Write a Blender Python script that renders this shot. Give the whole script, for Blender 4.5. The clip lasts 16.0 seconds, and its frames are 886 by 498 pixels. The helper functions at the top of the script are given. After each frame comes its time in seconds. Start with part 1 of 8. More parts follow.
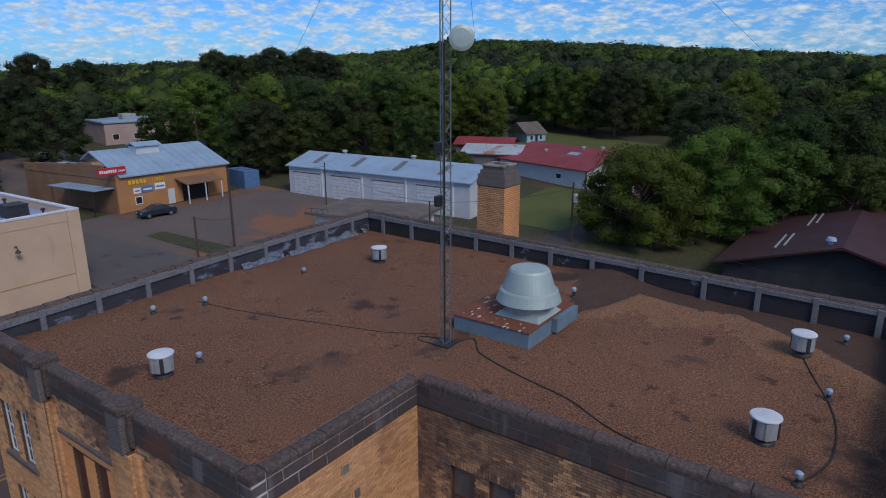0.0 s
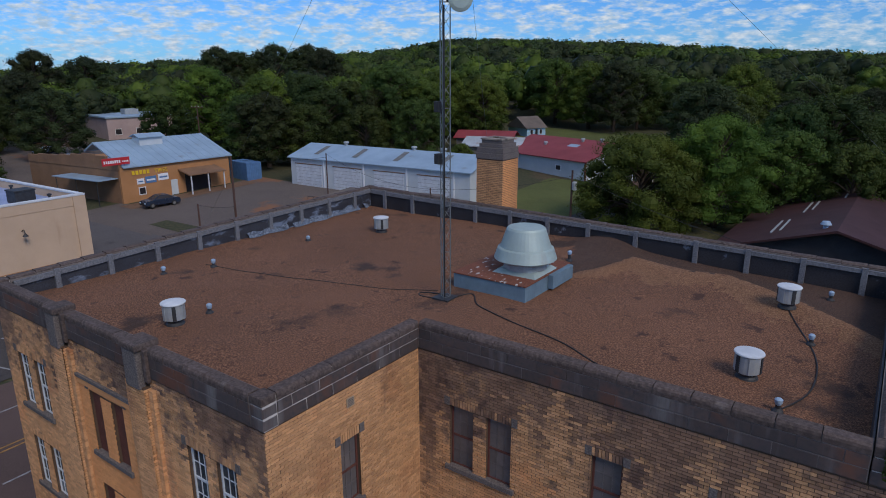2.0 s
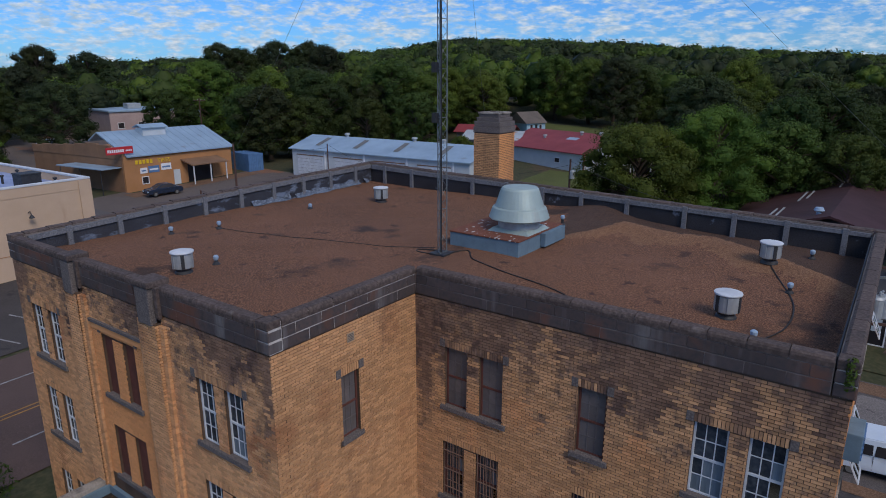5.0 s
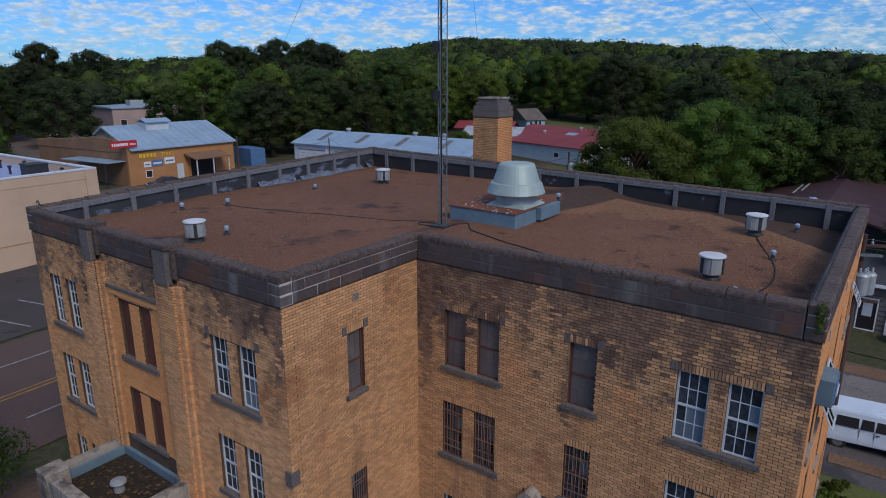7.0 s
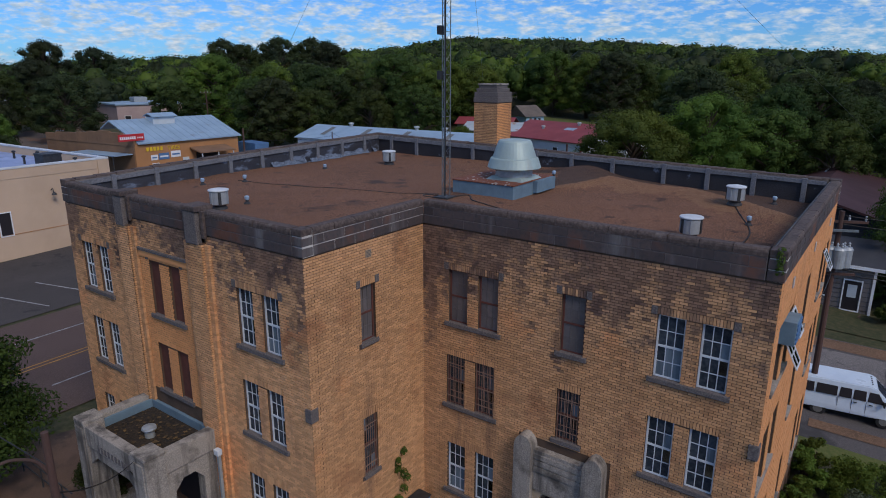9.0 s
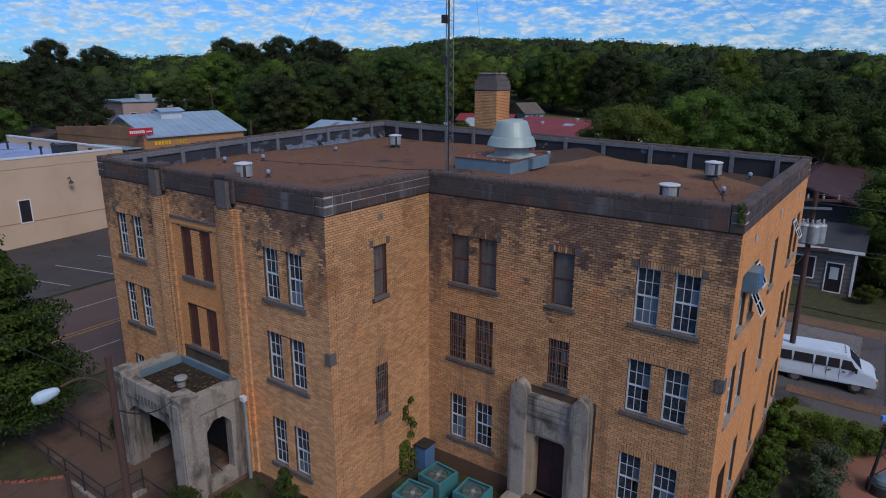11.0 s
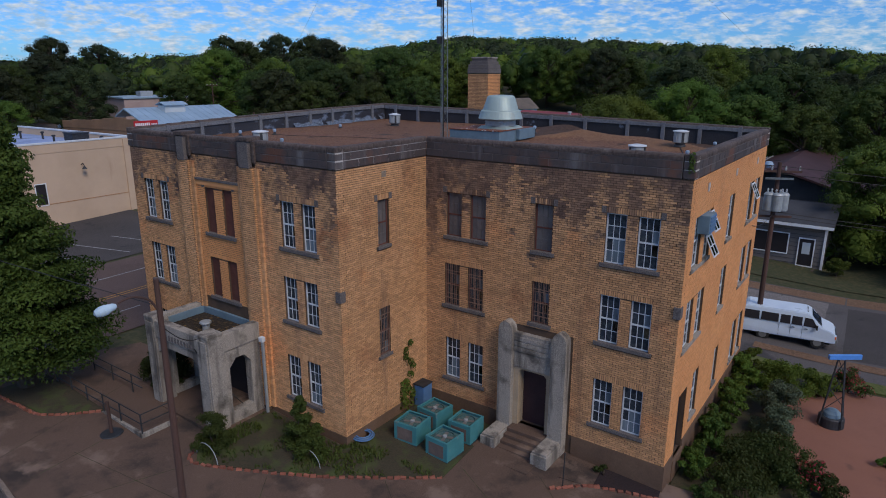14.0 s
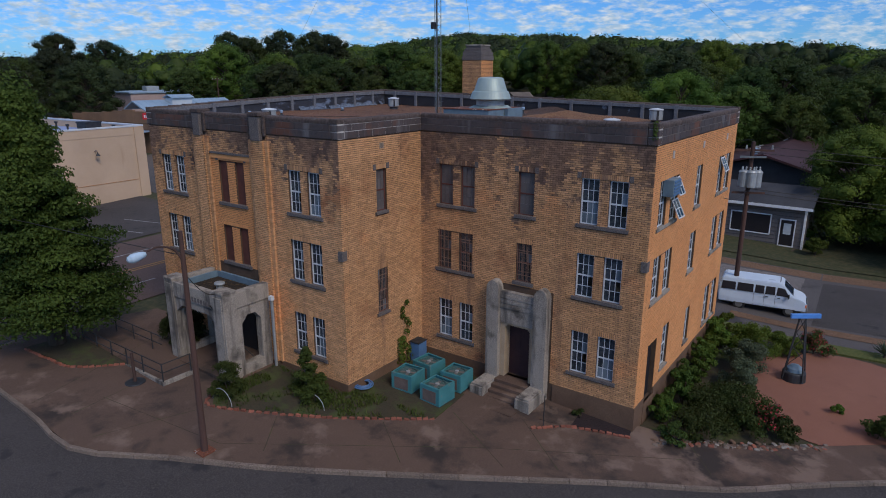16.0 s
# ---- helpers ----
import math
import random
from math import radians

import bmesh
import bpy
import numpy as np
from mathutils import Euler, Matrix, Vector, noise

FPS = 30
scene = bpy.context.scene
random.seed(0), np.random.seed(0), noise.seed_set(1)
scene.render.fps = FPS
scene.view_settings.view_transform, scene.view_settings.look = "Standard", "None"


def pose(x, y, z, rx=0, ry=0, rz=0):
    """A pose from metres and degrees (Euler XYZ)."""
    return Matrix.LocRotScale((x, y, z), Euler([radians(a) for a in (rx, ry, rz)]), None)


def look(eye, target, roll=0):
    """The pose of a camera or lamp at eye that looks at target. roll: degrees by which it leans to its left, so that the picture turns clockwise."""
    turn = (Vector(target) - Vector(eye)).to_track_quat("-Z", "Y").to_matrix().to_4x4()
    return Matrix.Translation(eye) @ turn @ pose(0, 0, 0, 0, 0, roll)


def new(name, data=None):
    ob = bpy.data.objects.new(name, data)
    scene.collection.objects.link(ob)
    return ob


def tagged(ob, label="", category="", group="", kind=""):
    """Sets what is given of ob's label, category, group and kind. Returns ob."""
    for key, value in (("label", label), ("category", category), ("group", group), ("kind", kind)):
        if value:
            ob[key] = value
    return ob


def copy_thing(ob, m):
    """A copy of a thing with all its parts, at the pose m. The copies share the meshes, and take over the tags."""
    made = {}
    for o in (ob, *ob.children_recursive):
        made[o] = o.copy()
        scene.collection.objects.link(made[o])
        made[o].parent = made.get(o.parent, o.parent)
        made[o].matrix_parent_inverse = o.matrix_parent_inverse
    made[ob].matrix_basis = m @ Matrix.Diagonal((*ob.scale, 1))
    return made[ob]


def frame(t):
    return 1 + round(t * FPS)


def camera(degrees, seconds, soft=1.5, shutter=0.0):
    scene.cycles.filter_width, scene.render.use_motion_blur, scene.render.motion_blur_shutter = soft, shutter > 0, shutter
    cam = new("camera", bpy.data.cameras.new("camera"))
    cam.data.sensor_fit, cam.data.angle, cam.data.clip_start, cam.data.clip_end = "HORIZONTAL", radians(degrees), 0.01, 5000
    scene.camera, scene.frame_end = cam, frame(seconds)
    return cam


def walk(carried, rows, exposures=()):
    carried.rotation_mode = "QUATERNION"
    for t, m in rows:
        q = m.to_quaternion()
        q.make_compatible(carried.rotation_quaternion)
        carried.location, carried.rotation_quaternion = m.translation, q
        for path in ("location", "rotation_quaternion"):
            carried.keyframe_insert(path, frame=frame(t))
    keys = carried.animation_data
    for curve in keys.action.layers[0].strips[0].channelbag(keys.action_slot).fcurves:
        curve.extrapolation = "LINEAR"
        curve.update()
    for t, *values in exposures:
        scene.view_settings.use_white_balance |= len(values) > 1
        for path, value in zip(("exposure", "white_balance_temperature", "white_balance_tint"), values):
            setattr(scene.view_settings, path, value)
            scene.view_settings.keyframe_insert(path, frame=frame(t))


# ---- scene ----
cam = camera(69.5, 16.0, soft=1.0)
PATH = [
    (0, (9.001, -11.404, 18.594), (7.878, -9.839, 18.057), -0.18),
    (0.5, (9.173, -11.663, 18.281), (8.049, -10.099, 17.744), -0.19),
    (1, (9.317, -11.926, 18.003), (8.193, -10.360, 17.467), -0.13),
    (1.5, (9.484, -12.111, 17.770), (8.359, -10.546, 17.233), -0.18),
    (2, (9.662, -12.291, 17.542), (8.537, -10.727, 17.005), -0.22),
    (2.5, (9.800, -12.434, 17.310), (8.675, -10.869, 16.775), -0.13),
    (3, (9.955, -12.589, 17.118), (8.830, -11.025, 16.583), -0.10),
    (3.5, (10.088, -12.734, 16.918), (8.961, -11.170, 16.384), -0.09),
    (4, (10.210, -12.889, 16.735), (9.083, -11.325, 16.201), -0.03),
    (6.5, (10.945, -13.837, 15.933), (9.818, -12.273, 15.399), 0.06),
    (7, (11.151, -14.147, 15.753), (10.024, -12.584, 15.220), 0.08),
    (7.5, (11.395, -14.547, 15.579), (10.268, -12.983, 15.046), 0.12),
    (8, (11.693, -14.993, 15.437), (10.566, -13.430, 14.903), 0.11),
    (8.5, (11.921, -15.370, 15.269), (10.794, -13.807, 14.736), 0.13),
    (9, (12.209, -15.836, 15.141), (11.082, -14.272, 14.608), 0.14),
    (11.5, (13.801, -18.351, 14.407), (12.674, -16.787, 13.876), 0.22),
    (12, (14.054, -18.762, 14.244), (12.927, -17.198, 13.714), 0.17),
    (12.5, (14.414, -19.227, 14.136), (13.286, -17.663, 13.606), 0.08),
    (13, (14.679, -19.655, 13.998), (13.558, -18.086, 13.467), 0.08),
    (13.5, (15.070, -20.083, 13.842), (13.950, -18.514, 13.311), 0.08),
    (14, (15.464, -20.519, 13.657), (14.345, -18.948, 13.127), 0.11),
    (14.5, (15.891, -20.938, 13.466), (14.772, -19.367, 12.935), 0.02),
    (15, (16.409, -21.411, 13.253), (15.287, -19.842, 12.723), 0.00),
    (15.5, (16.842, -21.964, 13.089), (15.723, -20.395, 12.558), 0.04),
    (16, (17.391, -22.481, 12.999), (16.266, -20.917, 12.462), 0.01),
]
walk(cam, [(t, look(eye, target, roll)) for t, eye, target, roll in PATH])

# ---- world, sun, exposure ----
world = bpy.data.worlds.new("sky")
scene.world = world
world.use_nodes = True
wn, wl = world.node_tree.nodes, world.node_tree.links
wn.clear()
w_out = wn.new("ShaderNodeOutputWorld")
w_bg = wn.new("ShaderNodeBackground")
w_sky = wn.new("ShaderNodeTexSky")
w_sky.sky_type, w_sky.sun_disc = "NISHITA", False
w_sky.sun_elevation, w_sky.sun_rotation = radians(43.5), radians(112.8)
w_sky.air_density, w_sky.dust_density, w_sky.ozone_density = 1.0, 0.3, 2.5
w_tc = wn.new("ShaderNodeTexCoord")
w_map = wn.new("ShaderNodeMapping")
w_map.inputs["Scale"].default_value = (34.0, 34.0, 104.0)
wl.new(w_tc.outputs["Generated"], w_map.inputs[0])
w_noise = wn.new("ShaderNodeTexNoise")
w_noise.inputs["Scale"].default_value, w_noise.inputs["Detail"].default_value, w_noise.inputs["Roughness"].default_value = 1.0, 8.0, 0.62
wl.new(w_map.outputs[0], w_noise.inputs["Vector"])
w_ramp = wn.new("ShaderNodeValToRGB")
w_ramp.color_ramp.elements[0].position, w_ramp.color_ramp.elements[1].position = 0.43, 0.62
wl.new(w_noise.outputs["Fac"], w_ramp.inputs[0])
w_mix = wn.new("ShaderNodeMixRGB")
w_tint = wn.new("ShaderNodeMixRGB"); w_tint.blend_type = "MULTIPLY"; w_tint.inputs[0].default_value = 1.0
w_tint.inputs[2].default_value = (0.42, 0.92, 1.80, 1)
wl.new(w_sky.outputs[0], w_tint.inputs[1])
wl.new(w_ramp.outputs[0], w_mix.inputs[0]); wl.new(w_tint.outputs[0], w_mix.inputs[1])
w_puff = wn.new("ShaderNodeTexNoise")
w_puff.inputs["Scale"].default_value, w_puff.inputs["Detail"].default_value = 2.3, 5.0
wl.new(w_map.outputs[0], w_puff.inputs["Vector"])
w_grey = wn.new("ShaderNodeMixRGB")
w_grey.inputs[1].default_value, w_grey.inputs[2].default_value = (5.2, 7.4, 10.0, 1), (9.6, 10.4, 11.4, 1)
w_soft = wn.new("ShaderNodeMapRange")
w_soft.inputs["From Min"].default_value, w_soft.inputs["From Max"].default_value = 0.38, 0.66
wl.new(w_puff.outputs["Fac"], w_soft.inputs["Value"]); wl.new(w_soft.outputs[0], w_grey.inputs[0])
wl.new(w_grey.outputs[0], w_mix.inputs[2])
wl.new(w_mix.outputs[0], w_bg.inputs[0])
w_bg.inputs[1].default_value = 0.069
wl.new(w_bg.outputs[0], w_out.inputs[0])

sun_data = bpy.data.lights.new("sun", "SUN")
sun_data.energy, sun_data.angle, sun_data.color = 1.95, radians(24), (1.0, 0.87, 0.76)
sun = new("sun", sun_data)
sun.matrix_world = look((62, -26, 64), (0, 0, 0))
scene.view_settings.exposure = 0.0

# ---- small mesh tools ----
RNG = np.random.default_rng(7)


def part(name, bm, material, parent=None, label="", smooth=False):
    me = bpy.data.meshes.new(name)
    bm.normal_update()
    bm.to_mesh(me)
    bm.free()
    me.materials.append(material)
    if smooth:
        me.shade_smooth()
    ob = new(name, me)
    if parent is not None:
        ob.parent = parent
    if label:
        ob["label"] = label
    return ob


def raw(name, verts, faces, material, parent=None, smooth=False):
    me = bpy.data.meshes.new(name)
    me.from_pydata([tuple(v) for v in verts], [], [tuple(f) for f in faces])
    me.materials.append(material)
    if smooth:
        me.shade_smooth()
    ob = new(name, me)
    if parent is not None:
        ob.parent = parent
    return ob


def thing(name, label, category, m=None, group="", kind=""):
    ob = new(name)
    if m is not None:
        ob.matrix_world = m
    return tagged(ob, label, category, group, kind)


def box(bm, x0, x1, y0, y1, z0, z1, bevel=0.0, top=0.0):
    """A box; top: how far its upper edges are drawn in."""
    vs = [bm.verts.new(p) for p in ((x0, y0, z0), (x1, y0, z0), (x1, y1, z0), (x0, y1, z0),
          (x0 + top, y0 + top, z1), (x1 - top, y0 + top, z1), (x1 - top, y1 - top, z1), (x0 + top, y1 - top, z1))]
    fs = [bm.faces.new([vs[i] for i in q]) for q in ((3, 2, 1, 0), (4, 5, 6, 7), (0, 1, 5, 4), (1, 2, 6, 5), (2, 3, 7, 6), (3, 0, 4, 7))]
    if bevel:
        edges = list({e for f in fs for e in f.edges})
        bmesh.ops.bevel(bm, geom=edges, offset=bevel, segments=2, affect="EDGES", profile=0.6)
    return bm


def boxed(*a, **k):
    return box(bmesh.new(), *a, **k)


def lathe(bm, profile, seg=24, c=(0, 0, 0), close=True):
    """Turns (radius, z) pairs round the z axis."""
    rings = []
    for r, z in profile:
        rings.append([bm.verts.new((c[0] + r * math.cos(2 * math.pi * i / seg), c[1] + r * math.sin(2 * math.pi * i / seg), c[2] + z)) for i in range(seg)])
    for a, b in zip(rings, rings[1:]):
        for i in range(seg):
            bm.faces.new((a[i], a[(i + 1) % seg], b[(i + 1) % seg], b[i]))
    if close:
        bm.faces.new(rings[0][::-1])
        bm.faces.new(rings[-1])
    return bm


def tube(bm, pts, r, seg=6, r1=None):
    pts = [Vector(p) for p in pts]
    r1 = r if r1 is None else r1
    rings = []
    for i, p in enumerate(pts):
        d = (pts[min(i + 1, len(pts) - 1)] - pts[max(i - 1, 0)]).normalized()
        side = d.cross(Vector((0, 0, 1)) if abs(d.z) < 0.95 else Vector((1, 0, 0))).normalized()
        up = side.cross(d)
        rr = r + (r1 - r) * i / max(1, len(pts) - 1)
        rings.append([bm.verts.new(p + rr * (math.cos(2 * math.pi * k / seg) * side + math.sin(2 * math.pi * k / seg) * up)) for k in range(seg)])
    for a, b in zip(rings, rings[1:]):
        for k in range(seg):
            bm.faces.new((a[k], a[(k + 1) % seg], b[(k + 1) % seg], b[k]))
    bm.faces.new(rings[0][::-1])
    bm.faces.new(rings[-1])
    return bm


def prism(bm, outline, d0, d1, axis="y"):
    """Extrudes an outline of (u, z) from d0 to d1 along an axis."""
    def at(u, z, d):
        return (u, d, z) if axis == "y" else (d, u, z)
    a = [bm.verts.new(at(u, z, d0)) for u, z in outline]
    b = [bm.verts.new(at(u, z, d1)) for u, z in outline]
    n = len(outline)
    bm.faces.new(a)
    bm.faces.new(b[::-1])
    for i in range(n):
        bm.faces.new((a[i], b[i], b[(i + 1) % n], a[(i + 1) % n]))
    bmesh.ops.recalc_face_normals(bm, faces=bm.faces)
    return bm


def sag(a, b, drop, n=10):
    a, b = Vector(a), Vector(b)
    return [a.lerp(b, i / n) - Vector((0, 0, 4 * drop * (i / n) * (1 - i / n))) for i in range(n + 1)]


def smooth_path(pts, n=6):
    """Catmull-Rom through points."""
    pts = [Vector(p) for p in pts]
    out = []
    for i in range(len(pts) - 1):
        p0, p1, p2, p3 = pts[max(i - 1, 0)], pts[i], pts[i + 1], pts[min(i + 2, len(pts) - 1)]
        for k in range(n):
            t = k / n
            out.append(0.5 * (2 * p1 + (p2 - p0) * t + (2 * p0 - 5 * p1 + 4 * p2 - p3) * t * t + (3 * p1 - p0 - 3 * p2 + p3) * t ** 3))
    out.append(pts[-1])
    return out


# ---- materials ----
def surf(name, colours, scale=1.5, fine=40.0, rough=0.85, metal=0.0, bump=0.15, bump_size=0.01, rand=0.0, island=0.0, spots=None, patches=None, streak=None, ior=1.45, stretch=(1, 1, 1), grain=0.3):
    """Two or three colours mixed by coarse and fine noise at world size. spots: (colour, scale, threshold, softness). streak: the same, drawn out downwards."""
    mat = bpy.data.materials.new(name)
    mat.use_nodes = True
    nt = mat.node_tree
    nodes, link = nt.nodes, nt.links.new
    bsdf = nodes["Principled BSDF"]
    bsdf.inputs["Metallic"].default_value, bsdf.inputs["IOR"].default_value = metal, ior
    geo = nodes.new("ShaderNodeNewGeometry")
    mapping = nodes.new("ShaderNodeMapping")
    mapping.inputs["Scale"].default_value = stretch
    link(geo.outputs["Position"], mapping.inputs[0])

    def noise_node(size, detail=4.0, vec=None, roughness=0.6):
        n = nodes.new("ShaderNodeTexNoise")
        n.inputs["Scale"].default_value, n.inputs["Detail"].default_value, n.inputs["Roughness"].default_value = size, detail, roughness
        link(vec or mapping.outputs[0], n.inputs["Vector"])
        return n.outputs["Fac"]

    def ramp(value, lo, hi):
        m = nodes.new("ShaderNodeMapRange")
        m.inputs["From Min"].default_value, m.inputs["From Max"].default_value = lo, hi
        link(value, m.inputs["Value"])
        return m.outputs[0]

    def mix(f, a, b, kind="MIX"):
        m = nodes.new("ShaderNodeMixRGB")
        m.blend_type = kind
        for socket, v in zip(m.inputs, (f, a, b)):
            if isinstance(v, bpy.types.NodeSocket):
                link(v, socket)
            elif isinstance(v, (int, float)):
                socket.default_value = v
            else:
                socket.default_value = (*v, 1)
        return m.outputs[0]

    big, small = noise_node(scale), noise_node(fine, 2.0)
    col = mix(ramp(big, 0.35, 0.65), colours[0], colours[1])
    if len(colours) > 2:
        col = mix(ramp(small, 0.4, 0.68), col, colours[2])
    if spots:
        col = mix(ramp(noise_node(spots[1], 6.0), spots[2], spots[2] + spots[3]), col, spots[0])
    if patches:
        col = mix(ramp(noise_node(patches[1], 7.0), patches[2], patches[2] + patches[3]), col, patches[0])
    if streak:
        long_map = nodes.new("ShaderNodeMapping")
        long_map.inputs["Scale"].default_value = (1, 1, 0.12)
        link(geo.outputs["Position"], long_map.inputs[0])
        col = mix(ramp(noise_node(streak[1], 5.0, long_map.outputs[0]), streak[2], streak[2] + streak[3]), col, streak[0])
    shade = ramp(small, 0.2, 0.8)
    tone = nodes.new("ShaderNodeMath")
    tone.operation = "MULTIPLY_ADD"
    link(shade, tone.inputs[0])
    tone.inputs[1].default_value, tone.inputs[2].default_value = grain, 1 - grain / 2
    value = tone.outputs[0]
    for amount, source, out in ((rand, "ShaderNodeObjectInfo", "Random"), (island, "ShaderNodeNewGeometry", "Random Per Island")):
        if amount:
            r = nodes.new(source).outputs[out]
            k = nodes.new("ShaderNodeMath")
            k.operation = "MULTIPLY_ADD"
            link(r, k.inputs[0])
            k.inputs[1].default_value, k.inputs[2].default_value = 2 * amount, 1 - amount
            p = nodes.new("ShaderNodeMath")
            p.operation = "MULTIPLY"
            link(k.outputs[0], p.inputs[0])
            link(value, p.inputs[1])
            value = p.outputs[0]
    hsv = nodes.new("ShaderNodeHueSaturation")
    link(col, hsv.inputs["Color"])
    link(value, hsv.inputs["Value"])
    link(hsv.outputs[0], bsdf.inputs["Base Color"])
    m = nodes.new("ShaderNodeMath")
    m.operation = "MULTIPLY_ADD"
    link(big, m.inputs[0])
    m.inputs[1].default_value, m.inputs[2].default_value = 0.25, rough - 0.12
    link(m.outputs[0], bsdf.inputs["Roughness"])
    if bump:
        b = nodes.new("ShaderNodeBump")
        b.inputs["Strength"].default_value, b.inputs["Distance"].default_value = bump, bump_size
        link(small, b.inputs["Height"])
        link(b.outputs[0], bsdf.inputs["Normal"])
    return mat


def glass_mat(name, tint, gloss=0.5):
    mat = bpy.data.materials.new(name)
    mat.use_nodes = True
    nodes, link = mat.node_tree.nodes, mat.node_tree.links.new
    nodes.clear()
    out, mixer = nodes.new("ShaderNodeOutputMaterial"), nodes.new("ShaderNodeMixShader")
    clear, shine, fres = nodes.new("ShaderNodeBsdfTransparent"), nodes.new("ShaderNodeBsdfGlossy"), nodes.new("ShaderNodeFresnel")
    clear.inputs[0].default_value = (*tint, 1)
    shine.inputs["Roughness"].default_value = 0.04
    fres.inputs[0].default_value = 1.0 + gloss
    link(fres.outputs[0], mixer.inputs[0])
    link(clear.outputs[0], mixer.inputs[1])
    link(shine.outputs[0], mixer.inputs[2])
    link(mixer.outputs[0], out.inputs[0])
    return mat


def foliage(name, dark, light, hue=0.04):
    mat = bpy.data.materials.new(name)
    mat.use_nodes = True
    nodes, link = mat.node_tree.nodes, mat.node_tree.links.new
    bsdf = nodes["Principled BSDF"]
    geo, info = nodes.new("ShaderNodeNewGeometry"), nodes.new("ShaderNodeObjectInfo")
    n = nodes.new("ShaderNodeTexNoise")
    n.inputs["Scale"].default_value, n.inputs["Detail"].default_value = 0.075, 4.0
    link(geo.outputs["Position"], n.inputs["Vector"])
    r = nodes.new("ShaderNodeMapRange")
    r.inputs["From Min"].default_value, r.inputs["From Max"].default_value = 0.38, 0.66
    link(n.outputs["Fac"], r.inputs["Value"])
    half = nodes.new("ShaderNodeMixRGB")
    half.inputs[0].default_value = 0.13
    link(r.outputs[0], half.inputs[1])
    link(geo.outputs["Random Per Island"], half.inputs[2])
    m = nodes.new("ShaderNodeMixRGB")
    link(half.outputs[0], m.inputs[0])
    m.inputs[1].default_value, m.inputs[2].default_value = (*dark, 1), (*light, 1)
    h = nodes.new("ShaderNodeHueSaturation")
    bright = nodes.new("ShaderNodeMapRange")
    bright.inputs["To Min"].default_value, bright.inputs["To Max"].default_value = 0.80, 1.35
    link(info.outputs["Random"], bright.inputs["Value"])
    link(bright.outputs[0], h.inputs["Value"])
    k = nodes.new("ShaderNodeMath")
    k.operation = "MULTIPLY_ADD"
    link(info.outputs["Random"], k.inputs[0])
    k.inputs[1].default_value, k.inputs[2].default_value = hue, 0.5 - hue / 2
    link(k.outputs[0], h.inputs["Hue"])
    link(m.outputs[0], h.inputs["Color"])
    link(h.outputs[0], bsdf.inputs["Base Color"])
    bsdf.inputs["Roughness"].default_value = 0.62
    bsdf.inputs["Specular IOR Level"].default_value = 0.2
    thin, both = nodes.new("ShaderNodeBsdfTranslucent"), nodes.new("ShaderNodeMixShader")
    both.inputs[0].default_value = 0.32
    link(h.outputs[0], thin.inputs["Color"])
    link(bsdf.outputs[0], both.inputs[1])
    link(thin.outputs[0], both.inputs[2])
    link(both.outputs[0], nodes["Material Output"].inputs["Surface"])
    return mat


M_MORTAR = surf("dark_mortar", [(0.105, 0.066, 0.042), (0.07, 0.046, 0.032)], 2.0, 60)
M_BRICK = surf("buff_brick", [(0.64, 0.365, 0.185), (0.56, 0.305, 0.145), (0.47, 0.245, 0.112)], 0.4, 14, island=0.20, rand=0.16, bump=0.3, bump_size=0.006,
               spots=((0.36, 0.16, 0.075), 0.5, 0.55, 0.16), patches=((0.66, 0.29, 0.12), 0.33, 0.58, 0.16), streak=((0.25, 0.14, 0.085), 1.2, 0.57, 0.18))
M_BRICK_DULL = surf("dulled_brick", [(0.60, 0.35, 0.18), (0.50, 0.28, 0.14), (0.42, 0.225, 0.108)], 0.5, 14, island=0.26, bump=0.3, bump_size=0.006, spots=((0.105, 0.064, 0.052), 0.95, 0.57, 0.10), patches=((0.20, 0.125, 0.085), 2.6, 0.52, 0.12), streak=((0.22, 0.13, 0.085), 1.3, 0.52, 0.14))
M_BRICK_DARK = surf("stained_brick", [(0.47, 0.275, 0.15), (0.39, 0.22, 0.115), (0.32, 0.175, 0.09)], 0.5, 14, island=0.26, bump=0.3, bump_size=0.006, spots=((0.105, 0.064, 0.052), 0.95, 0.47, 0.10), patches=((0.20, 0.125, 0.085), 2.6, 0.47, 0.12), streak=((0.22, 0.13, 0.085), 1.3, 0.46, 0.14))
M_BRICK_SOOT = surf("sooty_brick", [(0.47, 0.275, 0.15), (0.39, 0.22, 0.115), (0.32, 0.175, 0.09)], 0.5, 14, island=0.26, bump=0.3, bump_size=0.006, spots=((0.105, 0.064, 0.052), 0.95, 0.40, 0.10), patches=((0.20, 0.125, 0.085), 2.6, 0.43, 0.12), streak=((0.22, 0.13, 0.085), 1.3, 0.42, 0.14))
# More orange brick: east, rear and end walls, front bay, chimney faces across x.
M_BRICK_ORANGE = surf("weathered_orange_brick", [(0.76, 0.365, 0.145), (0.66, 0.30, 0.115), (0.57, 0.255, 0.10)], 0.5, 18, island=0.08, bump=0.25, bump_size=0.006,
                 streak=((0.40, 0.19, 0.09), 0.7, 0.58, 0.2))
M_COPING = surf("glazed_coping_tile", [(0.066, 0.052, 0.052), (0.098, 0.070, 0.062), (0.046, 0.040, 0.042)], 0.7, 8, rough=0.7, rand=0.16, island=0.1, bump=0.25,
                spots=((0.13, 0.058, 0.038), 0.7, 0.52, 0.14), streak=((0.15, 0.14, 0.14), 1.3, 0.57, 0.14))
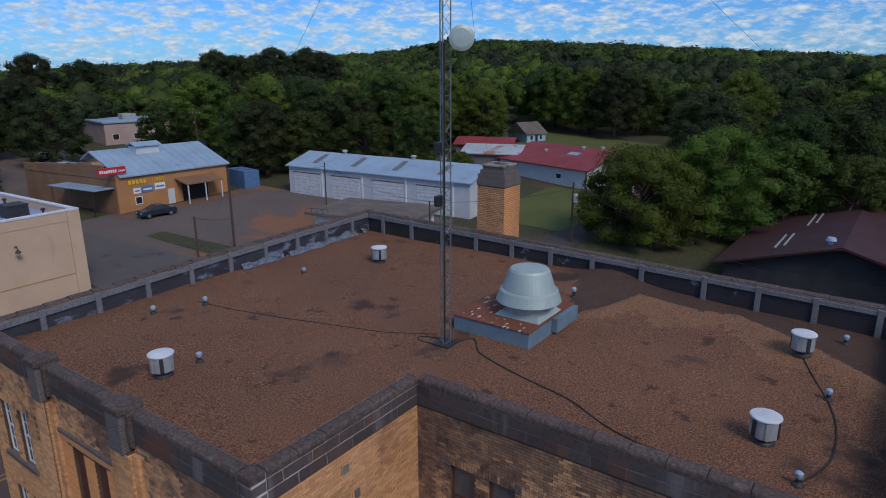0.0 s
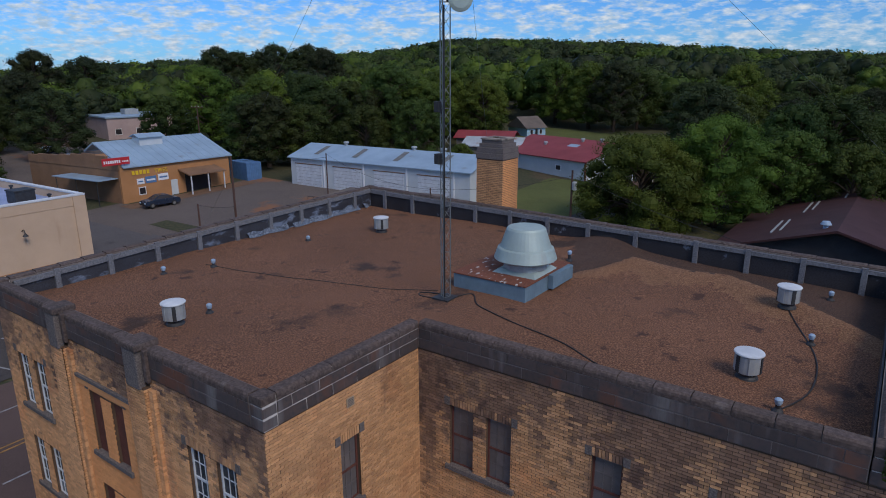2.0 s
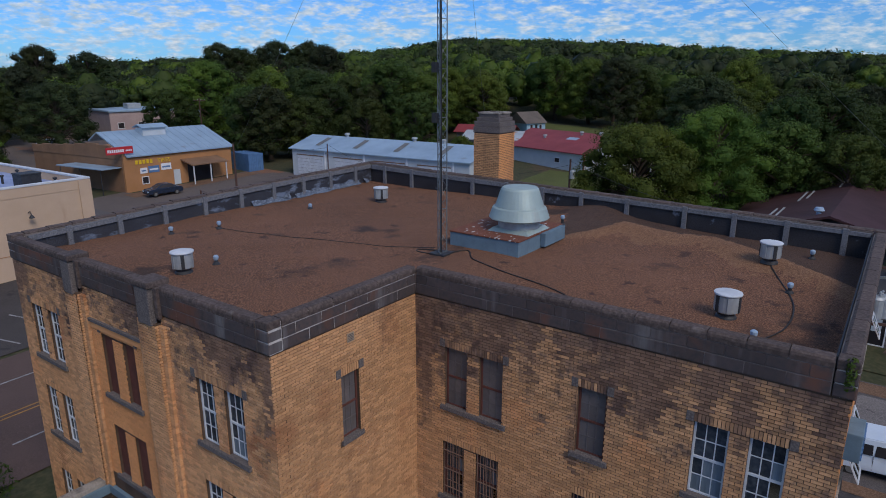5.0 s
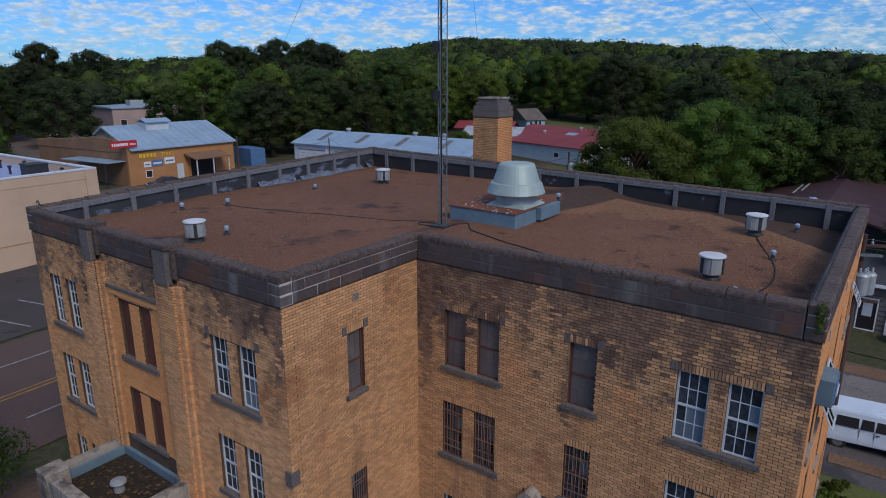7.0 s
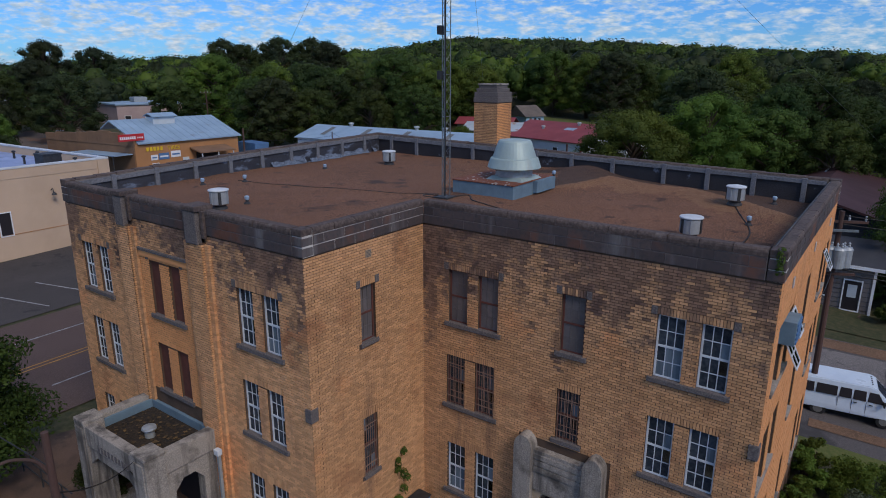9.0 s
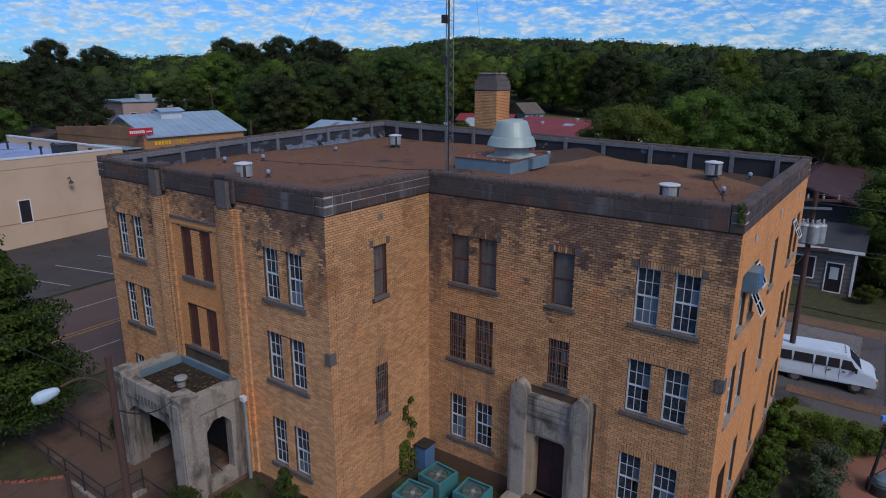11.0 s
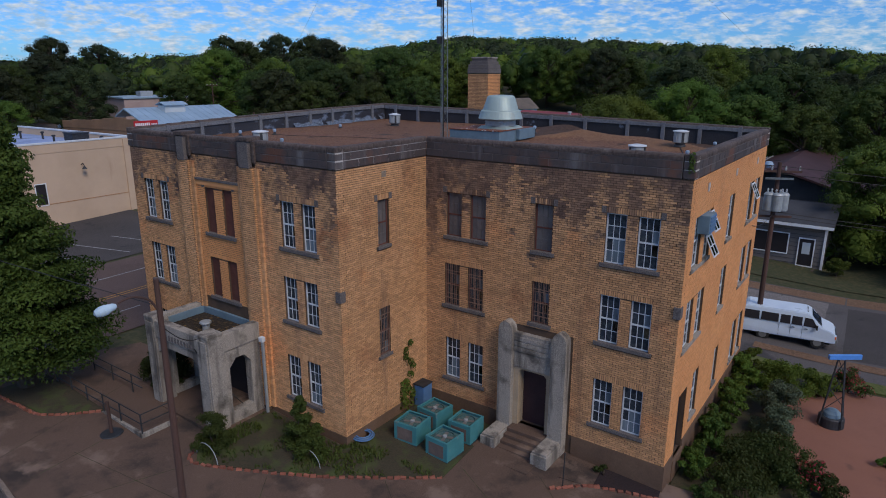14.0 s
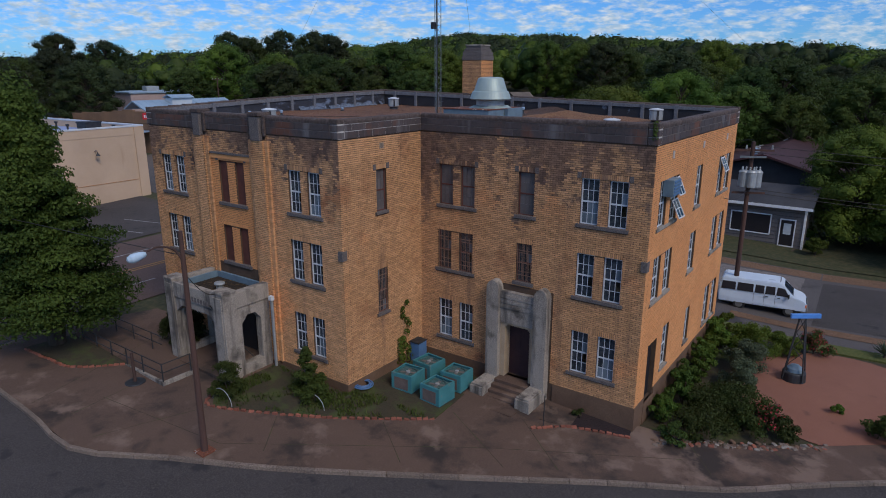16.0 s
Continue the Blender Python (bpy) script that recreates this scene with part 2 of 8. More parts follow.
M_CAP = surf("weathered_cap", [(0.078, 0.054, 0.047), (0.052, 0.040, 0.038), (0.105, 0.080, 0.070)], 1.6, 12, rough=0.85, rand=0.16, bump=0.3,
             spots=((0.15, 0.13, 0.12), 1.1, 0.66, 0.1))
M_WHITE_MORTAR = surf("pale_mortar", [(0.52, 0.49, 0.46), (0.36, 0.33, 0.31)], 3, 40)
M_GREY_MORTAR = surf("grey_mortar", [(0.19, 0.165, 0.15), (0.11, 0.095, 0.088)], 1.2, 40)
M_GRAVEL = surf("roof_gravel", [(0.118, 0.050, 0.026), (0.078, 0.034, 0.019), (0.235, 0.118, 0.064)], 0.25, 24, rough=0.95, bump=0.9, bump_size=0.03, grain=0.6,
                spots=((0.050, 0.028, 0.020), 0.4, 0.60, 0.09), patches=((0.062, 0.030, 0.020), 1.3, 0.62, 0.05))
M_GRAVEL_PALE = surf("pale_gravel", [(0.165, 0.082, 0.040), (0.125, 0.060, 0.031), (0.25, 0.135, 0.072)], 0.4, 24, rough=0.95, bump=0.8, bump_size=0.03, grain=0.5)
M_GRAVEL_DARK = surf("silted_gravel", [(0.058, 0.032, 0.023), (0.040, 0.025, 0.020), (0.095, 0.055, 0.038)], 0.6, 30, rough=0.95, bump=1.0, bump_size=0.03, grain=0.5)
M_PIER = surf("pale_grey_pier", [(0.135, 0.145, 0.165), (0.095, 0.10, 0.115), (0.17, 0.18, 0.20)], 1.4, 20, rough=0.85, bump=0.2)
M_FLASH = surf("black_flashing", [(0.022, 0.022, 0.027), (0.04, 0.04, 0.048), (0.012, 0.012, 0.014)], 1.0, 20, rough=0.6, spots=((0.14, 0.16, 0.2), 1.3, 0.63, 0.06))
M_FLASH_BLUE = surf("silver_streaked_felt", [(0.030, 0.033, 0.044), (0.05, 0.056, 0.074), (0.018, 0.019, 0.024)], 1.0, 20, rough=0.6, spots=((0.15, 0.19, 0.26), 1.1, 0.54, 0.10), stretch=(1, 1, 2.5))
M_GALV = surf("galvanised_steel", [(0.38, 0.41, 0.42), (0.30, 0.33, 0.35)], 3.0, 30, rough=0.55, metal=0.35, bump=0, grain=0.06)
M_FAN = surf("aluminium_fan", [(0.36, 0.45, 0.43), (0.31, 0.385, 0.37)], 1.2, 20, rough=0.5, metal=0.25, bump=0, grain=0.05, streak=((0.33, 0.36, 0.33), 2.0, 0.6, 0.15))
M_CURB = surf("blue_grey_curb", [(0.14, 0.22, 0.28), (0.11, 0.17, 0.22)], 1.6, 30, grain=0.1, rough=0.7, streak=((0.05, 0.06, 0.07), 2.5, 0.6, 0.15))
M_RUST = surf("rusted_sheet", [(0.15, 0.045, 0.025), (0.10, 0.035, 0.022), (0.2, 0.075, 0.04)], 2.5, 30, rough=0.9, spots=((0.45, 0.45, 0.43), 3.2, 0.60, 0.03), stretch=(2.2, 0.8, 1))
M_STEEL_DARK = surf("dark_steel", [(0.05, 0.055, 0.06), (0.035, 0.036, 0.04)], 3, 40, rough=0.6, metal=0.4)
M_MAST = surf("galvanised_mast", [(0.20, 0.23, 0.24), (0.14, 0.16, 0.17)], 4, 40, rough=0.55, metal=0.4)
M_CABLE = surf("black_cable", [(0.015, 0.015, 0.016), (0.025, 0.022, 0.02)], 5, 50, rough=0.6, bump=0)
M_WHITE = surf("white_paint", [(0.72, 0.74, 0.76), (0.62, 0.64, 0.66)], 2, 30, rough=0.6, bump=0.05, grain=0.07)
M_SASH = surf("white_sash_paint", [(0.60, 0.64, 0.68), (0.48, 0.52, 0.56)], 2, 30, rough=0.6, bump=0.08, grain=0.07)
M_BROWN = surf("brown_sash_paint", [(0.125, 0.042, 0.030), (0.085, 0.032, 0.024)], 2, 30, rough=0.7, bump=0.08)
M_BAR = surf("pale_rusty_bar", [(0.24, 0.155, 0.115), (0.16, 0.10, 0.075)], 2, 30, rough=0.8, bump=0.1)
M_SILL = surf("dark_stone", [(0.118, 0.102, 0.098), (0.082, 0.072, 0.072), (0.155, 0.136, 0.128)], 2, 25, rough=0.85, bump=0.2)
M_GLASS = glass_mat("window_glass", (0.62, 0.68, 0.70), 0.55)
M_PANE = surf("dark_blue_pane", [(0.034, 0.046, 0.062), (0.020, 0.028, 0.038), (0.05, 0.06, 0.07)], 1.1, 7, rough=0.16, rand=0.3, bump=0)
M_CURTAIN = surf("curtained_pane", [(0.16, 0.20, 0.235), (0.10, 0.13, 0.155)], 1.6, 9, rough=0.2, rand=0.25, bump=0, stretch=(3, 3, 0.4))
M_SCREEN = surf("dusty_screen_pane", [(0.135, 0.120, 0.118), (0.100, 0.090, 0.090)], 1.5, 12, rough=0.4, rand=0.12, bump=0)
M_ROOM = surf("dim_plaster", [(0.22, 0.21, 0.20), (0.17, 0.165, 0.16)], 1, 20)
M_STONE = surf("cast_stone", [(0.30, 0.27, 0.234), (0.215, 0.193, 0.168), (0.35, 0.318, 0.276)], 0.9, 22, rough=0.9, bump=0.15, grain=0.15,
               spots=((0.085, 0.076, 0.066), 1.1, 0.53, 0.16), streak=((0.085, 0.076, 0.068), 1.8, 0.50, 0.16))
M_CONCRETE = surf("old_concrete", [(0.104, 0.064, 0.046), (0.070, 0.045, 0.034), (0.13, 0.085, 0.063)], 0.22, 45, rough=0.92, bump=0.1, bump_size=0.004, grain=0.15,
                  spots=((0.036, 0.027, 0.023), 0.42, 0.52, 0.13), patches=((0.175, 0.122, 0.094), 0.5, 0.56, 0.10))
M_PLINTH = surf("brown_plinth", [(0.155, 0.095, 0.06), (0.115, 0.07, 0.046)], 0.7, 20, rough=0.9, bump=0.2)
M_ASPHALT = surf("worn_asphalt", [(0.050, 0.044, 0.043), (0.036, 0.032, 0.032), (0.07, 0.062, 0.06)], 0.25, 22, rough=0.92, bump=0.25,
                 spots=((0.03, 0.028, 0.03), 0.7, 0.60, 0.06))
M_ASPHALT_RED = surf("reddish_asphalt", [(0.092, 0.058, 0.050), (0.068, 0.045, 0.040), (0.112, 0.076, 0.066)], 0.22, 20, rough=0.92, bump=0.2)
M_ASPHALT_PALE = surf("pale_worn_asphalt", [(0.082, 0.074, 0.074), (0.060, 0.055, 0.056), (0.11, 0.10, 0.098)], 0.15, 18, rough=0.92, bump=0.2, spots=((0.045, 0.042, 0.044), 0.3, 0.58, 0.08))
M_BLUEWALL = surf("pale_blue_weatherboard", [(0.28, 0.44, 0.55), (0.23, 0.38, 0.48)], 0.5, 12, rough=0.7, bump=0.1, grain=0.07)
M_LOT = surf("gravel_lot", [(0.105, 0.084, 0.074), (0.078, 0.064, 0.058), (0.135, 0.11, 0.095)], 0.12, 14, rough=0.95, bump=0.2,
             spots=((0.20, 0.095, 0.05), 0.09, 0.56, 0.06))
M_PAINT_LINE = surf("road_paint", [(0.34, 0.34, 0.35), (0.18, 0.18, 0.18)], 3, 30, bump=0)
M_PAINT_YELLOW = surf("yellow_road_paint", [(0.42, 0.22, 0.05), (0.28, 0.15, 0.04)], 3, 30, bump=0)
M_DIRT = surf("orange_dirt", [(0.15, 0.082, 0.045), (0.10, 0.06, 0.036), (0.18, 0.11, 0.07)], 0.5, 12, rough=0.95, bump=0.3)
M_SOIL = surf("bed_soil", [(0.045, 0.038, 0.022), (0.065, 0.05, 0.03), (0.03, 0.03, 0.015)], 0.8, 15, rough=0.95, bump=0.6, bump_size=0.03,
              spots=((0.055, 0.07, 0.02), 0.9, 0.5, 0.12))
M_MULCH = surf("dark_mulch", [(0.022, 0.013, 0.015), (0.034, 0.020, 0.020), (0.014, 0.010, 0.011)], 1.5, 18, rough=0.95, bump=0.8, bump_size=0.03)
M_SAND = surf("red_sand", [(0.225, 0.100, 0.066), (0.185, 0.080, 0.054), (0.26, 0.12, 0.082)], 0.35, 60, rough=0.95, bump=0.2, grain=0.12, spots=((0.12, 0.062, 0.046), 0.9, 0.63, 0.10))
M_GROUND = surf("meadow_ground", [(0.040, 0.048, 0.016), (0.032, 0.036, 0.015), (0.062, 0.056, 0.025)], 0.06, 3, rough=0.95, bump=0.3, bump_size=0.05,
                spots=((0.09, 0.06, 0.035), 0.05, 0.60, 0.1))
M_GRASS = surf("mown_grass", [(0.078, 0.104, 0.020), (0.058, 0.078, 0.017), (0.10, 0.10, 0.03)], 0.2, 8, rough=0.95, bump=0.5, bump_size=0.04)
M_BARK = surf("bark", [(0.07, 0.05, 0.036), (0.045, 0.034, 0.026)], 3, 20, bump=0.6, stretch=(1, 1, 0.3))
M_WOODPOLE = surf("weathered_pole", [(0.088, 0.046, 0.036), (0.058, 0.034, 0.028)], 1.5, 25, bump=0.3, stretch=(1, 1, 0.2))
M_LEAF = foliage("oak_leaves", (0.023, 0.040, 0.011), (0.064, 0.094, 0.017))
M_LEAF_OAK = foliage("street_oak_leaves", (0.026, 0.046, 0.010), (0.088, 0.122, 0.020))
M_LEAF_LIGHT = foliage("light_leaves", (0.036, 0.068, 0.013), (0.112, 0.160, 0.022))
M_LEAF_FAR = foliage("far_leaves", (0.027, 0.042, 0.014), (0.070, 0.098, 0.019))
M_LEAF_FAR_DARK = foliage("far_dark_leaves", (0.024, 0.033, 0.016), (0.046, 0.064, 0.019))
M_LEAF_FAR_PALE = foliage("far_pale_leaves", (0.038, 0.060, 0.012), (0.115, 0.148, 0.019))
M_SHRUB = foliage("shrub_leaves", (0.030, 0.046, 0.012), (0.066, 0.098, 0.020))
M_DOOR = surf("dark_maroon_door", [(0.040, 0.016, 0.020), (0.030, 0.013, 0.017)], 2, 20, rough=0.6, bump=0.05)
M_SAGE = foliage("sage_leaves", (0.05, 0.075, 0.045), (0.13, 0.17, 0.10))
M_BLOOM = surf("red_blooms", [(0.32, 0.03, 0.04), (0.2, 0.02, 0.03)], 5, 40, bump=0)
M_CREAM = surf("cream_stucco", [(0.54, 0.40, 0.285), (0.48, 0.355, 0.25)], 0.3, 18, rough=0.9, bump=0.15, streak=((0.40, 0.27, 0.18), 0.5, 0.66, 0.1), grain=0.07)
M_METALROOF = surf("pale_metal_roof", [(0.32, 0.44, 0.55), (0.26, 0.36, 0.46)], 0.3, 10, rough=0.5, metal=0.25, bump=0.05, spots=((0.24, 0.27, 0.3), 0.35, 0.62, 0.1), grain=0.07)
M_MEMBRANE = surf("roof_membrane", [(0.29, 0.36, 0.56), (0.22, 0.28, 0.46)], 0.3, 8, rough=0.6, bump=0.1, spots=((0.10, 0.11, 0.16), 0.4, 0.58, 0.08))
M_TAN = surf("tan_painted_block", [(0.40, 0.20, 0.085), (0.34, 0.17, 0.072)], 0.4, 12, rough=0.9, bump=0.15, grain=0.07)
M_TAN_DARK = surf("dark_tan_block", [(0.22, 0.125, 0.07), (0.17, 0.10, 0.06)], 0.4, 12, rough=0.9, bump=0.15)
M_REDROOF = surf("red_metal_roof", [(0.24, 0.035, 0.038), (0.19, 0.03, 0.033)], 0.25, 8, rough=0.6, bump=0.05, grain=0.07)
M_MAROON = surf("maroon_roof", [(0.052, 0.019, 0.021), (0.038, 0.015, 0.017)], 0.3, 8, rough=0.7, bump=0.05)
M_PALEWALL = surf("pale_siding", [(0.50, 0.55, 0.58), (0.43, 0.48, 0.51)], 0.4, 10, rough=0.7, bump=0.05, grain=0.07)
M_GREYWALL = surf("grey_siding", [(0.17, 0.155, 0.15), (0.14, 0.125, 0.12)], 0.5, 14, rough=0.8, bump=0.1)
M_SHINGLE = surf("grey_shingles", [(0.15, 0.125, 0.105), (0.105, 0.09, 0.08)], 0.5, 8, rough=0.95, bump=0.3)
M_SHINGLE_DARK = surf("dark_shingles", [(0.05, 0.052, 0.06), (0.035, 0.036, 0.042)], 0.5, 8, rough=0.9, bump=0.3)
# Near-black for dark glass, and for shade coloured into doors and openings.
M_DARK = surf("deep_shadow_paint", [(0.018, 0.014, 0.016), (0.012, 0.01, 0.012)], 1, 10, rough=0.6, bump=0)
M_BLUE = surf("blue_paint", [(0.09, 0.19, 0.36), (0.07, 0.15, 0.29)], 1.5, 20, rough=0.5, bump=0.05, grain=0.07)
M_TEAL = surf("teal_unit_paint", [(0.055, 0.22, 0.24), (0.04, 0.17, 0.19)], 1.2, 20, rough=0.65, bump=0.08, spots=((0.13, 0.2, 0.2), 2, 0.6, 0.1), grain=0.07)
M_COIL = surf("rusty_coil", [(0.16, 0.12, 0.105), (0.11, 0.085, 0.075)], 2, 50, rough=0.8, bump=0.5)
# Darker teal than the case: shade of the sunken top is in the colour.
M_DECK = surf("recess_dark_teal", [(0.05, 0.13, 0.135), (0.03, 0.08, 0.085), (0.09, 0.13, 0.12)], 2.5, 18, rough=0.8, bump=0.3)
M_GRILLE = surf("grey_grille", [(0.20, 0.20, 0.19), (0.14, 0.14, 0.135)], 2, 60, rough=0.6, metal=0.3, bump=0.5)
M_VAN = surf("white_van_paint", [(0.60, 0.69, 0.78), (0.53, 0.62, 0.72)], 0.8, 10, rough=0.3, bump=0.0, grain=0.07)
M_RUBBER = surf("black_rubber", [(0.016, 0.016, 0.017), (0.024, 0.023, 0.022)], 4, 40, rough=0.85)
M_CAR = surf("dark_blue_car_paint", [(0.018, 0.028, 0.05), (0.015, 0.022, 0.04)], 1, 10, rough=0.25, bump=0, grain=0.07)
M_REDSIGN = surf("red_sign", [(0.48, 0.025, 0.03), (0.4, 0.02, 0.026)], 1, 10, rough=0.5, bump=0)
M_YELLOW = surf("yellow_letters", [(0.70, 0.48, 0.02), (0.6, 0.4, 0.02)], 1, 10, rough=0.5, bump=0)
M_EDGE = surf("red_edging_brick", [(0.28, 0.095, 0.06), (0.2, 0.075, 0.05)], 2, 30, rand=0.3, bump=0.3)
M_PIPE = surf("pale_blue_cap", [(0.30, 0.42, 0.56), (0.24, 0.34, 0.46)], 3, 30, rough=0.6, grain=0.07)
M_LENS = surf("lamp_glass", [(0.45, 0.58, 0.68), (0.38, 0.5, 0.6)], 3, 30, rough=0.2, bump=0, grain=0.07)
M_AMBER = surf("amber_lens", [(0.7, 0.16, 0.02), (0.6, 0.12, 0.02)], 3, 30, rough=0.3, bump=0)
M_DEBRIS = surf("leaf_litter", [(0.020, 0.016, 0.013), (0.012, 0.011, 0.010), (0.045, 0.030, 0.016)], 1.5, 12, rough=0.95, bump=0.8, bump_size=0.04)

# ---- ground ----
def g(x, y):
    """Height of the ground: it falls gently along the front and climbs towards the woods."""
    x, y = np.asarray(x, float), np.asarray(y, float)
    d = -0.593 * x + 0.805 * y - 25
    u = 0.805 * x + 0.593 * y
    ramp = 0.5 * (d + np.sqrt(d * d + 100)) - 0.96
    far = np.clip((d - 107) / 200, 0, 1)
    near = -0.25 - 0.055 * np.clip(x, -12, 14) - 0.02 * np.clip(-12 - x, 0, 18) + (0.0475 + 0.00025 * np.clip(u, -60, 20)) * ramp
    return near + 0.013 * np.maximum(0, d - 107) - 0.022 * np.maximum(0, d - 437) - 0.045 * far * np.maximum(0, np.abs(u) - 90)


def gz(x, y):
    return float(g(x, y))


def axis_steps(lo, a, b, hi, near, far):
    left = a - np.cumsum(np.geomspace(near, far, 40))
    left = left[left > lo][::-1]
    right = b + np.cumsum(np.geomspace(near, far, 40))
    right = right[right < hi]
    return np.concatenate(([lo], left, np.arange(a, b + near / 2, near), right, [hi]))


gx = axis_steps(-1500, -90, 60, 1500, 1.5, 90)
gy = axis_steps(-900, -60, 110, 1600, 1.5, 90)
GX, GY = np.meshgrid(gx, gy)
GZ = g(GX, GY) - 0.03
nx, ny = len(gx), len(gy)
gi = np.arange(nx * ny).reshape(ny, nx)
g_faces = np.stack([gi[:-1, :-1], gi[:-1, 1:], gi[1:, 1:], gi[1:, :-1]], -1).reshape(-1, 4)
ground = raw("ground", np.stack([GX, GY, GZ], -1).reshape(-1, 3), g_faces.tolist(), M_GROUND, smooth=True)
tagged(ground, "rough grassy ground climbing gently towards wooded hills", "ground", kind="structure")


def loft(name, a, b, dz, material, n=8, m=10, skirt=0.0, parent=None):
    """A sheet laid on the ground between two lines of the same number of points."""
    def fine(line):
        line = [np.array(p, float) for p in line]
        return np.array([line[i] + (line[i + 1] - line[i]) * k / m for i in range(len(line) - 1) for k in range(m)] + [line[-1]])
    A, B = fine(a), fine(b)
    t = np.linspace(0, 1, n + 1)[:, None, None]
    P = A[None] * (1 - t) + B[None] * t
    Z = g(P[..., 0], P[..., 1]) + dz
    V = np.concatenate([P, Z[..., None]], -1)
    rows, cols = V.shape[:2]
    idx = np.arange(rows * cols).reshape(rows, cols)
    F = np.stack([idx[:-1, :-1], idx[:-1, 1:], idx[1:, 1:], idx[1:, :-1]], -1).reshape(-1, 4).tolist()
    V = V.reshape(-1, 3)
    if skirt:
        rim = list(idx[0]) + list(idx[1:, -1]) + list(idx[-1, ::-1][1:]) + list(idx[::-1, 0][1:-1])
        low = V[rim] - np.array([0, 0, skirt])
        base = len(V)
        V = np.concatenate([V, low])
        k = len(rim)
        F += [[rim[i], rim[(i + 1) % k], base + (i + 1) % k, base + i] for i in range(k)]
    me_ob = raw(name, V, F, material, parent, smooth=not skirt)
    bm = bmesh.new()
    bm.from_mesh(me_ob.data)
    bmesh.ops.recalc_face_normals(bm, faces=bm.faces)
    if sum(f.normal.z for f in bm.faces) < 0:
        bmesh.ops.reverse_faces(bm, faces=bm.faces)
    bm.to_mesh(me_ob.data)
    bm.free()
    return me_ob


KERB = [(-16.4, -9.5), (-15.6, -12.6), (-13.6, -13.8), (-8.1, -13.92), (-4.86, -13.97), (-1.86, -12.15), (1.64, -10.09), (6.45, -6.73), (10.98, -3.46), (14.5, -1.1), (18.7, 2.4), (34, 14)]
OUT = [(-17.5, -9.5), (-18.5, -16), (-16, -22), (-8, -30), (-3, -34), (0, -34), (8, -32), (14, -29), (20, -24), (28, -18), (38, -12), (54, 0)]
tagged(loft("road_front", KERB, OUT, 0.012, M_ASPHALT, 12), "worn grey asphalt street curving past the front", "road", kind="structure")
tagged(loft("road_main", [(-12.2, -140), (-17.4, 13)], [(-25.3, -140), (-31.2, 13)], 0.018, M_ASPHALT_RED, 8, 80), "wide reddish asphalt road with painted lines", "road", kind="structure")
tagged(loft("road_side", [(-85.4, 10.69), (-47.7, 13.75), (-16.98, 13.49), (16.75, 14.73), (77, 21.12)], [(-86.4, 20.57), (-47.7, 23.29), (-17.55, 24.32), (16.06, 28.79), (74.6, 35.2)], 0.024, M_ASPHALT_PALE, 8, 20), "worn grey asphalt side street", "road", kind="structure")
tagged(loft("parking_lot", [(-29.61, -29.86), (-31.8, 12.19)], [(-42.6, -28.71), (-45.9, 11.99)], 0.02, M_ASPHALT, 8, 30), "grey asphalt parking lot with faded stall lines", "road", kind="structure")
tagged(loft("gravel_yard", [(-64.5, 22.0), (-33.2, 22.6)], [(-69.1, 49.2), (-32.4, 48.9)], 0.02, M_LOT, 12, 24), "patchy gravel yard with rusty bare soil", "ground", kind="structure")
tagged(loft("workshop_strip", [(-68.4, 27.5), (-67.9, 46.0)], [(-65.6, 27.5), (-65.2, 46.0)], 0.045, M_DIRT, 3, 10), "strip of orange dirt along the workshop front", "ground", kind="structure")
tagged(loft("apron", [(-69.6, 21.5), (-53, 22.4)], [(-70, 28.60), (-58, 28.9)], 0.03, M_LOT, 4, 10), "gravel apron beside the workshop", "ground", kind="structure")
tagged(loft("back_lane", [(-23.61, 40.5), (-20.94, 47.7), (-18.10, 61.2)], [(-18.30, 40), (-16.50, 47.3), (-14.96, 60.9)], 0.02, M_ASPHALT, 4, 10), "narrow asphalt lane", "road", kind="structure")
tagged(loft("lawn", [(-31.5, 52), (-31.1, 71.1)], [(-17.68, 50.6), (-17.41, 69.7)], 0.015, M_GRASS, 6, 10), "mown green lawn", "grass", kind="structure")
tagged(loft("far_lawn", [(-66.1, 98.6), (-56, 117.9)], [(-22.53, 91.7), (-21.44, 115.2)], 0.02, M_GRASS, 6, 10), "bright mown lawn before the far houses", "grass", kind="structure")
tagged(loft("verge", [(-57.2, 24.77), (-42.7, 24.93)], [(-57.3, 26.95), (-42.8, 27.87)], 0.05, M_GROUND, 3, 8), "strip of rough grass along the street", "grass", kind="structure")
M_SLAB = surf("broken_pale_concrete", [(0.155, 0.14, 0.135), (0.11, 0.10, 0.098), (0.2, 0.18, 0.17)], 0.5, 14, rough=0.92, bump=0.2, spots=((0.05, 0.045, 0.045), 0.6, 0.56, 0.06))
tagged(loft("fresh_asphalt", [(14.44, 17.26), (30.3, 19.26), (76.3, 25.52)], [(14.22, 26.15), (29.68, 28.23), (74.7, 34.2)], 0.031, M_ASPHALT, 6, 10), "patch of fresh dark asphalt on the side street", "road", kind="structure")
tagged(loft("concrete_apron", [(3.77, 18.68), (9.79, 20.39), (14.07, 21.87)], [(3.41, 25.30), (9.01, 25.88), (14.10, 26.58)], 0.030, M_SLAB, 6, 8), "broken pale concrete apron across the street", "pavement", kind="structure")
tagged(loft("dirt_verge", [(0.95, 26.00), (8.49, 26.13), (18.20, 27.31), (40.3, 30.7)], [(0.88, 27.42), (8.41, 27.55), (18.12, 29.04), (40.2, 32.3)], 0.036, M_DIRT, 3, 12), "bare orange dirt along the street edge", "ground", kind="structure")
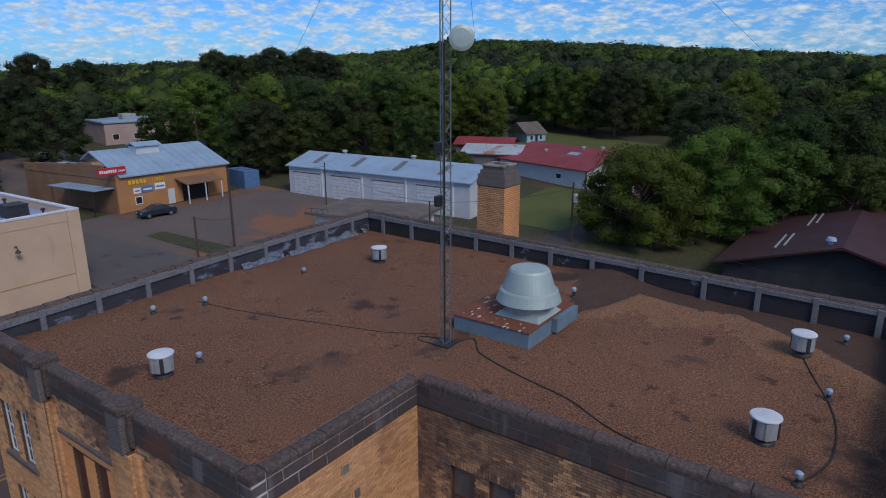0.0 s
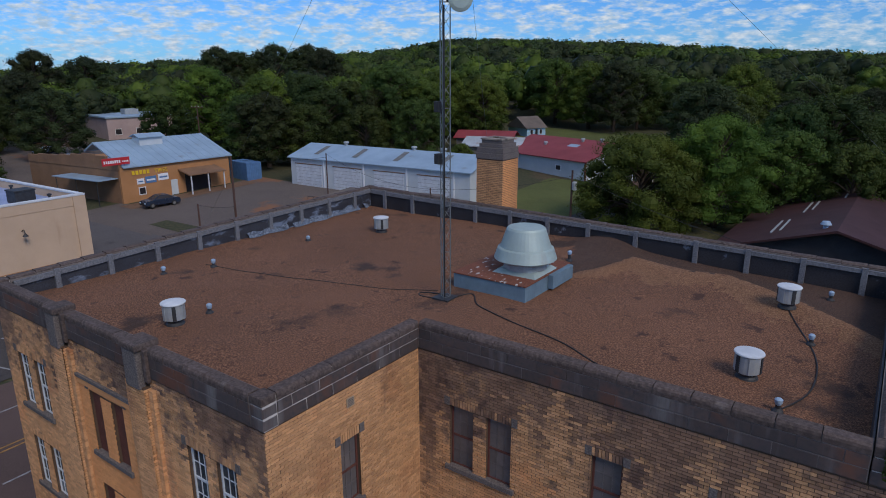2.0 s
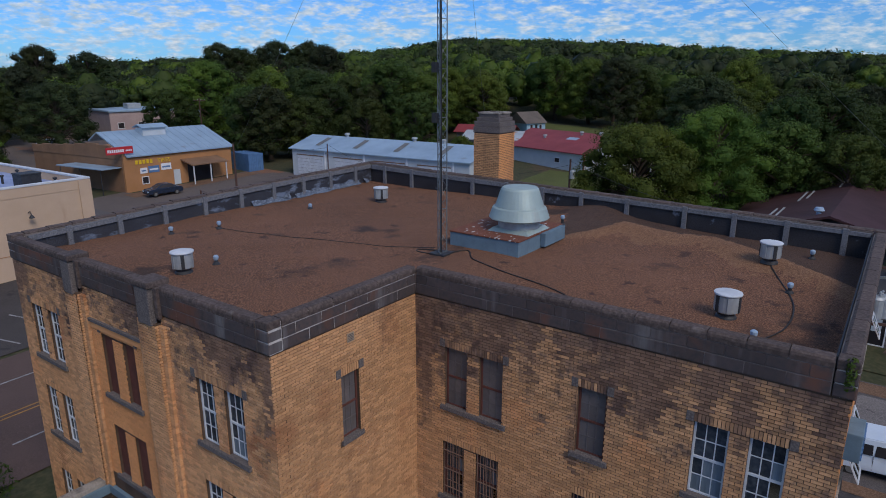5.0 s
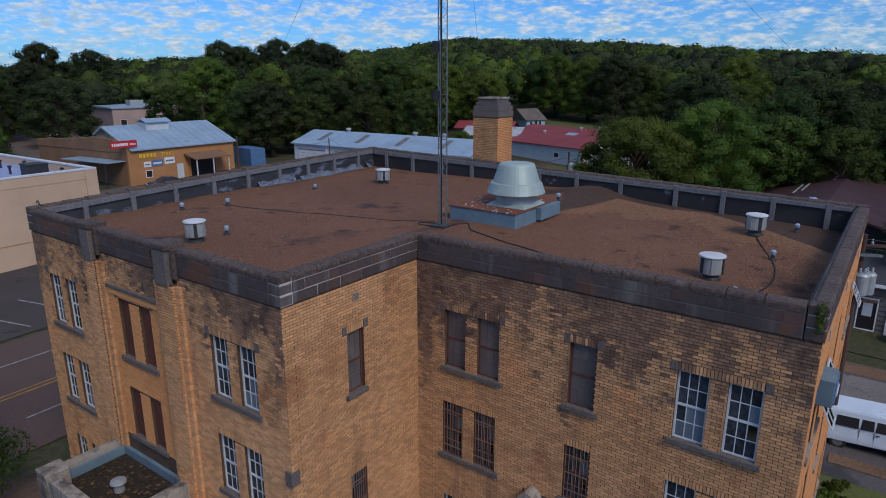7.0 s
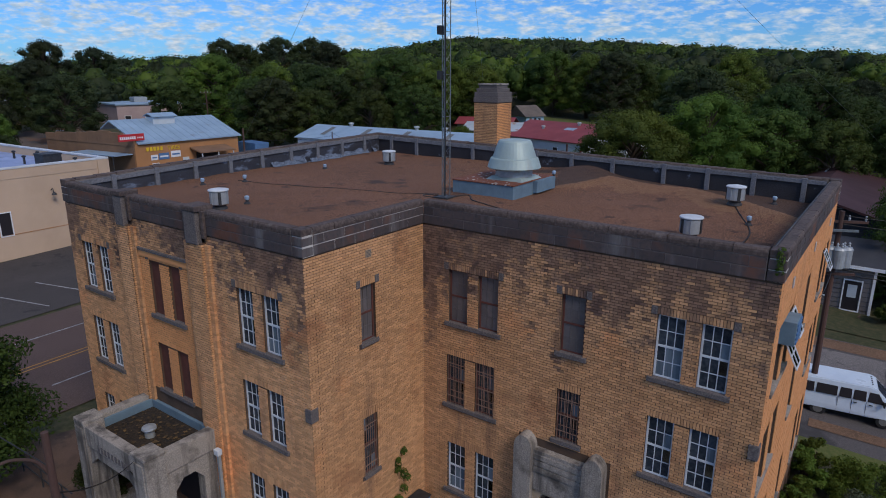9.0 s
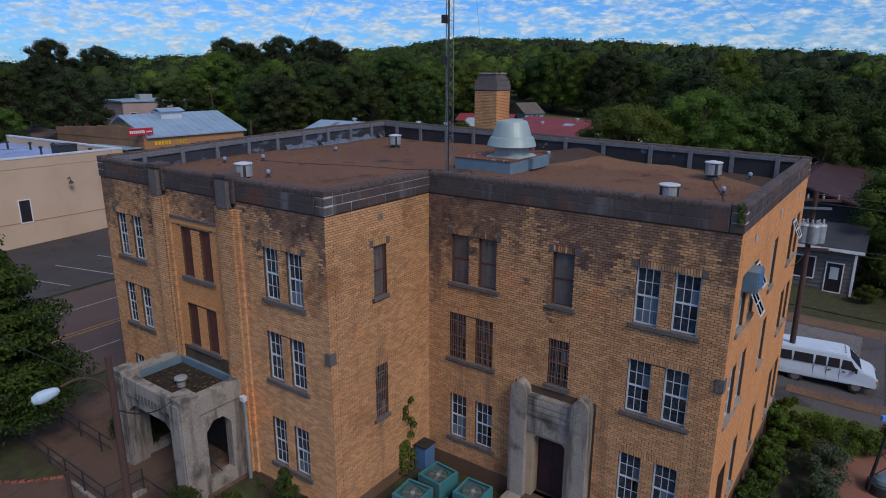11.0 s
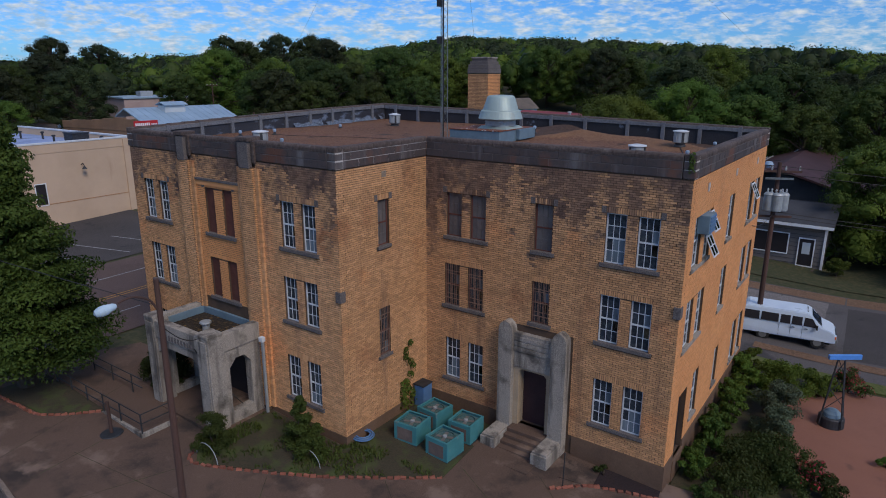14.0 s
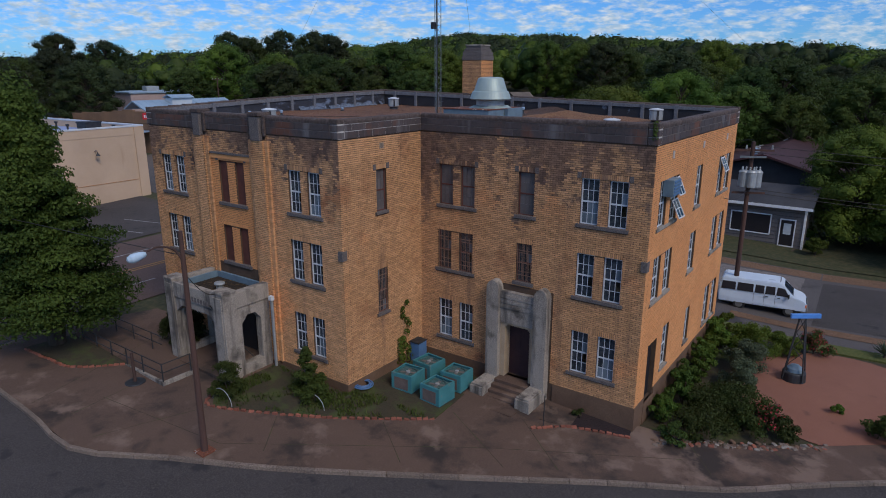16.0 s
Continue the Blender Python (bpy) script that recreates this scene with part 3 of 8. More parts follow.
tagged(loft("side_walk", [(10.51, 15.79), (26.11, 16.97)], [(10.47, 16.62), (26.04, 18.01)], 0.05, M_DIRT, 3, 12), "dusty brown path beside the street", "path", kind="structure")
tagged(loft("far_verge", [(0.81, 28.84), (40.2, 32.3)], [(0.48, 36.5), (39.8, 38.5)], 0.03, M_GROUND, 6, 12), "grass verge with a worn dirt edge", "grass", kind="structure")
tagged(loft("side_verge", [(10.21, 13.30), (26.25, 14.66)], [(10.16, 14.55), (26.20, 15.50)], 0.06, M_GRASS, 3, 10, 0.1), "strip of grass beside the street", "grass", kind="structure")

INNER = [(-15.4, -7.5), (-14.4, -5.0), (-12.9, -5.0), (-9, -5.0), (-7, -5.0), (-3, -5.0), (0.6, -2.6), (4.0, -0.4), (8.5, 0.3), (12.6, 0.9), (16.6, 3.6), (31.5, 15.2)]
tagged(loft("pavement", KERB, INNER, 0.13, M_CONCRETE, 14, 10, 0.16), "cracked stained concrete pavement in front of the building", "pavement", kind="structure")
for a, b in (((-11.5, -5.2), (-9.0, -13.6)), ((-7.5, -9.6), (-7.0, -13.5)), ((-3.6, -9.4), (-5.0, -13.2)), ((-1.0, -8.1), (0.4, -9.9)), ((2.4, -5.7), (4.6, -7.3)), ((4.2, -3.4), (7.6, -5.2)), ((6.6, -2.0), (9.2, -4.1)), ((-7.4, -11.6), (-1.2, -10.6)), ((-1.2, -10.6), (6.5, -4.6)), ((6.5, -4.6), (12.5, -0.6)), ((12.6, 0.4), (13.6, -0.8)), ((15.0, 2.3), (16.2, 1.2))):
    a, b = Vector(a), Vector(b)
    s = Vector((-(b - a).y, (b - a).x)).normalized() * 0.012
    tagged(loft("pavement_joint", [a - s, b - s], [a + s, b + s], 0.134, M_SOIL, 1, 10), "dark joint between concrete slabs", "joint", kind="structure")
tagged(loft("far_yard", [(-88.9, 23.48), (-134.9, 24.31)], [(-88.4, 45.4), (-140.2, 56.5)], 0.02, M_LOT, 8, 14), "gravel yard with parked cars", "ground", kind="structure")
# painted lines
for k, (x0, y0, x1, y1, w, mt, nm) in enumerate([(-20.4, -60, -23.4, 11, 0.12, M_PAINT_YELLOW, "yellow_line"), (-20.8, -60, -23.8, 11, 0.12, M_PAINT_YELLOW, "yellow_line"), (-24.6, -60, -27.7, 11, 0.14, M_PAINT_LINE, "white_line")]):
    tagged(loft(nm, [(x0 - w / 2, y0), (x1 - w / 2, y1)], [(x0 + w / 2, y0), (x1 + w / 2, y1)], 0.03, mt, 1, 40), "faded painted road line", "road marking", kind="structure")
for k in range(7):
    y = -10.1 + 3.2 * k
    tagged(loft("stall_line", [(-38.0, y), (-32.2, y + 1.6)], [(-38.0, y + 0.13), (-32.2, y + 1.73)], 0.03, M_PAINT_LINE, 1, 6), "faded white parking stall line", "road marking", "stall lines", kind="structure")
for k in range(8):
    y = -25 + 4.2 * k
    tagged(loft("lane_dash", [(-20.0, y), (-20.1, y + 2.2)], [(-19.88, y), (-19.98, y + 2.2)], 0.03, M_PAINT_LINE, 1, 4), "short white lane dash", "road marking", "lane dashes", kind="structure")

# kerb stones along the front
kerb = tagged(new("kerb"), "worn pale concrete kerb along the street", "kerb", kind="structure")
dense = smooth_path([(x, y, 0) for x, y in KERB], 24)
stone, walked = [dense[0]], 0.0
for a, b in zip(dense, dense[1:]):
    walked += (b - a).length
    if walked >= 1.2:
        stone.append(b)
        walked = 0.0
M_KERB = surf("kerb_stone", [(0.165, 0.128, 0.10), (0.115, 0.09, 0.074), (0.21, 0.165, 0.135)], 1.2, 20, rand=0.15, bump=0.2)
for a, b in zip(stone, stone[1:]):
    L = (b - a).length
    ob = part("kerb_stone", boxed(0, L - 0.012, -0.08, 0.08, -0.25, 0.15, 0.02), M_KERB, kerb)
    slope = math.degrees(math.asin(max(-1, min(1, (gz(b.x, b.y) - gz(a.x, a.y)) / L))))
    ob.matrix_world = pose(a.x, a.y, gz(a.x, a.y)) @ pose(0, 0, 0, 0, 0, math.degrees(math.atan2(b.y - a.y, b.x - a.x))) @ pose(0, 0, 0, 0, -slope, 0)

# ---- the brick building ----
XA, XB, XD = -12.9, 0.0, 10.4
YA, YC, YE = -5.1, 0.0, 12.5
Z0, ZB, ZT = -1.3, 10.5, 11.25
PLINTH = 0.30
# floors' window rows: bottom, top
ROW3, ROW2, ROW1 = (7.34, 9.12), (4.40, 6.18), (1.12, 2.93)
WIN_W = 0.73


def pair(u, row):
    return [(u, u + WIN_W, *row), (u + 1.12, u + 1.12 + WIN_W, *row)]


HOLES = {
    "AB": pair(-2.95, ROW3) + pair(-3.02, ROW2) + pair(-3.08, ROW1) + pair(-12.05, ROW3) + pair(-12.05, ROW2) + pair(-12.05, ROW1)
          + [(-7.55, -6.93, 7.25, 9.16), (-6.40, -5.78, 7.25, 9.16), (-7.6, -6.98, 4.46, 6.2), (-6.45, -5.83, 4.46, 6.2)],
    "BC": [(-3.0, -2.35, *ROW3), (-3.05, -2.4, 2.85, 4.85)],
    "CD": pair(1.02, ROW3) + pair(0.95, ROW2) + pair(1.0, ROW1) + [(4.96, 5.69, *ROW3), (4.96, 5.69, 4.50, 6.16)] + pair(7.66, ROW3) + pair(7.64, ROW2) + pair(7.60, ROW1)
          + [(4.55, 5.72, 0.08, 2.62)],
    "DE": [(y, y + 0.9, zb, zt) for zb, zt in (ROW3, ROW2) for y in (0.8, 2.2, 5.7, 9.5, 10.9)] + [(1.1, 2.2, 0.0, 2.5), (2.9, 3.75, 0.85, 2.75), (6.3, 7.0, 0.8, 2.5), (9.6, 10.5, 0.6, 2.6), (11.0, 11.9, 0.6, 2.6)],
}
PLANES = {"AB": ("y", YA, -1, XA, XB), "BC": ("x", XB, 1, YA, YC), "CD": ("y", YC, -1, XB, XD), "DE": ("x", XD, 1, YC, YE)}
WALL_T = 0.32


def wall_core(bm, axis, plane, out, u0, u1, z0, z1, holes):
    """A wall with openings cut through it, its outer face on the plane."""
    us = sorted({u0, u1, *[h[0] for h in holes], *[h[1] for h in holes]})
    zs = sorted({z0, z1, *[h[2] for h in holes], *[h[3] for h in holes]})
    inner = plane - out * WALL_T

    def at(u, z, d):
        return bm.verts.new((u, d, z) if axis == "y" else (d, u, z))
    for a, b in zip(us, us[1:]):
        for c, d in zip(zs, zs[1:]):
            mu, mz = (a + b) / 2, (c + d) / 2
            if any(h[0] < mu < h[1] and h[2] < mz < h[3] for h in holes):
                continue
            for w in (plane, inner):
                bm.faces.new([at(a, c, w), at(b, c, w), at(b, d, w), at(a, d, w)])
    for a, b, c, d in holes:
        for (p, q) in (((a, c), (b, c)), ((b, c), (b, d)), ((b, d), (a, d)), ((a, d), (a, c))):
            bm.faces.new([at(p[0], p[1], plane), at(q[0], q[1], plane), at(q[0], q[1], inner), at(p[0], p[1], inner)])
    bmesh.ops.remove_doubles(bm, verts=bm.verts, dist=1e-4)
    bmesh.ops.recalc_face_normals(bm, faces=bm.faces)
    return bm


WALLS = {}
for key, (axis, plane, out, u0, u1) in PLANES.items():
    label = {"AB": "buff brick front wall with stained top", "BC": "orange-buff brick return wall", "CD": "buff brick entrance wall with black stains", "DE": "weathered orange brick side wall"}[key]
    ob = part("wall_" + {"AB": "west", "BC": "inner", "CD": "south", "DE": "east"}[key], wall_core(bmesh.new(), axis, plane - out * 0.016, out, u0, u1, Z0, ZB, HOLES[key]), M_MORTAR)
    WALLS[key] = tagged(ob, label, "wall", kind="structure")
bm = bmesh.new()
box(bm, XA, XD, YE - WALL_T, YE, Z0, ZB)
tagged(part("wall_north", bm, M_BRICK_ORANGE), "plain brick rear wall", "wall", kind="structure")
bm = bmesh.new()
box(bm, XA, XA + WALL_T, YA + WALL_T + 0.02, YE - WALL_T - 0.01, Z0, ZB)
tagged(part("wall_far", bm, M_BRICK_ORANGE), "plain brick end wall", "wall", kind="structure")
# rooms behind the windows
bm = bmesh.new()
for z in (0.02, 3.55, 6.75, 9.9):
    box(bm, XA + 0.4, XB - 0.4, YA + 0.4, YE - 0.4, z, z + 0.15)
    box(bm, XB - 0.39, XD - 0.4, YC + 0.4, YE - 0.4, z, z + 0.15)
box(bm, XA + 0.4, -3.4, -1.6, -1.45, 0.2, 9.9)
box(bm, -3.39, -3.25, -1.6, 3.2, 0.2, 9.9)
box(bm, -3.24, 7.0, 3.2, 3.35, 0.2, 9.9)
box(bm, 7.0, 7.15, 3.2, YE - 0.4, 0.2, 9.9)
tagged(part("inner_rooms", bm, M_ROOM), "dim plastered floors and partitions behind the windows", "interior wall", kind="structure")
# plinth
bm = bmesh.new()
for key in ("AB", "BC", "CD", "DE"):
    axis, plane, out, u0, u1 = PLANES[key]
    gaps = {"CD": [(u0, 3.6), (6.9, u1 + 0.03)], "AB": [(u0, -8.7), (-4.4, u1 + 0.03)], "DE": [(u0, 1.05), (2.25, u1)], "BC": [(u0, u1 - 0.04)]}[key]
    for a, b in gaps:
        if axis == "y":
            box(bm, a, b, plane - 0.03, plane + 0.05, Z0, PLINTH, 0)
        else:
            box(bm, plane - 0.05, plane + 0.026, a, b, Z0, PLINTH + 0.004, 0)
tagged(part("baseboard_plinth", bm, M_PLINTH), "brown painted plaster plinth", "plinth", kind="structure")

# bricks
COURSE, LONG, JOINT = 0.080, 0.224, 0.0175


def minus(spans, a, b):
    out = []
    for p, q in spans:
        if b <= p or a >= q:
            out.append((p, q))
        else:
            if a - p > 0.006:
                out.append((p, a))
            if q - b > 0.006:
                out.append((b, q))
    return out


def bricks_of(u0, u1, z0, z1, holes, blocks, soldiers, seed):
    rng = np.random.default_rng(seed)
    rows = []
    n = int((z1 - z0) / COURSE)
    for i in range(n):
        za, zb = z0 + i * COURSE, z0 + (i + 1) * COURSE - JOINT
        spans, u = [], u0 - (LONG / 2 if i % 2 else 0)
        while u < u1:
            a, b = max(u, u0), min(u + LONG - JOINT, u1)
            if b - a > 0.03:
                spans.append((a, b))
            u += LONG
        for h in holes + blocks + soldiers:
            slack = 0.03 if h in blocks else 0.005
            if h[2] < zb - slack and h[3] > za + slack:
                spans = minus(spans, h[0], h[1])
        rows += [(a, b, za, zb) for a, b in spans]
    for a, b, c, d in soldiers:
        k = max(1, round((b - a) / COURSE))
        w = (b - a) / k
        rows += [(a + j * w, a + (j + 1) * w - JOINT, c + 0.004, d - JOINT) for j in range(k)]
    rows = np.array(rows)
    return np.column_stack([rows, rng.uniform(-0.002, 0.004, len(rows))])


def brick_mesh(rows, axis, plane, out, back=0.03):
    a, b, c, d, e = rows.T
    k = len(rows)
    front, rear = plane + out * e, np.full(k, plane - out * back)
    corners = []
    for depth in (front, rear):
        for u, z in ((a, c), (b, c), (b, d), (a, d)):
            corners.append(np.stack([u, depth, z] if axis == "y" else [depth, u, z], -1))
    V = np.stack(corners, 1).reshape(-1, 3)
    quad = np.array([[0, 1, 2, 3], [0, 4, 5, 1], [1, 5, 6, 2], [2, 6, 7, 3], [3, 7, 4, 0]])
    if (axis == "y") != (out < 0):
        quad = quad[:, ::-1]
    F = (np.arange(k)[:, None, None] * 8 + quad[None]).reshape(-1, 4)
    return V, F.tolist()


SOLDIER, CORNER, SILLS = {}, {}, {}
for key, holes in HOLES.items():
    SOLDIER[key], CORNER[key], SILLS[key] = [], [], []
    done = set()
    for h in holes:
        if h in done or (key == "CD" and h[2] < 0.5 and h[0] > 4) or (key == "DE" and h[2] < 0.1):
            continue
        mate = next((q for q in holes if q != h and abs(q[2] - h[2]) < 0.01 and 0 < q[0] - h[1] < 0.75), None)
        done.update({h, mate})
        a, b = h[0], (mate or h)[1]
        base = PLINTH + 0.004
        top = math.ceil((h[3] + 0.18 - base) / COURSE) * COURSE + base - h[3]
        SOLDIER[key].append((a, b, h[3], h[3] + top))
        if h[3] > 8.9:
            CORNER[key] += [(a - 0.17, a, h[3] - 0.01, h[3] + top), (b, b + 0.17, h[3] - 0.01, h[3] + top)]
        SILLS[key].append((a - 0.12, b + 0.12, h[2] - 0.15, h[2]))
PILASTERS = [(-9.0, -8.3), (-5.0, -4.2)]
nearest = []
for key, (axis, plane, out, u0, u1) in PLANES.items():
    blocks = (CORNER[key] if key != "DE" else []) + SILLS[key] + [(u0, u1, Z0, PLINTH - 0.01)]
    if key == "AB":
        blocks += [(p, q, Z0, ZT) for p, q in PILASTERS] + [(-8.5, -4.5, Z0, 4.35)]
    if key == "CD":
        blocks += [(3.75, 6.75, Z0, 4.3)]
    rows = bricks_of(u0, u1, PLINTH + 0.004, ZB - 0.004, HOLES[key], blocks, SOLDIER[key], len(key) + ord(key[0]))
    sooty = key in ("AB", "CD")
    start = 9.05 if key == "CD" else 9.5
    level = np.array([noise.noise((r[0] * 0.5, r[2] * 0.25, 3.0)) * 1.3 + noise.noise((r[0] * 2.3, r[2] * 0.35, 9.0)) * 0.9 + noise.noise((r[0] * 1.6, r[2] * 2.4, 5.0)) * 0.6 + RNG.normal(0, 0.2)
                      + (r[2] - start) * 0.75 + (1.6 * math.exp(-r[0] / 0.45) if key == "CD" else 0) for r in rows])
    if key == "BC":
        pick = (rows[:, 2] > 9.62) & (rows[:, 0] > -5.2) & (rows[:, 0] < -1.6)
        nearest = rows[pick][:290]
        keep = np.ones(len(rows), bool)
        keep[np.flatnonzero(pick)[:290]] = False
        rows, level = rows[keep], level[keep]
    bay = (rows[:, 0] > -8.25) & (rows[:, 1] < -5.05) & (rows[:, 3] < 9.46) & (key == "AB")
    grade = np.where(bay, np.minimum(level, -1.0), level) if sooty else np.full(len(rows), -9.0)
    # The whole east wall takes the more orange brick.
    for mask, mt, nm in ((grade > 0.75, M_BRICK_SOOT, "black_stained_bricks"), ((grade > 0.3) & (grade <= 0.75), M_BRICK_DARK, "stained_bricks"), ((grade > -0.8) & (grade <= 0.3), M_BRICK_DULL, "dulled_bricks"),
                         ((grade <= -0.8) & bay, M_BRICK_ORANGE, "bay_bricks"), ((grade <= -0.8) & ~bay, M_BRICK_ORANGE if key == "DE" else M_BRICK, "bricks")):
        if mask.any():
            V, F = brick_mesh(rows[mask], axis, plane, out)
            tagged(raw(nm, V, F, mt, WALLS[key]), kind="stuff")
for key, (axis, plane, out, u0, u1) in PLANES.items():
    for (a, b, c, d) in CORNER[key] if key != "DE" else []:
        ob = part("corner_stone", boxed(a + 0.004, b - 0.004, plane - 0.03, plane + 0.018, c, d, 0.006) if axis == "y" and out > 0 else
                  boxed(a + 0.004, b - 0.004, plane - 0.016, plane + 0.03, c, d, 0.006) if axis == "y" else
                  boxed(plane - 0.03, plane + 0.016, a + 0.004, b - 0.004, c, d, 0.006), M_SILL, WALLS[key])
    for (a, b, c, d) in SILLS[key]:
        bm = bmesh.new()
        if axis == "y":
            box(bm, a, b, plane - 0.07, plane + 0.2, c + 0.02, d + 0.012, 0.012)
        else:
            box(bm, plane - 0.2, plane + (0.05 if key == "DE" else 0.07), a + 0.06, b - 0.06, c + 0.04, d + 0.012, 0.012)
        part("window_sill", bm, M_STONE if key == "DE" else M_SILL, WALLS[key])


# ---- windows ----
def window(w, h, style, m):
    """A sash window in its own frame: origin at the lower left of the opening, glass facing -y."""
    paint = M_BROWN if style in ("brown", "barred", "dark") else M_SASH
    bar_paint = M_BAR if style == "barred" else M_SCREEN if style == "brown" else paint
    label = {"white": "white painted twelve-pane sash window", "brown": "brown steel window with dusty panes", "barred": "brown window behind rusty bars", "dark": "narrow brown window with closed dark panels",
             "blind": "white sash window with a pale blind", "open": "brown steel window tilted open"}[style]
    t = thing("window", label, "window", m, kind="structure")
    bm = bmesh.new()
    f = 0.05
    for a in ((0, f, 0, h), (w - f, w, 0, h), (f, w - f, 0, f), (f, w - f, h - f, h)):
        box(bm, a[0], a[1], 0.10, 0.19, a[2], a[3], 0.004)
    part("window_frame", bm, paint, t)
    bm = bmesh.new()
    box(bm, f, w - f, 0.105, 0.165, h / 2 - 0.03, h / 2 + 0.03, 0.004)
    part("meeting_rail", bm, paint, t)
    for half in (0, 1):
        z0, z1 = (f, h / 2 - 0.03) if half == 0 else (h / 2 + 0.03, h - f)
        bm = bmesh.new()
        for k in (1, 2):
            x = f + (w - 2 * f) * k / 3
            box(bm, x - 0.011, x + 0.011, 0.118, 0.150, z0, z1)
        box(bm, f, w - f, 0.120, 0.148, (z0 + z1) / 2 - 0.011, (z0 + z1) / 2 + 0.011)
        part("glazing_bars", bm, bar_paint, t)
    for i in range(3):
        for j in range(4):
            x0, x1 = f + (w - 2 * f) * i / 3, f + (w - 2 * f) * (i + 1) / 3
            z0, z1 = f + (h - 2 * f) * j / 4, f + (h - 2 * f) * (j + 1) / 4
            pick = (i * 5 + j * 7 + round(w * 100)) % 11
            if style in ("brown", "dark"):
                glaze = M_SCREEN
            elif style == "blind":
                glaze = M_CURTAIN if j < 2 and pick != 3 else M_PANE
            else:
                glaze = M_GLASS if pick == 2 else M_CURTAIN if pick == 9 else M_PANE
            p = part("pane", boxed(x0, x1, 0.132, 0.137, z0, z1), glaze, t)
            p.visible_shadow = False
    if style == "dark":
        part("louvre_panel", boxed(f, w - f, 0.10, 0.125, f, h - f), M_BROWN, t)
    if style == "barred":
        for k in range(7):
            x = 0.05 + (w - 0.1) * k / 6
            part("bar", tube(bmesh.new(), [(x, 0.03, 0.01), (x, 0.03, h - 0.01)], 0.010, 5), M_BAR, t)
        for z in (0.3, h / 2, h - 0.3):
            part("cross_bar", boxed(0.01, w - 0.01, 0.02, 0.04, z - 0.012, z + 0.012), M_BAR, t)
    return t


STYLE = {"AB": {7.34: ["blind", "white", "white", "blind"], 4.40: ["white", "blind", "white", "white"], 1.12: ["white", "blind", "white", "blind"], 7.25: ["dark"] * 2, 4.46: ["dark"] * 2},
         "CD": {7.34: ["brown", "brown", "brown", "blind", "white"], 4.40: ["barred", "barred", "white", "white"], 4.50: ["barred"], 1.12: ["blind", "white", "white", "blind"]},
         "BC": {7.34: ["brown"], 2.85: ["barred"]}, "DE": {}}
templates = {}
for key, holes in HOLES.items():
    axis, plane, out, u0, u1 = PLANES[key]
    count = {}
    for h in sorted(holes):
        if (key == "CD" and h[2] < 0.5) or (key == "DE" and h[2] < 0.1):
            continue
        styles = STYLE[key].get(h[2], ["white"])
        k = count.get(h[2], 0)
        count[h[2]] = k + 1
        style = styles[min(k, len(styles) - 1)]
        w, hh = round(h[1] - h[0], 3), round(h[3] - h[2], 3)
        m = pose(h[0], plane, h[2]) if axis == "y" else pose(plane, h[0], h[2], 0, 0, 90)
        tag = (w, hh, style)
        if tag in templates:
            copy_thing(templates[tag], m)
        else:
            templates[tag] = window(w, hh, style, m)

# ---- parapet and roof ----
def coping(name, axis, plane, out, u0, u1, rows, label, step=0.74, rise=None):
    t = tagged(new(name), label, "parapet", kind="structure")
    n = max(1, round((u1 - u0) / step))
    L = (u1 - u0) / n
    bm = bmesh.new()
    rise = rise or (lambda u: 0.0)
    for k in range(n):
        a, b, top = u0 + k * L, u0 + (k + 1) * L, ZT - 0.06 + min(rise(u0 + k * L), rise(u0 + (k + 1) * L))
        e = sorted((plane + out * 0.022, plane - out * 0.34))
        box(bm, a, b, *e, ZB, top) if axis == "y" else box(bm, *e, a, b, ZB, top)
    part("backing", bm, M_WHITE_MORTAR if name == "parapet_2" else M_GREY_MORTAR, t)
    for c, d, proud, deep, mt, nm in rows:
        if nm == "block_tile":
            for a, b in ((u0, u0 + L / 2 - 0.022), (u1 - L / 2, u1 - 0.022)):
                e = sorted((plane + out * proud, plane - out * 0.05))
                part("half_tile", boxed(a, b, *e, c, d) if axis == "y" else boxed(*e, a, b, c, d), mt, t)
        cap = nm == "cap_tile"
        bm = bmesh.new()
        gap = 0.018
        if cap:
            # rounded saddle tile, laid along u
            prof = [(proud, c), (proud + 0.006, c + 0.10), (proud - 0.008, d - 0.04), (proud - 0.05, d), (-deep + 0.07, d + 0.004), (-deep + 0.01, d - 0.04), (-deep, c)]
        else:
            prof = [(proud - 0.006, c), (proud, c + 0.008), (proud, d - 0.008), (proud - 0.006, d), (-0.05, d), (-0.05, c)]
        a = [bm.verts.new((p, 0, z)) for p, z in prof]
        b = [bm.verts.new((p, L - gap, z)) for p, z in prof]
        bm.faces.new(a)
        bm.faces.new(b[::-1])
        for i in range(len(prof)):
            bm.faces.new((a[i], b[i], b[(i + 1) % len(prof)], a[(i + 1) % len(prof)]))
        bmesh.ops.recalc_face_normals(bm, faces=bm.faces)
        first = part(nm, bm, mt, t)
        shift = 0.5 * L if nm == "block_tile" else 0.0
        for k in range(n - 1 if shift else n):
            ob = first if k == 0 else first.copy()
            if k:
                scene.collection.objects.link(ob)
                ob.parent = t
            u = u0 + k * L + shift
            turn = {("y", -1): -90, ("x", 1): 0, ("y", 1): 90, ("x", -1): 180}[(axis, out)]
            start = u if (axis, out) in (("y", -1), ("x", 1)) else u + L
            ob.matrix_world = (pose(start, plane, 0, 0, 0, turn) if axis == "y" else pose(plane, start, 0, 0, 0, turn)) @ pose(random.uniform(-0.003, 0.003), 0, rise(u + L / 2) + random.uniform(-0.003, 0.003), 0, 0, random.uniform(-0.15, 0.15))
    return t


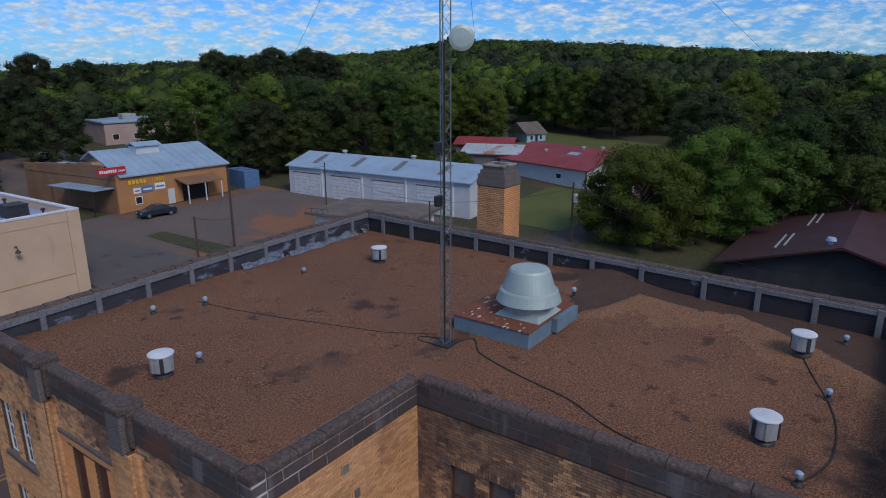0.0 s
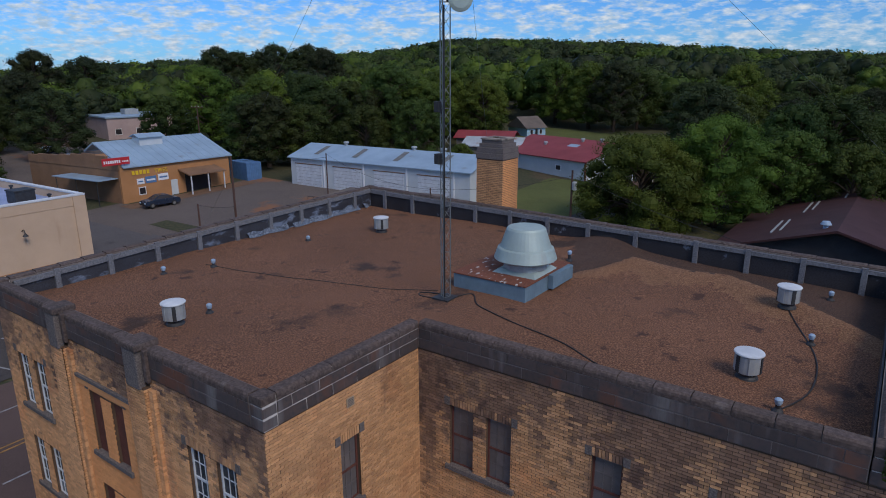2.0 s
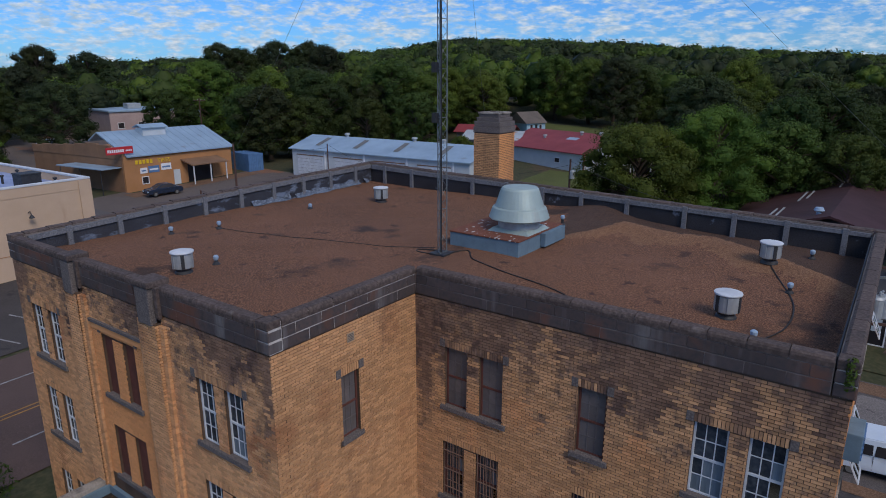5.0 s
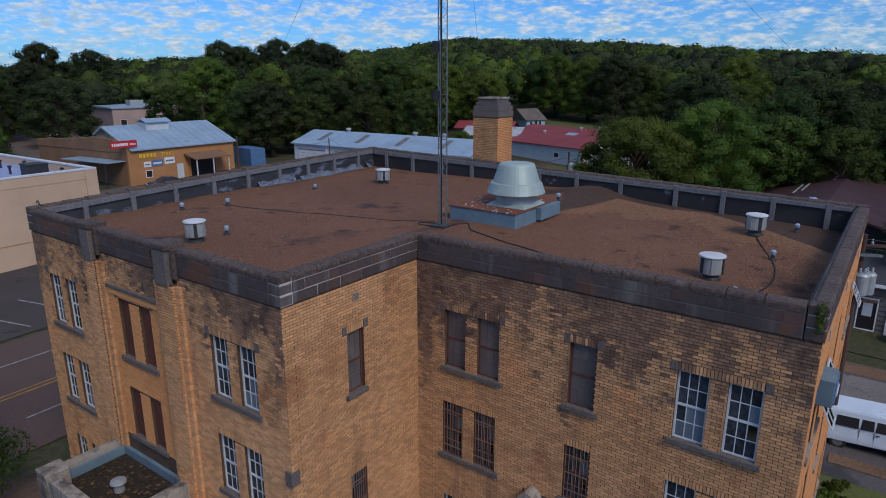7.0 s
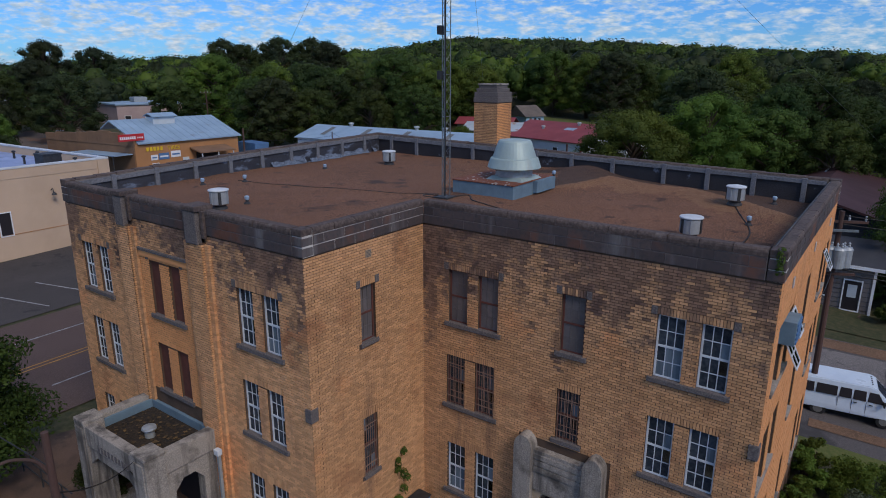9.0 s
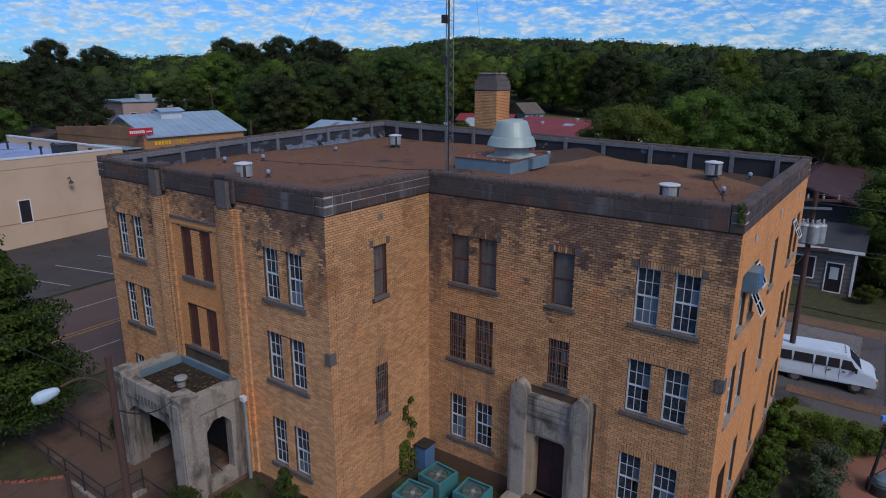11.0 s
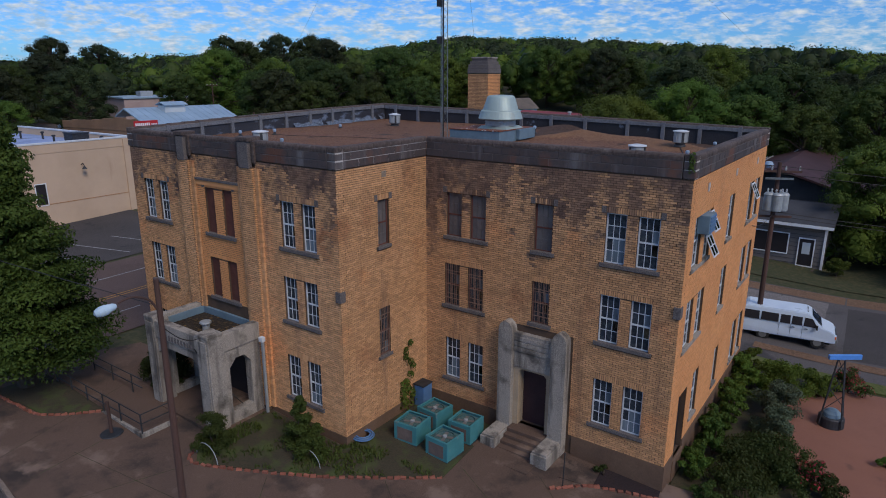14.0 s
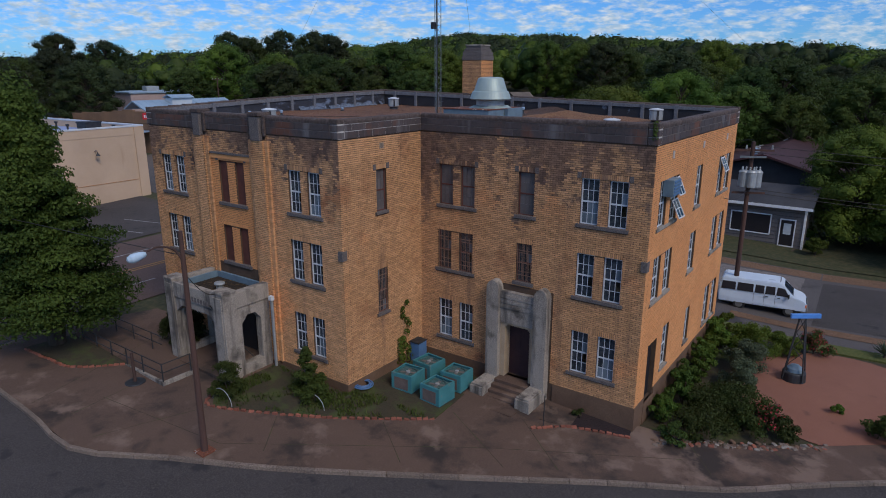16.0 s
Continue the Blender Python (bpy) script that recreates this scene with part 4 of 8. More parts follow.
FULL = [(ZB, ZB + 0.265, 0.03, 0, M_COPING, "face_tile"), (ZB + 0.287, ZB + 0.535, 0.034, 0, M_COPING, "block_tile"), (ZB + 0.557, ZT, 0.038, 0.32, M_CAP, "cap_tile")]
CN = 0.37


def rear_rise(x):
    return 0.03 + 0.021 * (XD - x)


def end_rise(y):
    return float(np.interp(y, [-5.1, -0.4, 3.3, 7.7, 12.5], [0.05, 0.22, 0.34, 0.44, 0.52]))


coping("parapet_1", "y", YA, -1, XA + CN, XB - CN, FULL, "dark glazed tile parapet with pale joints")
coping("parapet_2", "x", XB, 1, YA + CN, YC, FULL, "dark glazed tile parapet with pale joints")
coping("parapet_3", "y", YC, -1, XB + 0.06, XD - CN, FULL, "soot-stained tile parapet over the entrance wall")
coping("parapet_4", "x", XD, 1, YC + CN, YE - CN, FULL, "grey weathered tile parapet on the side wall")
coping("parapet_5", "y", YE, 1, XA + CN, XD - CN, FULL[2:], "rear parapet with weathered cap tiles", 0.75, rear_rise)
coping("parapet_6", "x", XA, -1, YA + CN, YE - CN, FULL, "end parapet with weathered cap tiles", 0.75, end_rise)
for x, y, sx, sy in ((XB, YA, -1, 1), (XD, YC, -1, 1), (XA, YA, 1, 1), (XD, YE, -1, -1), (XA, YE, 1, -1)):
    t = tagged(new("parapet_corner"), "stack of dark rounded corner tiles with pale joints", "parapet", kind="structure")
    lift = (rear_rise(x) if y == YE else 0.0) + (0.06 if (x, y) == (XA, YA) else 0.0)
    a, b = sorted((x - sx * 0.04, x + sx * (CN - 0.02)))
    c, d = sorted((y - sy * 0.04, y + sy * (CN - 0.02)))
    part("mortar_core", boxed(a + 0.02, b - 0.004, c + 0.02, d - 0.004, ZB, ZT - 0.05 + lift), M_WHITE_MORTAR, t)
    for z0, z1 in ((ZB, ZB + 0.265), (ZB + 0.287, ZB + 0.535), (ZB + 0.557, ZT + 0.006 + lift)):
        part("corner_tile", boxed(a, b, c, d, z0, z1, 0.03), M_COPING if z1 < ZT else M_CAP, t)


EDGE_X, EDGE_Y = [-1.2, -0.3, 0.1, 0.8, 1.5, 2.2, 4.2, 5.4, 6.3, 8.0, 9.6, 10.4], [12.4, 10.4, 8.7, 7.3, 8.4, 10.0, 10.1, 10.5, 10.0, 9.05, 7.8, 7.0]


def roof_z(x, y):
    """Gravel bed, banked up to an edge behind which it falls away, with a heap of silt against the rear parapet."""
    x, y = np.asarray(x, float), np.asarray(y, float)
    z = 10.70 - 0.040 * np.maximum(0, x) + 0.004 * y
    d = y - np.interp(x, EDGE_X, EDGE_Y)
    bank = np.where(d < 0, np.exp(-(d / 1.1) ** 2), np.exp(-(d / 0.45) ** 2))
    z = z + (0.22 * bank - 0.07 * np.clip(d / 0.5, 0, 1)) * np.clip((x - 0.6) / 1.2, 0, 1)
    z = z + 0.09 * np.exp(-((x - 2.3) / 0.9) ** 2 - ((y - 9.9) / 0.45) ** 2)
    z = z + 0.26 * np.exp(-((x - 0.5) / 1.2) ** 2 - ((y - 11.9) / 1.2) ** 2)
    z = z + 0.03 * np.sin(0.9 * x + 0.4) * np.sin(0.7 * y) + 0.012 * np.sin(2.7 * x + 1) * np.sin(3.1 * y)
    return z


rx, ry = np.arange(XA + 0.3, XD - 0.29, 0.2), np.arange(YA + 0.3, YE - 0.29, 0.2)
RX, RY = np.meshgrid(rx, ry)
RZ = roof_z(RX, RY) + RNG.normal(0, 0.004, RX.shape)
ri = np.arange(RX.size).reshape(RX.shape)
rf = np.stack([ri[:-1, :-1], ri[:-1, 1:], ri[1:, 1:], ri[1:, :-1]], -1).reshape(-1, 4)
cx, cy = RX.reshape(-1)[rf].mean(1), RY.reshape(-1)[rf].mean(1)
rf = rf[~((cx > XB - 0.3) & (cy < YC + 0.3))]
roof = raw("roof", np.stack([RX, RY, RZ], -1).reshape(-1, 3), rf.tolist(), M_GRAVEL, smooth=True)
roof.data.materials.append(M_GRAVEL_DARK)
roof.data.materials.append(M_GRAVEL_PALE)
fx_, fy_ = RX.reshape(-1)[rf].mean(1), RY.reshape(-1)[rf].mean(1)
edge = np.interp(fx_, EDGE_X, EDGE_Y) + 0.12 + RNG.normal(0, 0.10, len(fx_))
# Paler gravel along the bank before its edge, with a noisy border.
pale_bank = np.array([noise.noise((x * 0.5, y * 0.5, 7.0)) for x, y in zip(fx_, fy_)]) + RNG.normal(0, 0.12, len(fx_)) + np.where(fx_ > 0.9, 0.75, -9.0) - np.abs(fy_ - edge + 0.4) * 0.8
roof.data.polygons.foreach_set("material_index", np.where((fy_ > edge) & (fx_ > -1.0), 1, np.where(pale_bank > 0, 2, 0)).astype(np.int32))
tagged(roof, "flat roof covered in reddish brown gravel with dark patches", "roof", kind="structure")
# flashing and piers inside the rear parapets
fl = tagged(new("flashing"), "torn black flashing with grey piers inside the parapet", "flashing", kind="structure")
part("sheet", prism(bmesh.new(), [(XA + 0.4, 10.0), (XD - 0.4, 10.0), (XD - 0.4, ZT - 0.12 + rear_rise(XD - 0.4)), (XA + 0.4, ZT - 0.12 + rear_rise(XA + 0.4))], YE - 0.40, YE - 0.36, "y"), M_FLASH, fl, "torn black roofing felt")
part("sheet", prism(bmesh.new(), [(YA + 0.4, 10.3), (YE - 0.4, 10.3)] + [(y, ZT - 0.12 + end_rise(y)) for y in (YE - 0.4, 7.7, 3.3, -0.4, YA + 0.4)], XA + 0.36, XA + 0.40, "x"), M_FLASH_BLUE, fl, "black felt with silvery streaks")
part("sheet", boxed(XD - 0.40, XD - 0.36, YC + 0.4, YE - 0.4, 10.0, ZT - 0.12), M_FLASH, fl, "torn black roofing felt")
for x in (-11.5, -9.7, -7.85, -6.0, -4.15, -2.3, -0.45, 1.56, 3.87, 5.68, 7.45, 9.25):
    part("pier", boxed(x - 0.09, x + 0.09, YE - 0.50, YE - 0.401, 10.0, ZT - 0.05 + rear_rise(x), 0.01), M_PIER, fl, "grey concrete pier")
for k in range(9):
    y = YA + 1.7 + k * 1.78
    part("pier", boxed(XA + 0.401, XA + 0.50, y - 0.09, y + 0.09, 10.3, ZT - 0.05 + end_rise(y), 0.01), M_PIER, fl, "grey concrete pier")
part("beam", prism(bmesh.new(), [(XA + 0.5, ZT - 0.30 + rear_rise(XA + 0.5)), (XD - 0.42, ZT - 0.24 + rear_rise(XD - 0.42)), (XD - 0.42, ZT - 0.10 + rear_rise(XD - 0.42)), (XA + 0.5, ZT - 0.10 + rear_rise(XA + 0.5))], YE - 0.47, YE - 0.402, "y"), M_PIER, fl, "grey concrete beam")
ENDS = (YA + 0.42, -0.4, 3.3, 7.7, YE - 0.48)
part("beam", prism(bmesh.new(), [(y, ZT - 0.27 + end_rise(y)) for y in ENDS] + [(y, ZT - 0.10 + end_rise(y)) for y in ENDS[::-1]], XA + 0.402, XA + 0.47, "x"), M_PIER, fl, "grey concrete beam")
# loose silvery felt by the far corner
bm = bmesh.new()
last = None
for i in range(22):
    y = 4.2 + i * 0.36
    w = 0.08 + 0.06 * math.sin(i * 1.7)
    jx = 0.05 * math.sin(i * 2.3)
    row = [bm.verts.new((XA + 0.45, y, roof_z(-12.4, y) + 0.22 + jx)), bm.verts.new((XA + 0.50 + 0.5 * jx, y + 0.05, roof_z(-12.3, y) + 0.11 + jx)), bm.verts.new((XA + 0.56 + w, y, roof_z(-12.2, y) + 0.02))]
    if last and i % 13 != 7:
        for k in range(2):
            bm.faces.new((last[k], last[k + 1], row[k + 1], row[k]))
    last = row
M_FELT = surf("silvered_felt", [(0.10, 0.13, 0.18), (0.040, 0.052, 0.075), (0.17, 0.21, 0.27)], 1.8, 12, rough=0.75, bump=0.4, bump_size=0.04)
part("loose_felt", bm, M_FELT, fl, "crumpled silvered felt")

# pilasters on the front
for p, q in PILASTERS:
    t = tagged(new("pilaster"), "stepped brick pilaster with a dark stone cap", "pilaster", kind="structure", group="front pilasters")
    part("core", boxed(p + 0.02, q - 0.02, YA - 0.17, YA + 0.05, Z0, ZB - 0.25), M_MORTAR, t)
    rows = bricks_of(p, q, PLINTH, ZB - 0.26, [], [], [], int(-p * 10))
    V, F = brick_mesh(rows, "y", YA - 0.18, -1)
    tagged(raw("pilaster_bricks", V, F, M_BRICK, t), kind="stuff")
    for a, b in ((p - 0.22, p - 0.004), (q + 0.004, q + 0.22)):
        rows = bricks_of(a, b, PLINTH, ZB - 0.26, [], [], [], 3)
        V, F = brick_mesh(rows, "y", YA - 0.09, -1, 0.09)
        tagged(raw("step_bricks", V, F, M_BRICK, t), kind="stuff")
    for side, u in ((-1, p), (1, q)):
        n = int((ZB - 0.26 - PLINTH) / COURSE)
        rr = np.array([(YA - 0.18 + (0.0 if i % 2 else 0.012), YA, PLINTH + i * COURSE, PLINTH + (i + 1) * COURSE - JOINT, 0.0) for i in range(n)])
        V, F = brick_mesh(rr, "x", u, side)
        tagged(raw("return_bricks", V, F, M_BRICK, t), kind="stuff")
    bm = bmesh.new()
    box(bm, p + 0.1, q - 0.1, YA - 0.23, YA - 0.04, ZB - 0.3, ZT - 0.06, 0.03)
    part("stone_panel", bm, M_SILL, t, "streaked dark stone panel")
    bm = bmesh.new()
    box(bm, p + 0.04, q - 0.04, YA - 0.26, YA + 0.38, ZT - 0.05, ZT + 0.12, 0.04)
    box(bm, p - 0.12, p + 0.03, YA - 0.12, YA - 0.02, ZB - 0.1, ZT - 0.02, 0.02)
    box(bm, q - 0.03, q + 0.12, YA - 0.12, YA - 0.02, ZB - 0.1, ZT - 0.02, 0.02)
    part("stone_cap", bm, M_CAP, t)
bay_lintel = tagged(new("trim"), "projecting orange brick band over the bay windows, topped by a dark shadow-line band", "trim", kind="structure")
# Stone band in a dark tone; the projecting course's shadow line is in it.
part("band", boxed(-8.06, -5.24, YA - 0.075, YA + 0.02, 9.44, 9.54, 0.01), M_SILL, bay_lintel)
part("soffit_band", boxed(-8.06, -5.24, YA - 0.035, YA + 0.02, 9.24, 9.436, 0.008), M_BRICK_ORANGE, bay_lintel)
# chimney behind the rear wall
ch = tagged(new("chimney"), "tall buff brick chimney with dark tiled corbelled top", "chimney", group="")
CX0, CX1, CY0, CY1, CZ = -6.28, -4.88, 12.56, 13.96, 13.66
part("shaft", boxed(CX0 + 0.01, CX1 - 0.01, CY0 + 0.01, CY1 - 0.01, Z0, CZ), M_MORTAR, ch)
# Faces across x take the orange brick: sunlight put into their colour.
for axis, plane, out, a, b in (("y", CY0, -1, CX0, CX1), ("x", CX1, 1, CY0, CY1), ("x", CX0, -1, CY0, CY1), ("y", CY1, 1, CX0, CX1)):
    rows = bricks_of(a, b, 9.0, CZ, [], [], [], 5)
    V, F = brick_mesh(rows, axis, plane, out)
    tagged(raw("chimney_bricks", V, F, M_BRICK_ORANGE if axis == "x" else M_BRICK, ch), kind="stuff")
for k, (z0, z1, ins) in enumerate(((CZ, CZ + 0.27, -0.03), (CZ + 0.27, CZ + 0.52, 0.0), (CZ + 0.52, CZ + 0.70, 0.08), (CZ + 0.70, CZ + 0.86, 0.16))):
    part("tile_course", boxed(CX0 + ins, CX1 - ins, CY0 + ins, CY1 - ins, z0 + 0.004, z1, 0.02), M_SILL, ch)
bm = bmesh.new()
for a in ((CX0 + 0.12, CX1 - 0.12, CY0 + 0.12, CY0 + 0.36), (CX0 + 0.12, CX1 - 0.12, CY1 - 0.36, CY1 - 0.12), (CX0 + 0.12, CX0 + 0.36, CY0 + 0.36, CY1 - 0.36), (CX1 - 0.36, CX1 - 0.12, CY0 + 0.36, CY1 - 0.36)):
    box(bm, *a, CZ + 0.86, CZ + 0.94, 0.015)
part("rim", bm, M_STONE, ch)

# ---- on the roof ----
def rz(x, y):
    return float(roof_z(x, y))


def roof_vent(x, y):
    t = thing("roof_vent", "round galvanised roof ventilator with a flat pale cap", "roof vent", pose(x, y, rz(x, y) - 0.02), "round roof ventilators")
    part("neck", lathe(bmesh.new(), [(0.27, 0), (0.25, 0.06), (0.21, 0.10), (0.21, 0.2)], 20), M_STEEL_DARK, t)
    part("cage", lathe(bmesh.new(), [(0.23, 0.16), (0.30, 0.20), (0.30, 0.60), (0.26, 0.66)], 24), M_GALV, t)
    for k in range(6):
        a = 2 * math.pi * k / 6 + 0.5
        bm = bmesh.new()
        box(bm, -0.05, 0.05, -0.012, 0.012, 0.2, 0.62)
        p = part("louvre", bm, M_STEEL_DARK if k % 2 else M_GALV, t)
        p.matrix_local = pose(0.305 * math.cos(a), 0.305 * math.sin(a), 0, 0, 0, math.degrees(a) + 90)
    part("cap", lathe(bmesh.new(), [(0.335, 0.64), (0.345, 0.66), (0.335, 0.685), (0.10, 0.73), (0.01, 0.735)], 28), M_SASH, t, "flat pale metal cap")
    return t


first_vent = roof_vent(-6.36, -3.02)
for x, y in ((-8.45, 8.25), (7.5, 8.65), (7.42, 3.3)):
    copy_thing(first_vent, pose(x, y, rz(x, y) - 0.02, 0, 0, random.uniform(-30, 30)))


def vent_pipe(x, y, tall):
    t = thing("vent_pipe", "short plumbing vent pipe with a pale blue cap", "vent pipe", pose(x, y, rz(x, y) - 0.02), "vent pipes")
    part("flange", lathe(bmesh.new(), [(0.13, 0), (0.12, 0.04), (0.06, 0.10)], 12), M_STEEL_DARK, t)
    part("pipe", lathe(bmesh.new(), [(0.055, 0.06), (0.055, tall)], 12), M_STEEL_DARK, t)
    part("cap", lathe(bmesh.new(), [(0.06, tall - 0.1), (0.08, tall - 0.05), (0.085, tall + 0.02), (0.05, tall + 0.05), (0.01, tall + 0.055)], 12), M_PIPE, t, "pale blue cap")


for x, y, h in ((-10.8, -0.65, 0.25), (-10.15, 0.92, 0.26), (-6.3, -1.94, 0.26), (-9.96, 5.36, 0.18), (0.2, 8.9, 0.36), (8.48, 10.8, 0.28), (8.42, 6.5, 0.28), (8.3, 2.0, 0.28), (-9.3, 9.6, 0.3)):
    vent_pipe(x, y, h)

# kitchen fan on its curb
fx0, fx1, fy0, fy1 = -1.7, 0.95, 4.1, 7.2
t = thing("exhaust_fan", "large domed aluminium exhaust fan on a blue-grey curb", "exhaust fan", pose(-0.3, 5.3, rz(-0.3, 5.3) + 0.02))
part("curb", boxed(fx0 + 0.3, fx1 + 0.3, fy0 - 5.3, fy1 - 5.3, -0.15, 0.44, 0.01), M_CURB, t)
part("curb_lid", boxed(fx0 + 0.27, fx1 + 0.33, fy0 - 5.33, fy1 - 5.27, 0.44, 0.48, 0.01), M_RUST, t, "rusted sheet lid with peeled white paint")
part("side_box", boxed(fx1 + 0.31, fx1 + 0.5, 0.3, fy1 - 5.4, 0, 0.46, 0.01), M_CURB, t)
fc = (0.42, 0.30)
part("base_plate", boxed(fc[0] - 0.78, fc[0] + 0.78, fc[1] - 0.78, fc[1] + 0.78, 0.481, 0.60, 0.0, 0.14), M_FAN, t)
part("throat", lathe(bmesh.new(), [(0.707, 0.594), (0.707, 0.93)], 32, (*fc, 0)), M_GALV, t)
part("wind_band", lathe(bmesh.new(), [(0.798, 0.87), (0.980, 0.89), (1.026, 0.93), (0.912, 1.265), (0.866, 1.301)], 40, (*fc, 0)), M_FAN, t, smooth=False)
part("dome", lathe(bmesh.new(), [(0.844, 1.267), (0.832, 1.301), (0.640, 1.88), (0.585, 1.945), (0.342, 1.975), (0.023, 1.985)], 40, (*fc, 0)), M_FAN, t)
for k in range(4):
    a = math.pi / 4 + k * math.pi / 2
    part("strut", tube(bmesh.new(), [(fc[0] + 0.66 * math.cos(a), fc[1] + 0.66 * math.sin(a), 0.55), (fc[0] + 0.72 * math.cos(a), fc[1] + 0.72 * math.sin(a), 0.85)], 0.018, 6), M_GALV, t)

# lattice mast
MX, MY, MZ, MTOP = -1.3, 3.05, rz(-1.3, 3.05), 27.5
t = thing("radio_mast", "slender galvanised lattice radio mast with a dish", "radio mast", pose(MX, MY, MZ))
part("base_plate", boxed(-0.3, 0.3, -0.3, 0.3, -0.03, 0.05, 0.01), M_STEEL_DARK, t)
legs = [(0.17 * math.cos(a), 0.17 * math.sin(a)) for a in (math.radians(50), math.radians(170), math.radians(290))]
for x, y in legs:
    part("leg", tube(bmesh.new(), [(x, y, 0), (x, y, MTOP - MZ)], 0.017, 6), M_MAST, t)
n = int((MTOP - MZ) / 0.36)
for i in range(3):
    a, b = legs[i], legs[(i + 1) % 3]
    for k in range(n):
        z = k * 0.36 + 0.05
        p, q = (a, b) if k % 2 else (b, a)
        part("lacing_bar", tube(bmesh.new(), [(*p, z), (*q, z + 0.36)], 0.007, 4), M_MAST, t)
        if k % 4 == 0:
            part("cross_bar", tube(bmesh.new(), [(*a, z), (*b, z)], 0.008, 4), M_MAST, t)
part("feed_cable", tube(bmesh.new(), smooth_path([(0.1, -0.16, 0.1), (0.11, -0.17, 3), (0.10, -0.16, 8.6)], 4), 0.022, 6), M_CABLE, t)
dz = 19.42 - MZ
bm = bmesh.new()
lathe(bm, [(0.02, -0.16), (0.2, -0.13), (0.31, -0.02), (0.33, 0.05), (0.33, 0.13), (0.24, 0.16), (0.02, 0.17)], 28)
dish = part("dish", bm, M_FAN, t, "white drum dish antenna")
dish.matrix_local = pose(0.52, 0.02, dz, 0, 0, 0) @ pose(0, 0, 0, 90, 0, 40)
part("dish_bracket", tube(bmesh.new(), [(0.1, 0.0, dz), (0.45, 0.02, dz)], 0.05, 8), M_STEEL_DARK, t)
for z in (14.9 - MZ, 16.4 - MZ):
    part("clamp", boxed(-0.24, -0.08, -0.2, 0.1, z, z + 0.3, 0.01), M_STEEL_DARK, t)

# cables lying on the gravel
def roof_cable(name, label, pts, r):
    path = smooth_path([(x, y, 0) for x, y in pts], 8)
    bm = tube(bmesh.new(), [(p.x, p.y, rz(p.x, p.y) + r * 0.8) for p in path], r, 6)
    tagged(part(name, bm, M_CABLE), label, "cable")


roof_cable("power_cable", "black cable snaking across the gravel roof", [(-1.5, 3.3), (-2.2, 3.05), (-2.0, 2.75), (-1.2, 3.0), (-0.75, 3.75), (0.05, 2.95), (1.8, 2.45), (3.2, 2.2), (4.15, 1.75), (5.15, 1.5), (6.6, 1.35), (7.7, 1.0), (8.5, 0.7)], 0.02)
roof_cable("vent_cable", "black cable curling between two ventilators", [(7.6, 8.4), (8.1, 7.2), (8.45, 6.3), (8.75, 4.9), (8.75, 3.3), (8.35, 2.1)], 0.02)
roof_cable("thin_wire", "thin dark wire across the gravel", [(-10.6, 0.9), (-7.7, 1.4), (-5.4, 1.95), (-3.5, 2.6), (-1.9, 3.5)], 0.013)

for gx_, gy_, gz_ in ((-24, 12, 12), (-14, 26, 13), (9, 34, 13), (32, 27, 13)):
    tgt = Vector((gx_, gy_, gz_))
    top = Vector((MX, MY, 26.2))
    d = (tgt - top)
    end = top + d * ((26.2 - gz(gx_, gy_)) / (26.2 - gz_)) * 0.98
    bm = tube(bmesh.new(), sag(top, (end.x, end.y, max(end.z, gz(end.x, end.y))), 0.5), 0.007, 4)
    tagged(part("guy_wire", bm, M_MAST), "thin steel guy wire from the mast", "guy wire", "mast guy wires")

# ---- front porch ----
P0, P1, PY0, PY1, PB, PT = -8.7, -4.5, -7.65, YA, -0.3, 4.0
t = tagged(new("porch"), "weathered cast-stone entrance porch with chamfered arches", "porch", kind="structure")


def arch_wall(u0, u1, z0, z1, a, b, zs, zt, ch):
    """Outline of a wall with a chamfered opening from a to b, zs to zt, as one ring."""
    if zs <= z0:
        return [(u0, z0), (a, z0), (a, zt - ch), (a + ch * 1.3, zt), (b - ch * 1.3, zt), (b, zt - ch), (b, z0), (u1, z0), (u1, z1), (u0, z1)]
    return None


part("front_wall", prism(bmesh.new(), arch_wall(P0 + 0.35, P1 - 0.35, PB, 3.30, P0 + 0.62, P1 - 0.72, PB, 2.95, 0.35), PY0 + 0.06, PY0 + 0.42, "y"), M_STONE, t)
for x in (P1 - 0.42, P0 + 0.06):
    bm = bmesh.new()
    prism(bm, [(PY0 + 0.35, PB), (PY1, PB), (PY1, 0.62), (PY0 + 0.35, 0.62)], x, x + 0.36, "x")
    prism(bm, [(PY0 + 0.35, 0.622), (-6.75, 0.622), (-6.75, 2.52), (-6.45, 2.86), (-6.05, 2.86), (-5.75, 2.52), (-5.75, 0.622), (PY1, 0.622), (PY1, 3.30), (PY0 + 0.35, 3.30)], x, x + 0.36, "x")
    part("side_wall", bm, M_STONE, t)
for x0, x1 in ((P0 - 0.03, P0 + 0.63), (P1 - 0.72, P1 + 0.03)):
    bm = bmesh.new()
    box(bm, x0, x1, PY0 - 0.03, PY0 + 0.65, PB, PT + 0.04, 0.03)
    box(bm, x0 + 0.08, x1 - 0.08, PY0 - 0.07, PY0 + 0.6, PB, PT - 0.1, 0.03)
    box(bm, x0 - 0.01, x1 + 0.01, PY0 - 0.05, PY0 + 0.67, PT + 0.03, PT + 0.16, 0.05)
    part("corner_pier", bm, M_STONE, t)
part("deck", boxed(P0 + 0.3, P1 - 0.3, PY0 + 0.3, PY1, 3.30, 3.56), M_DEBRIS, t, "sunken deck under black leaf litter")
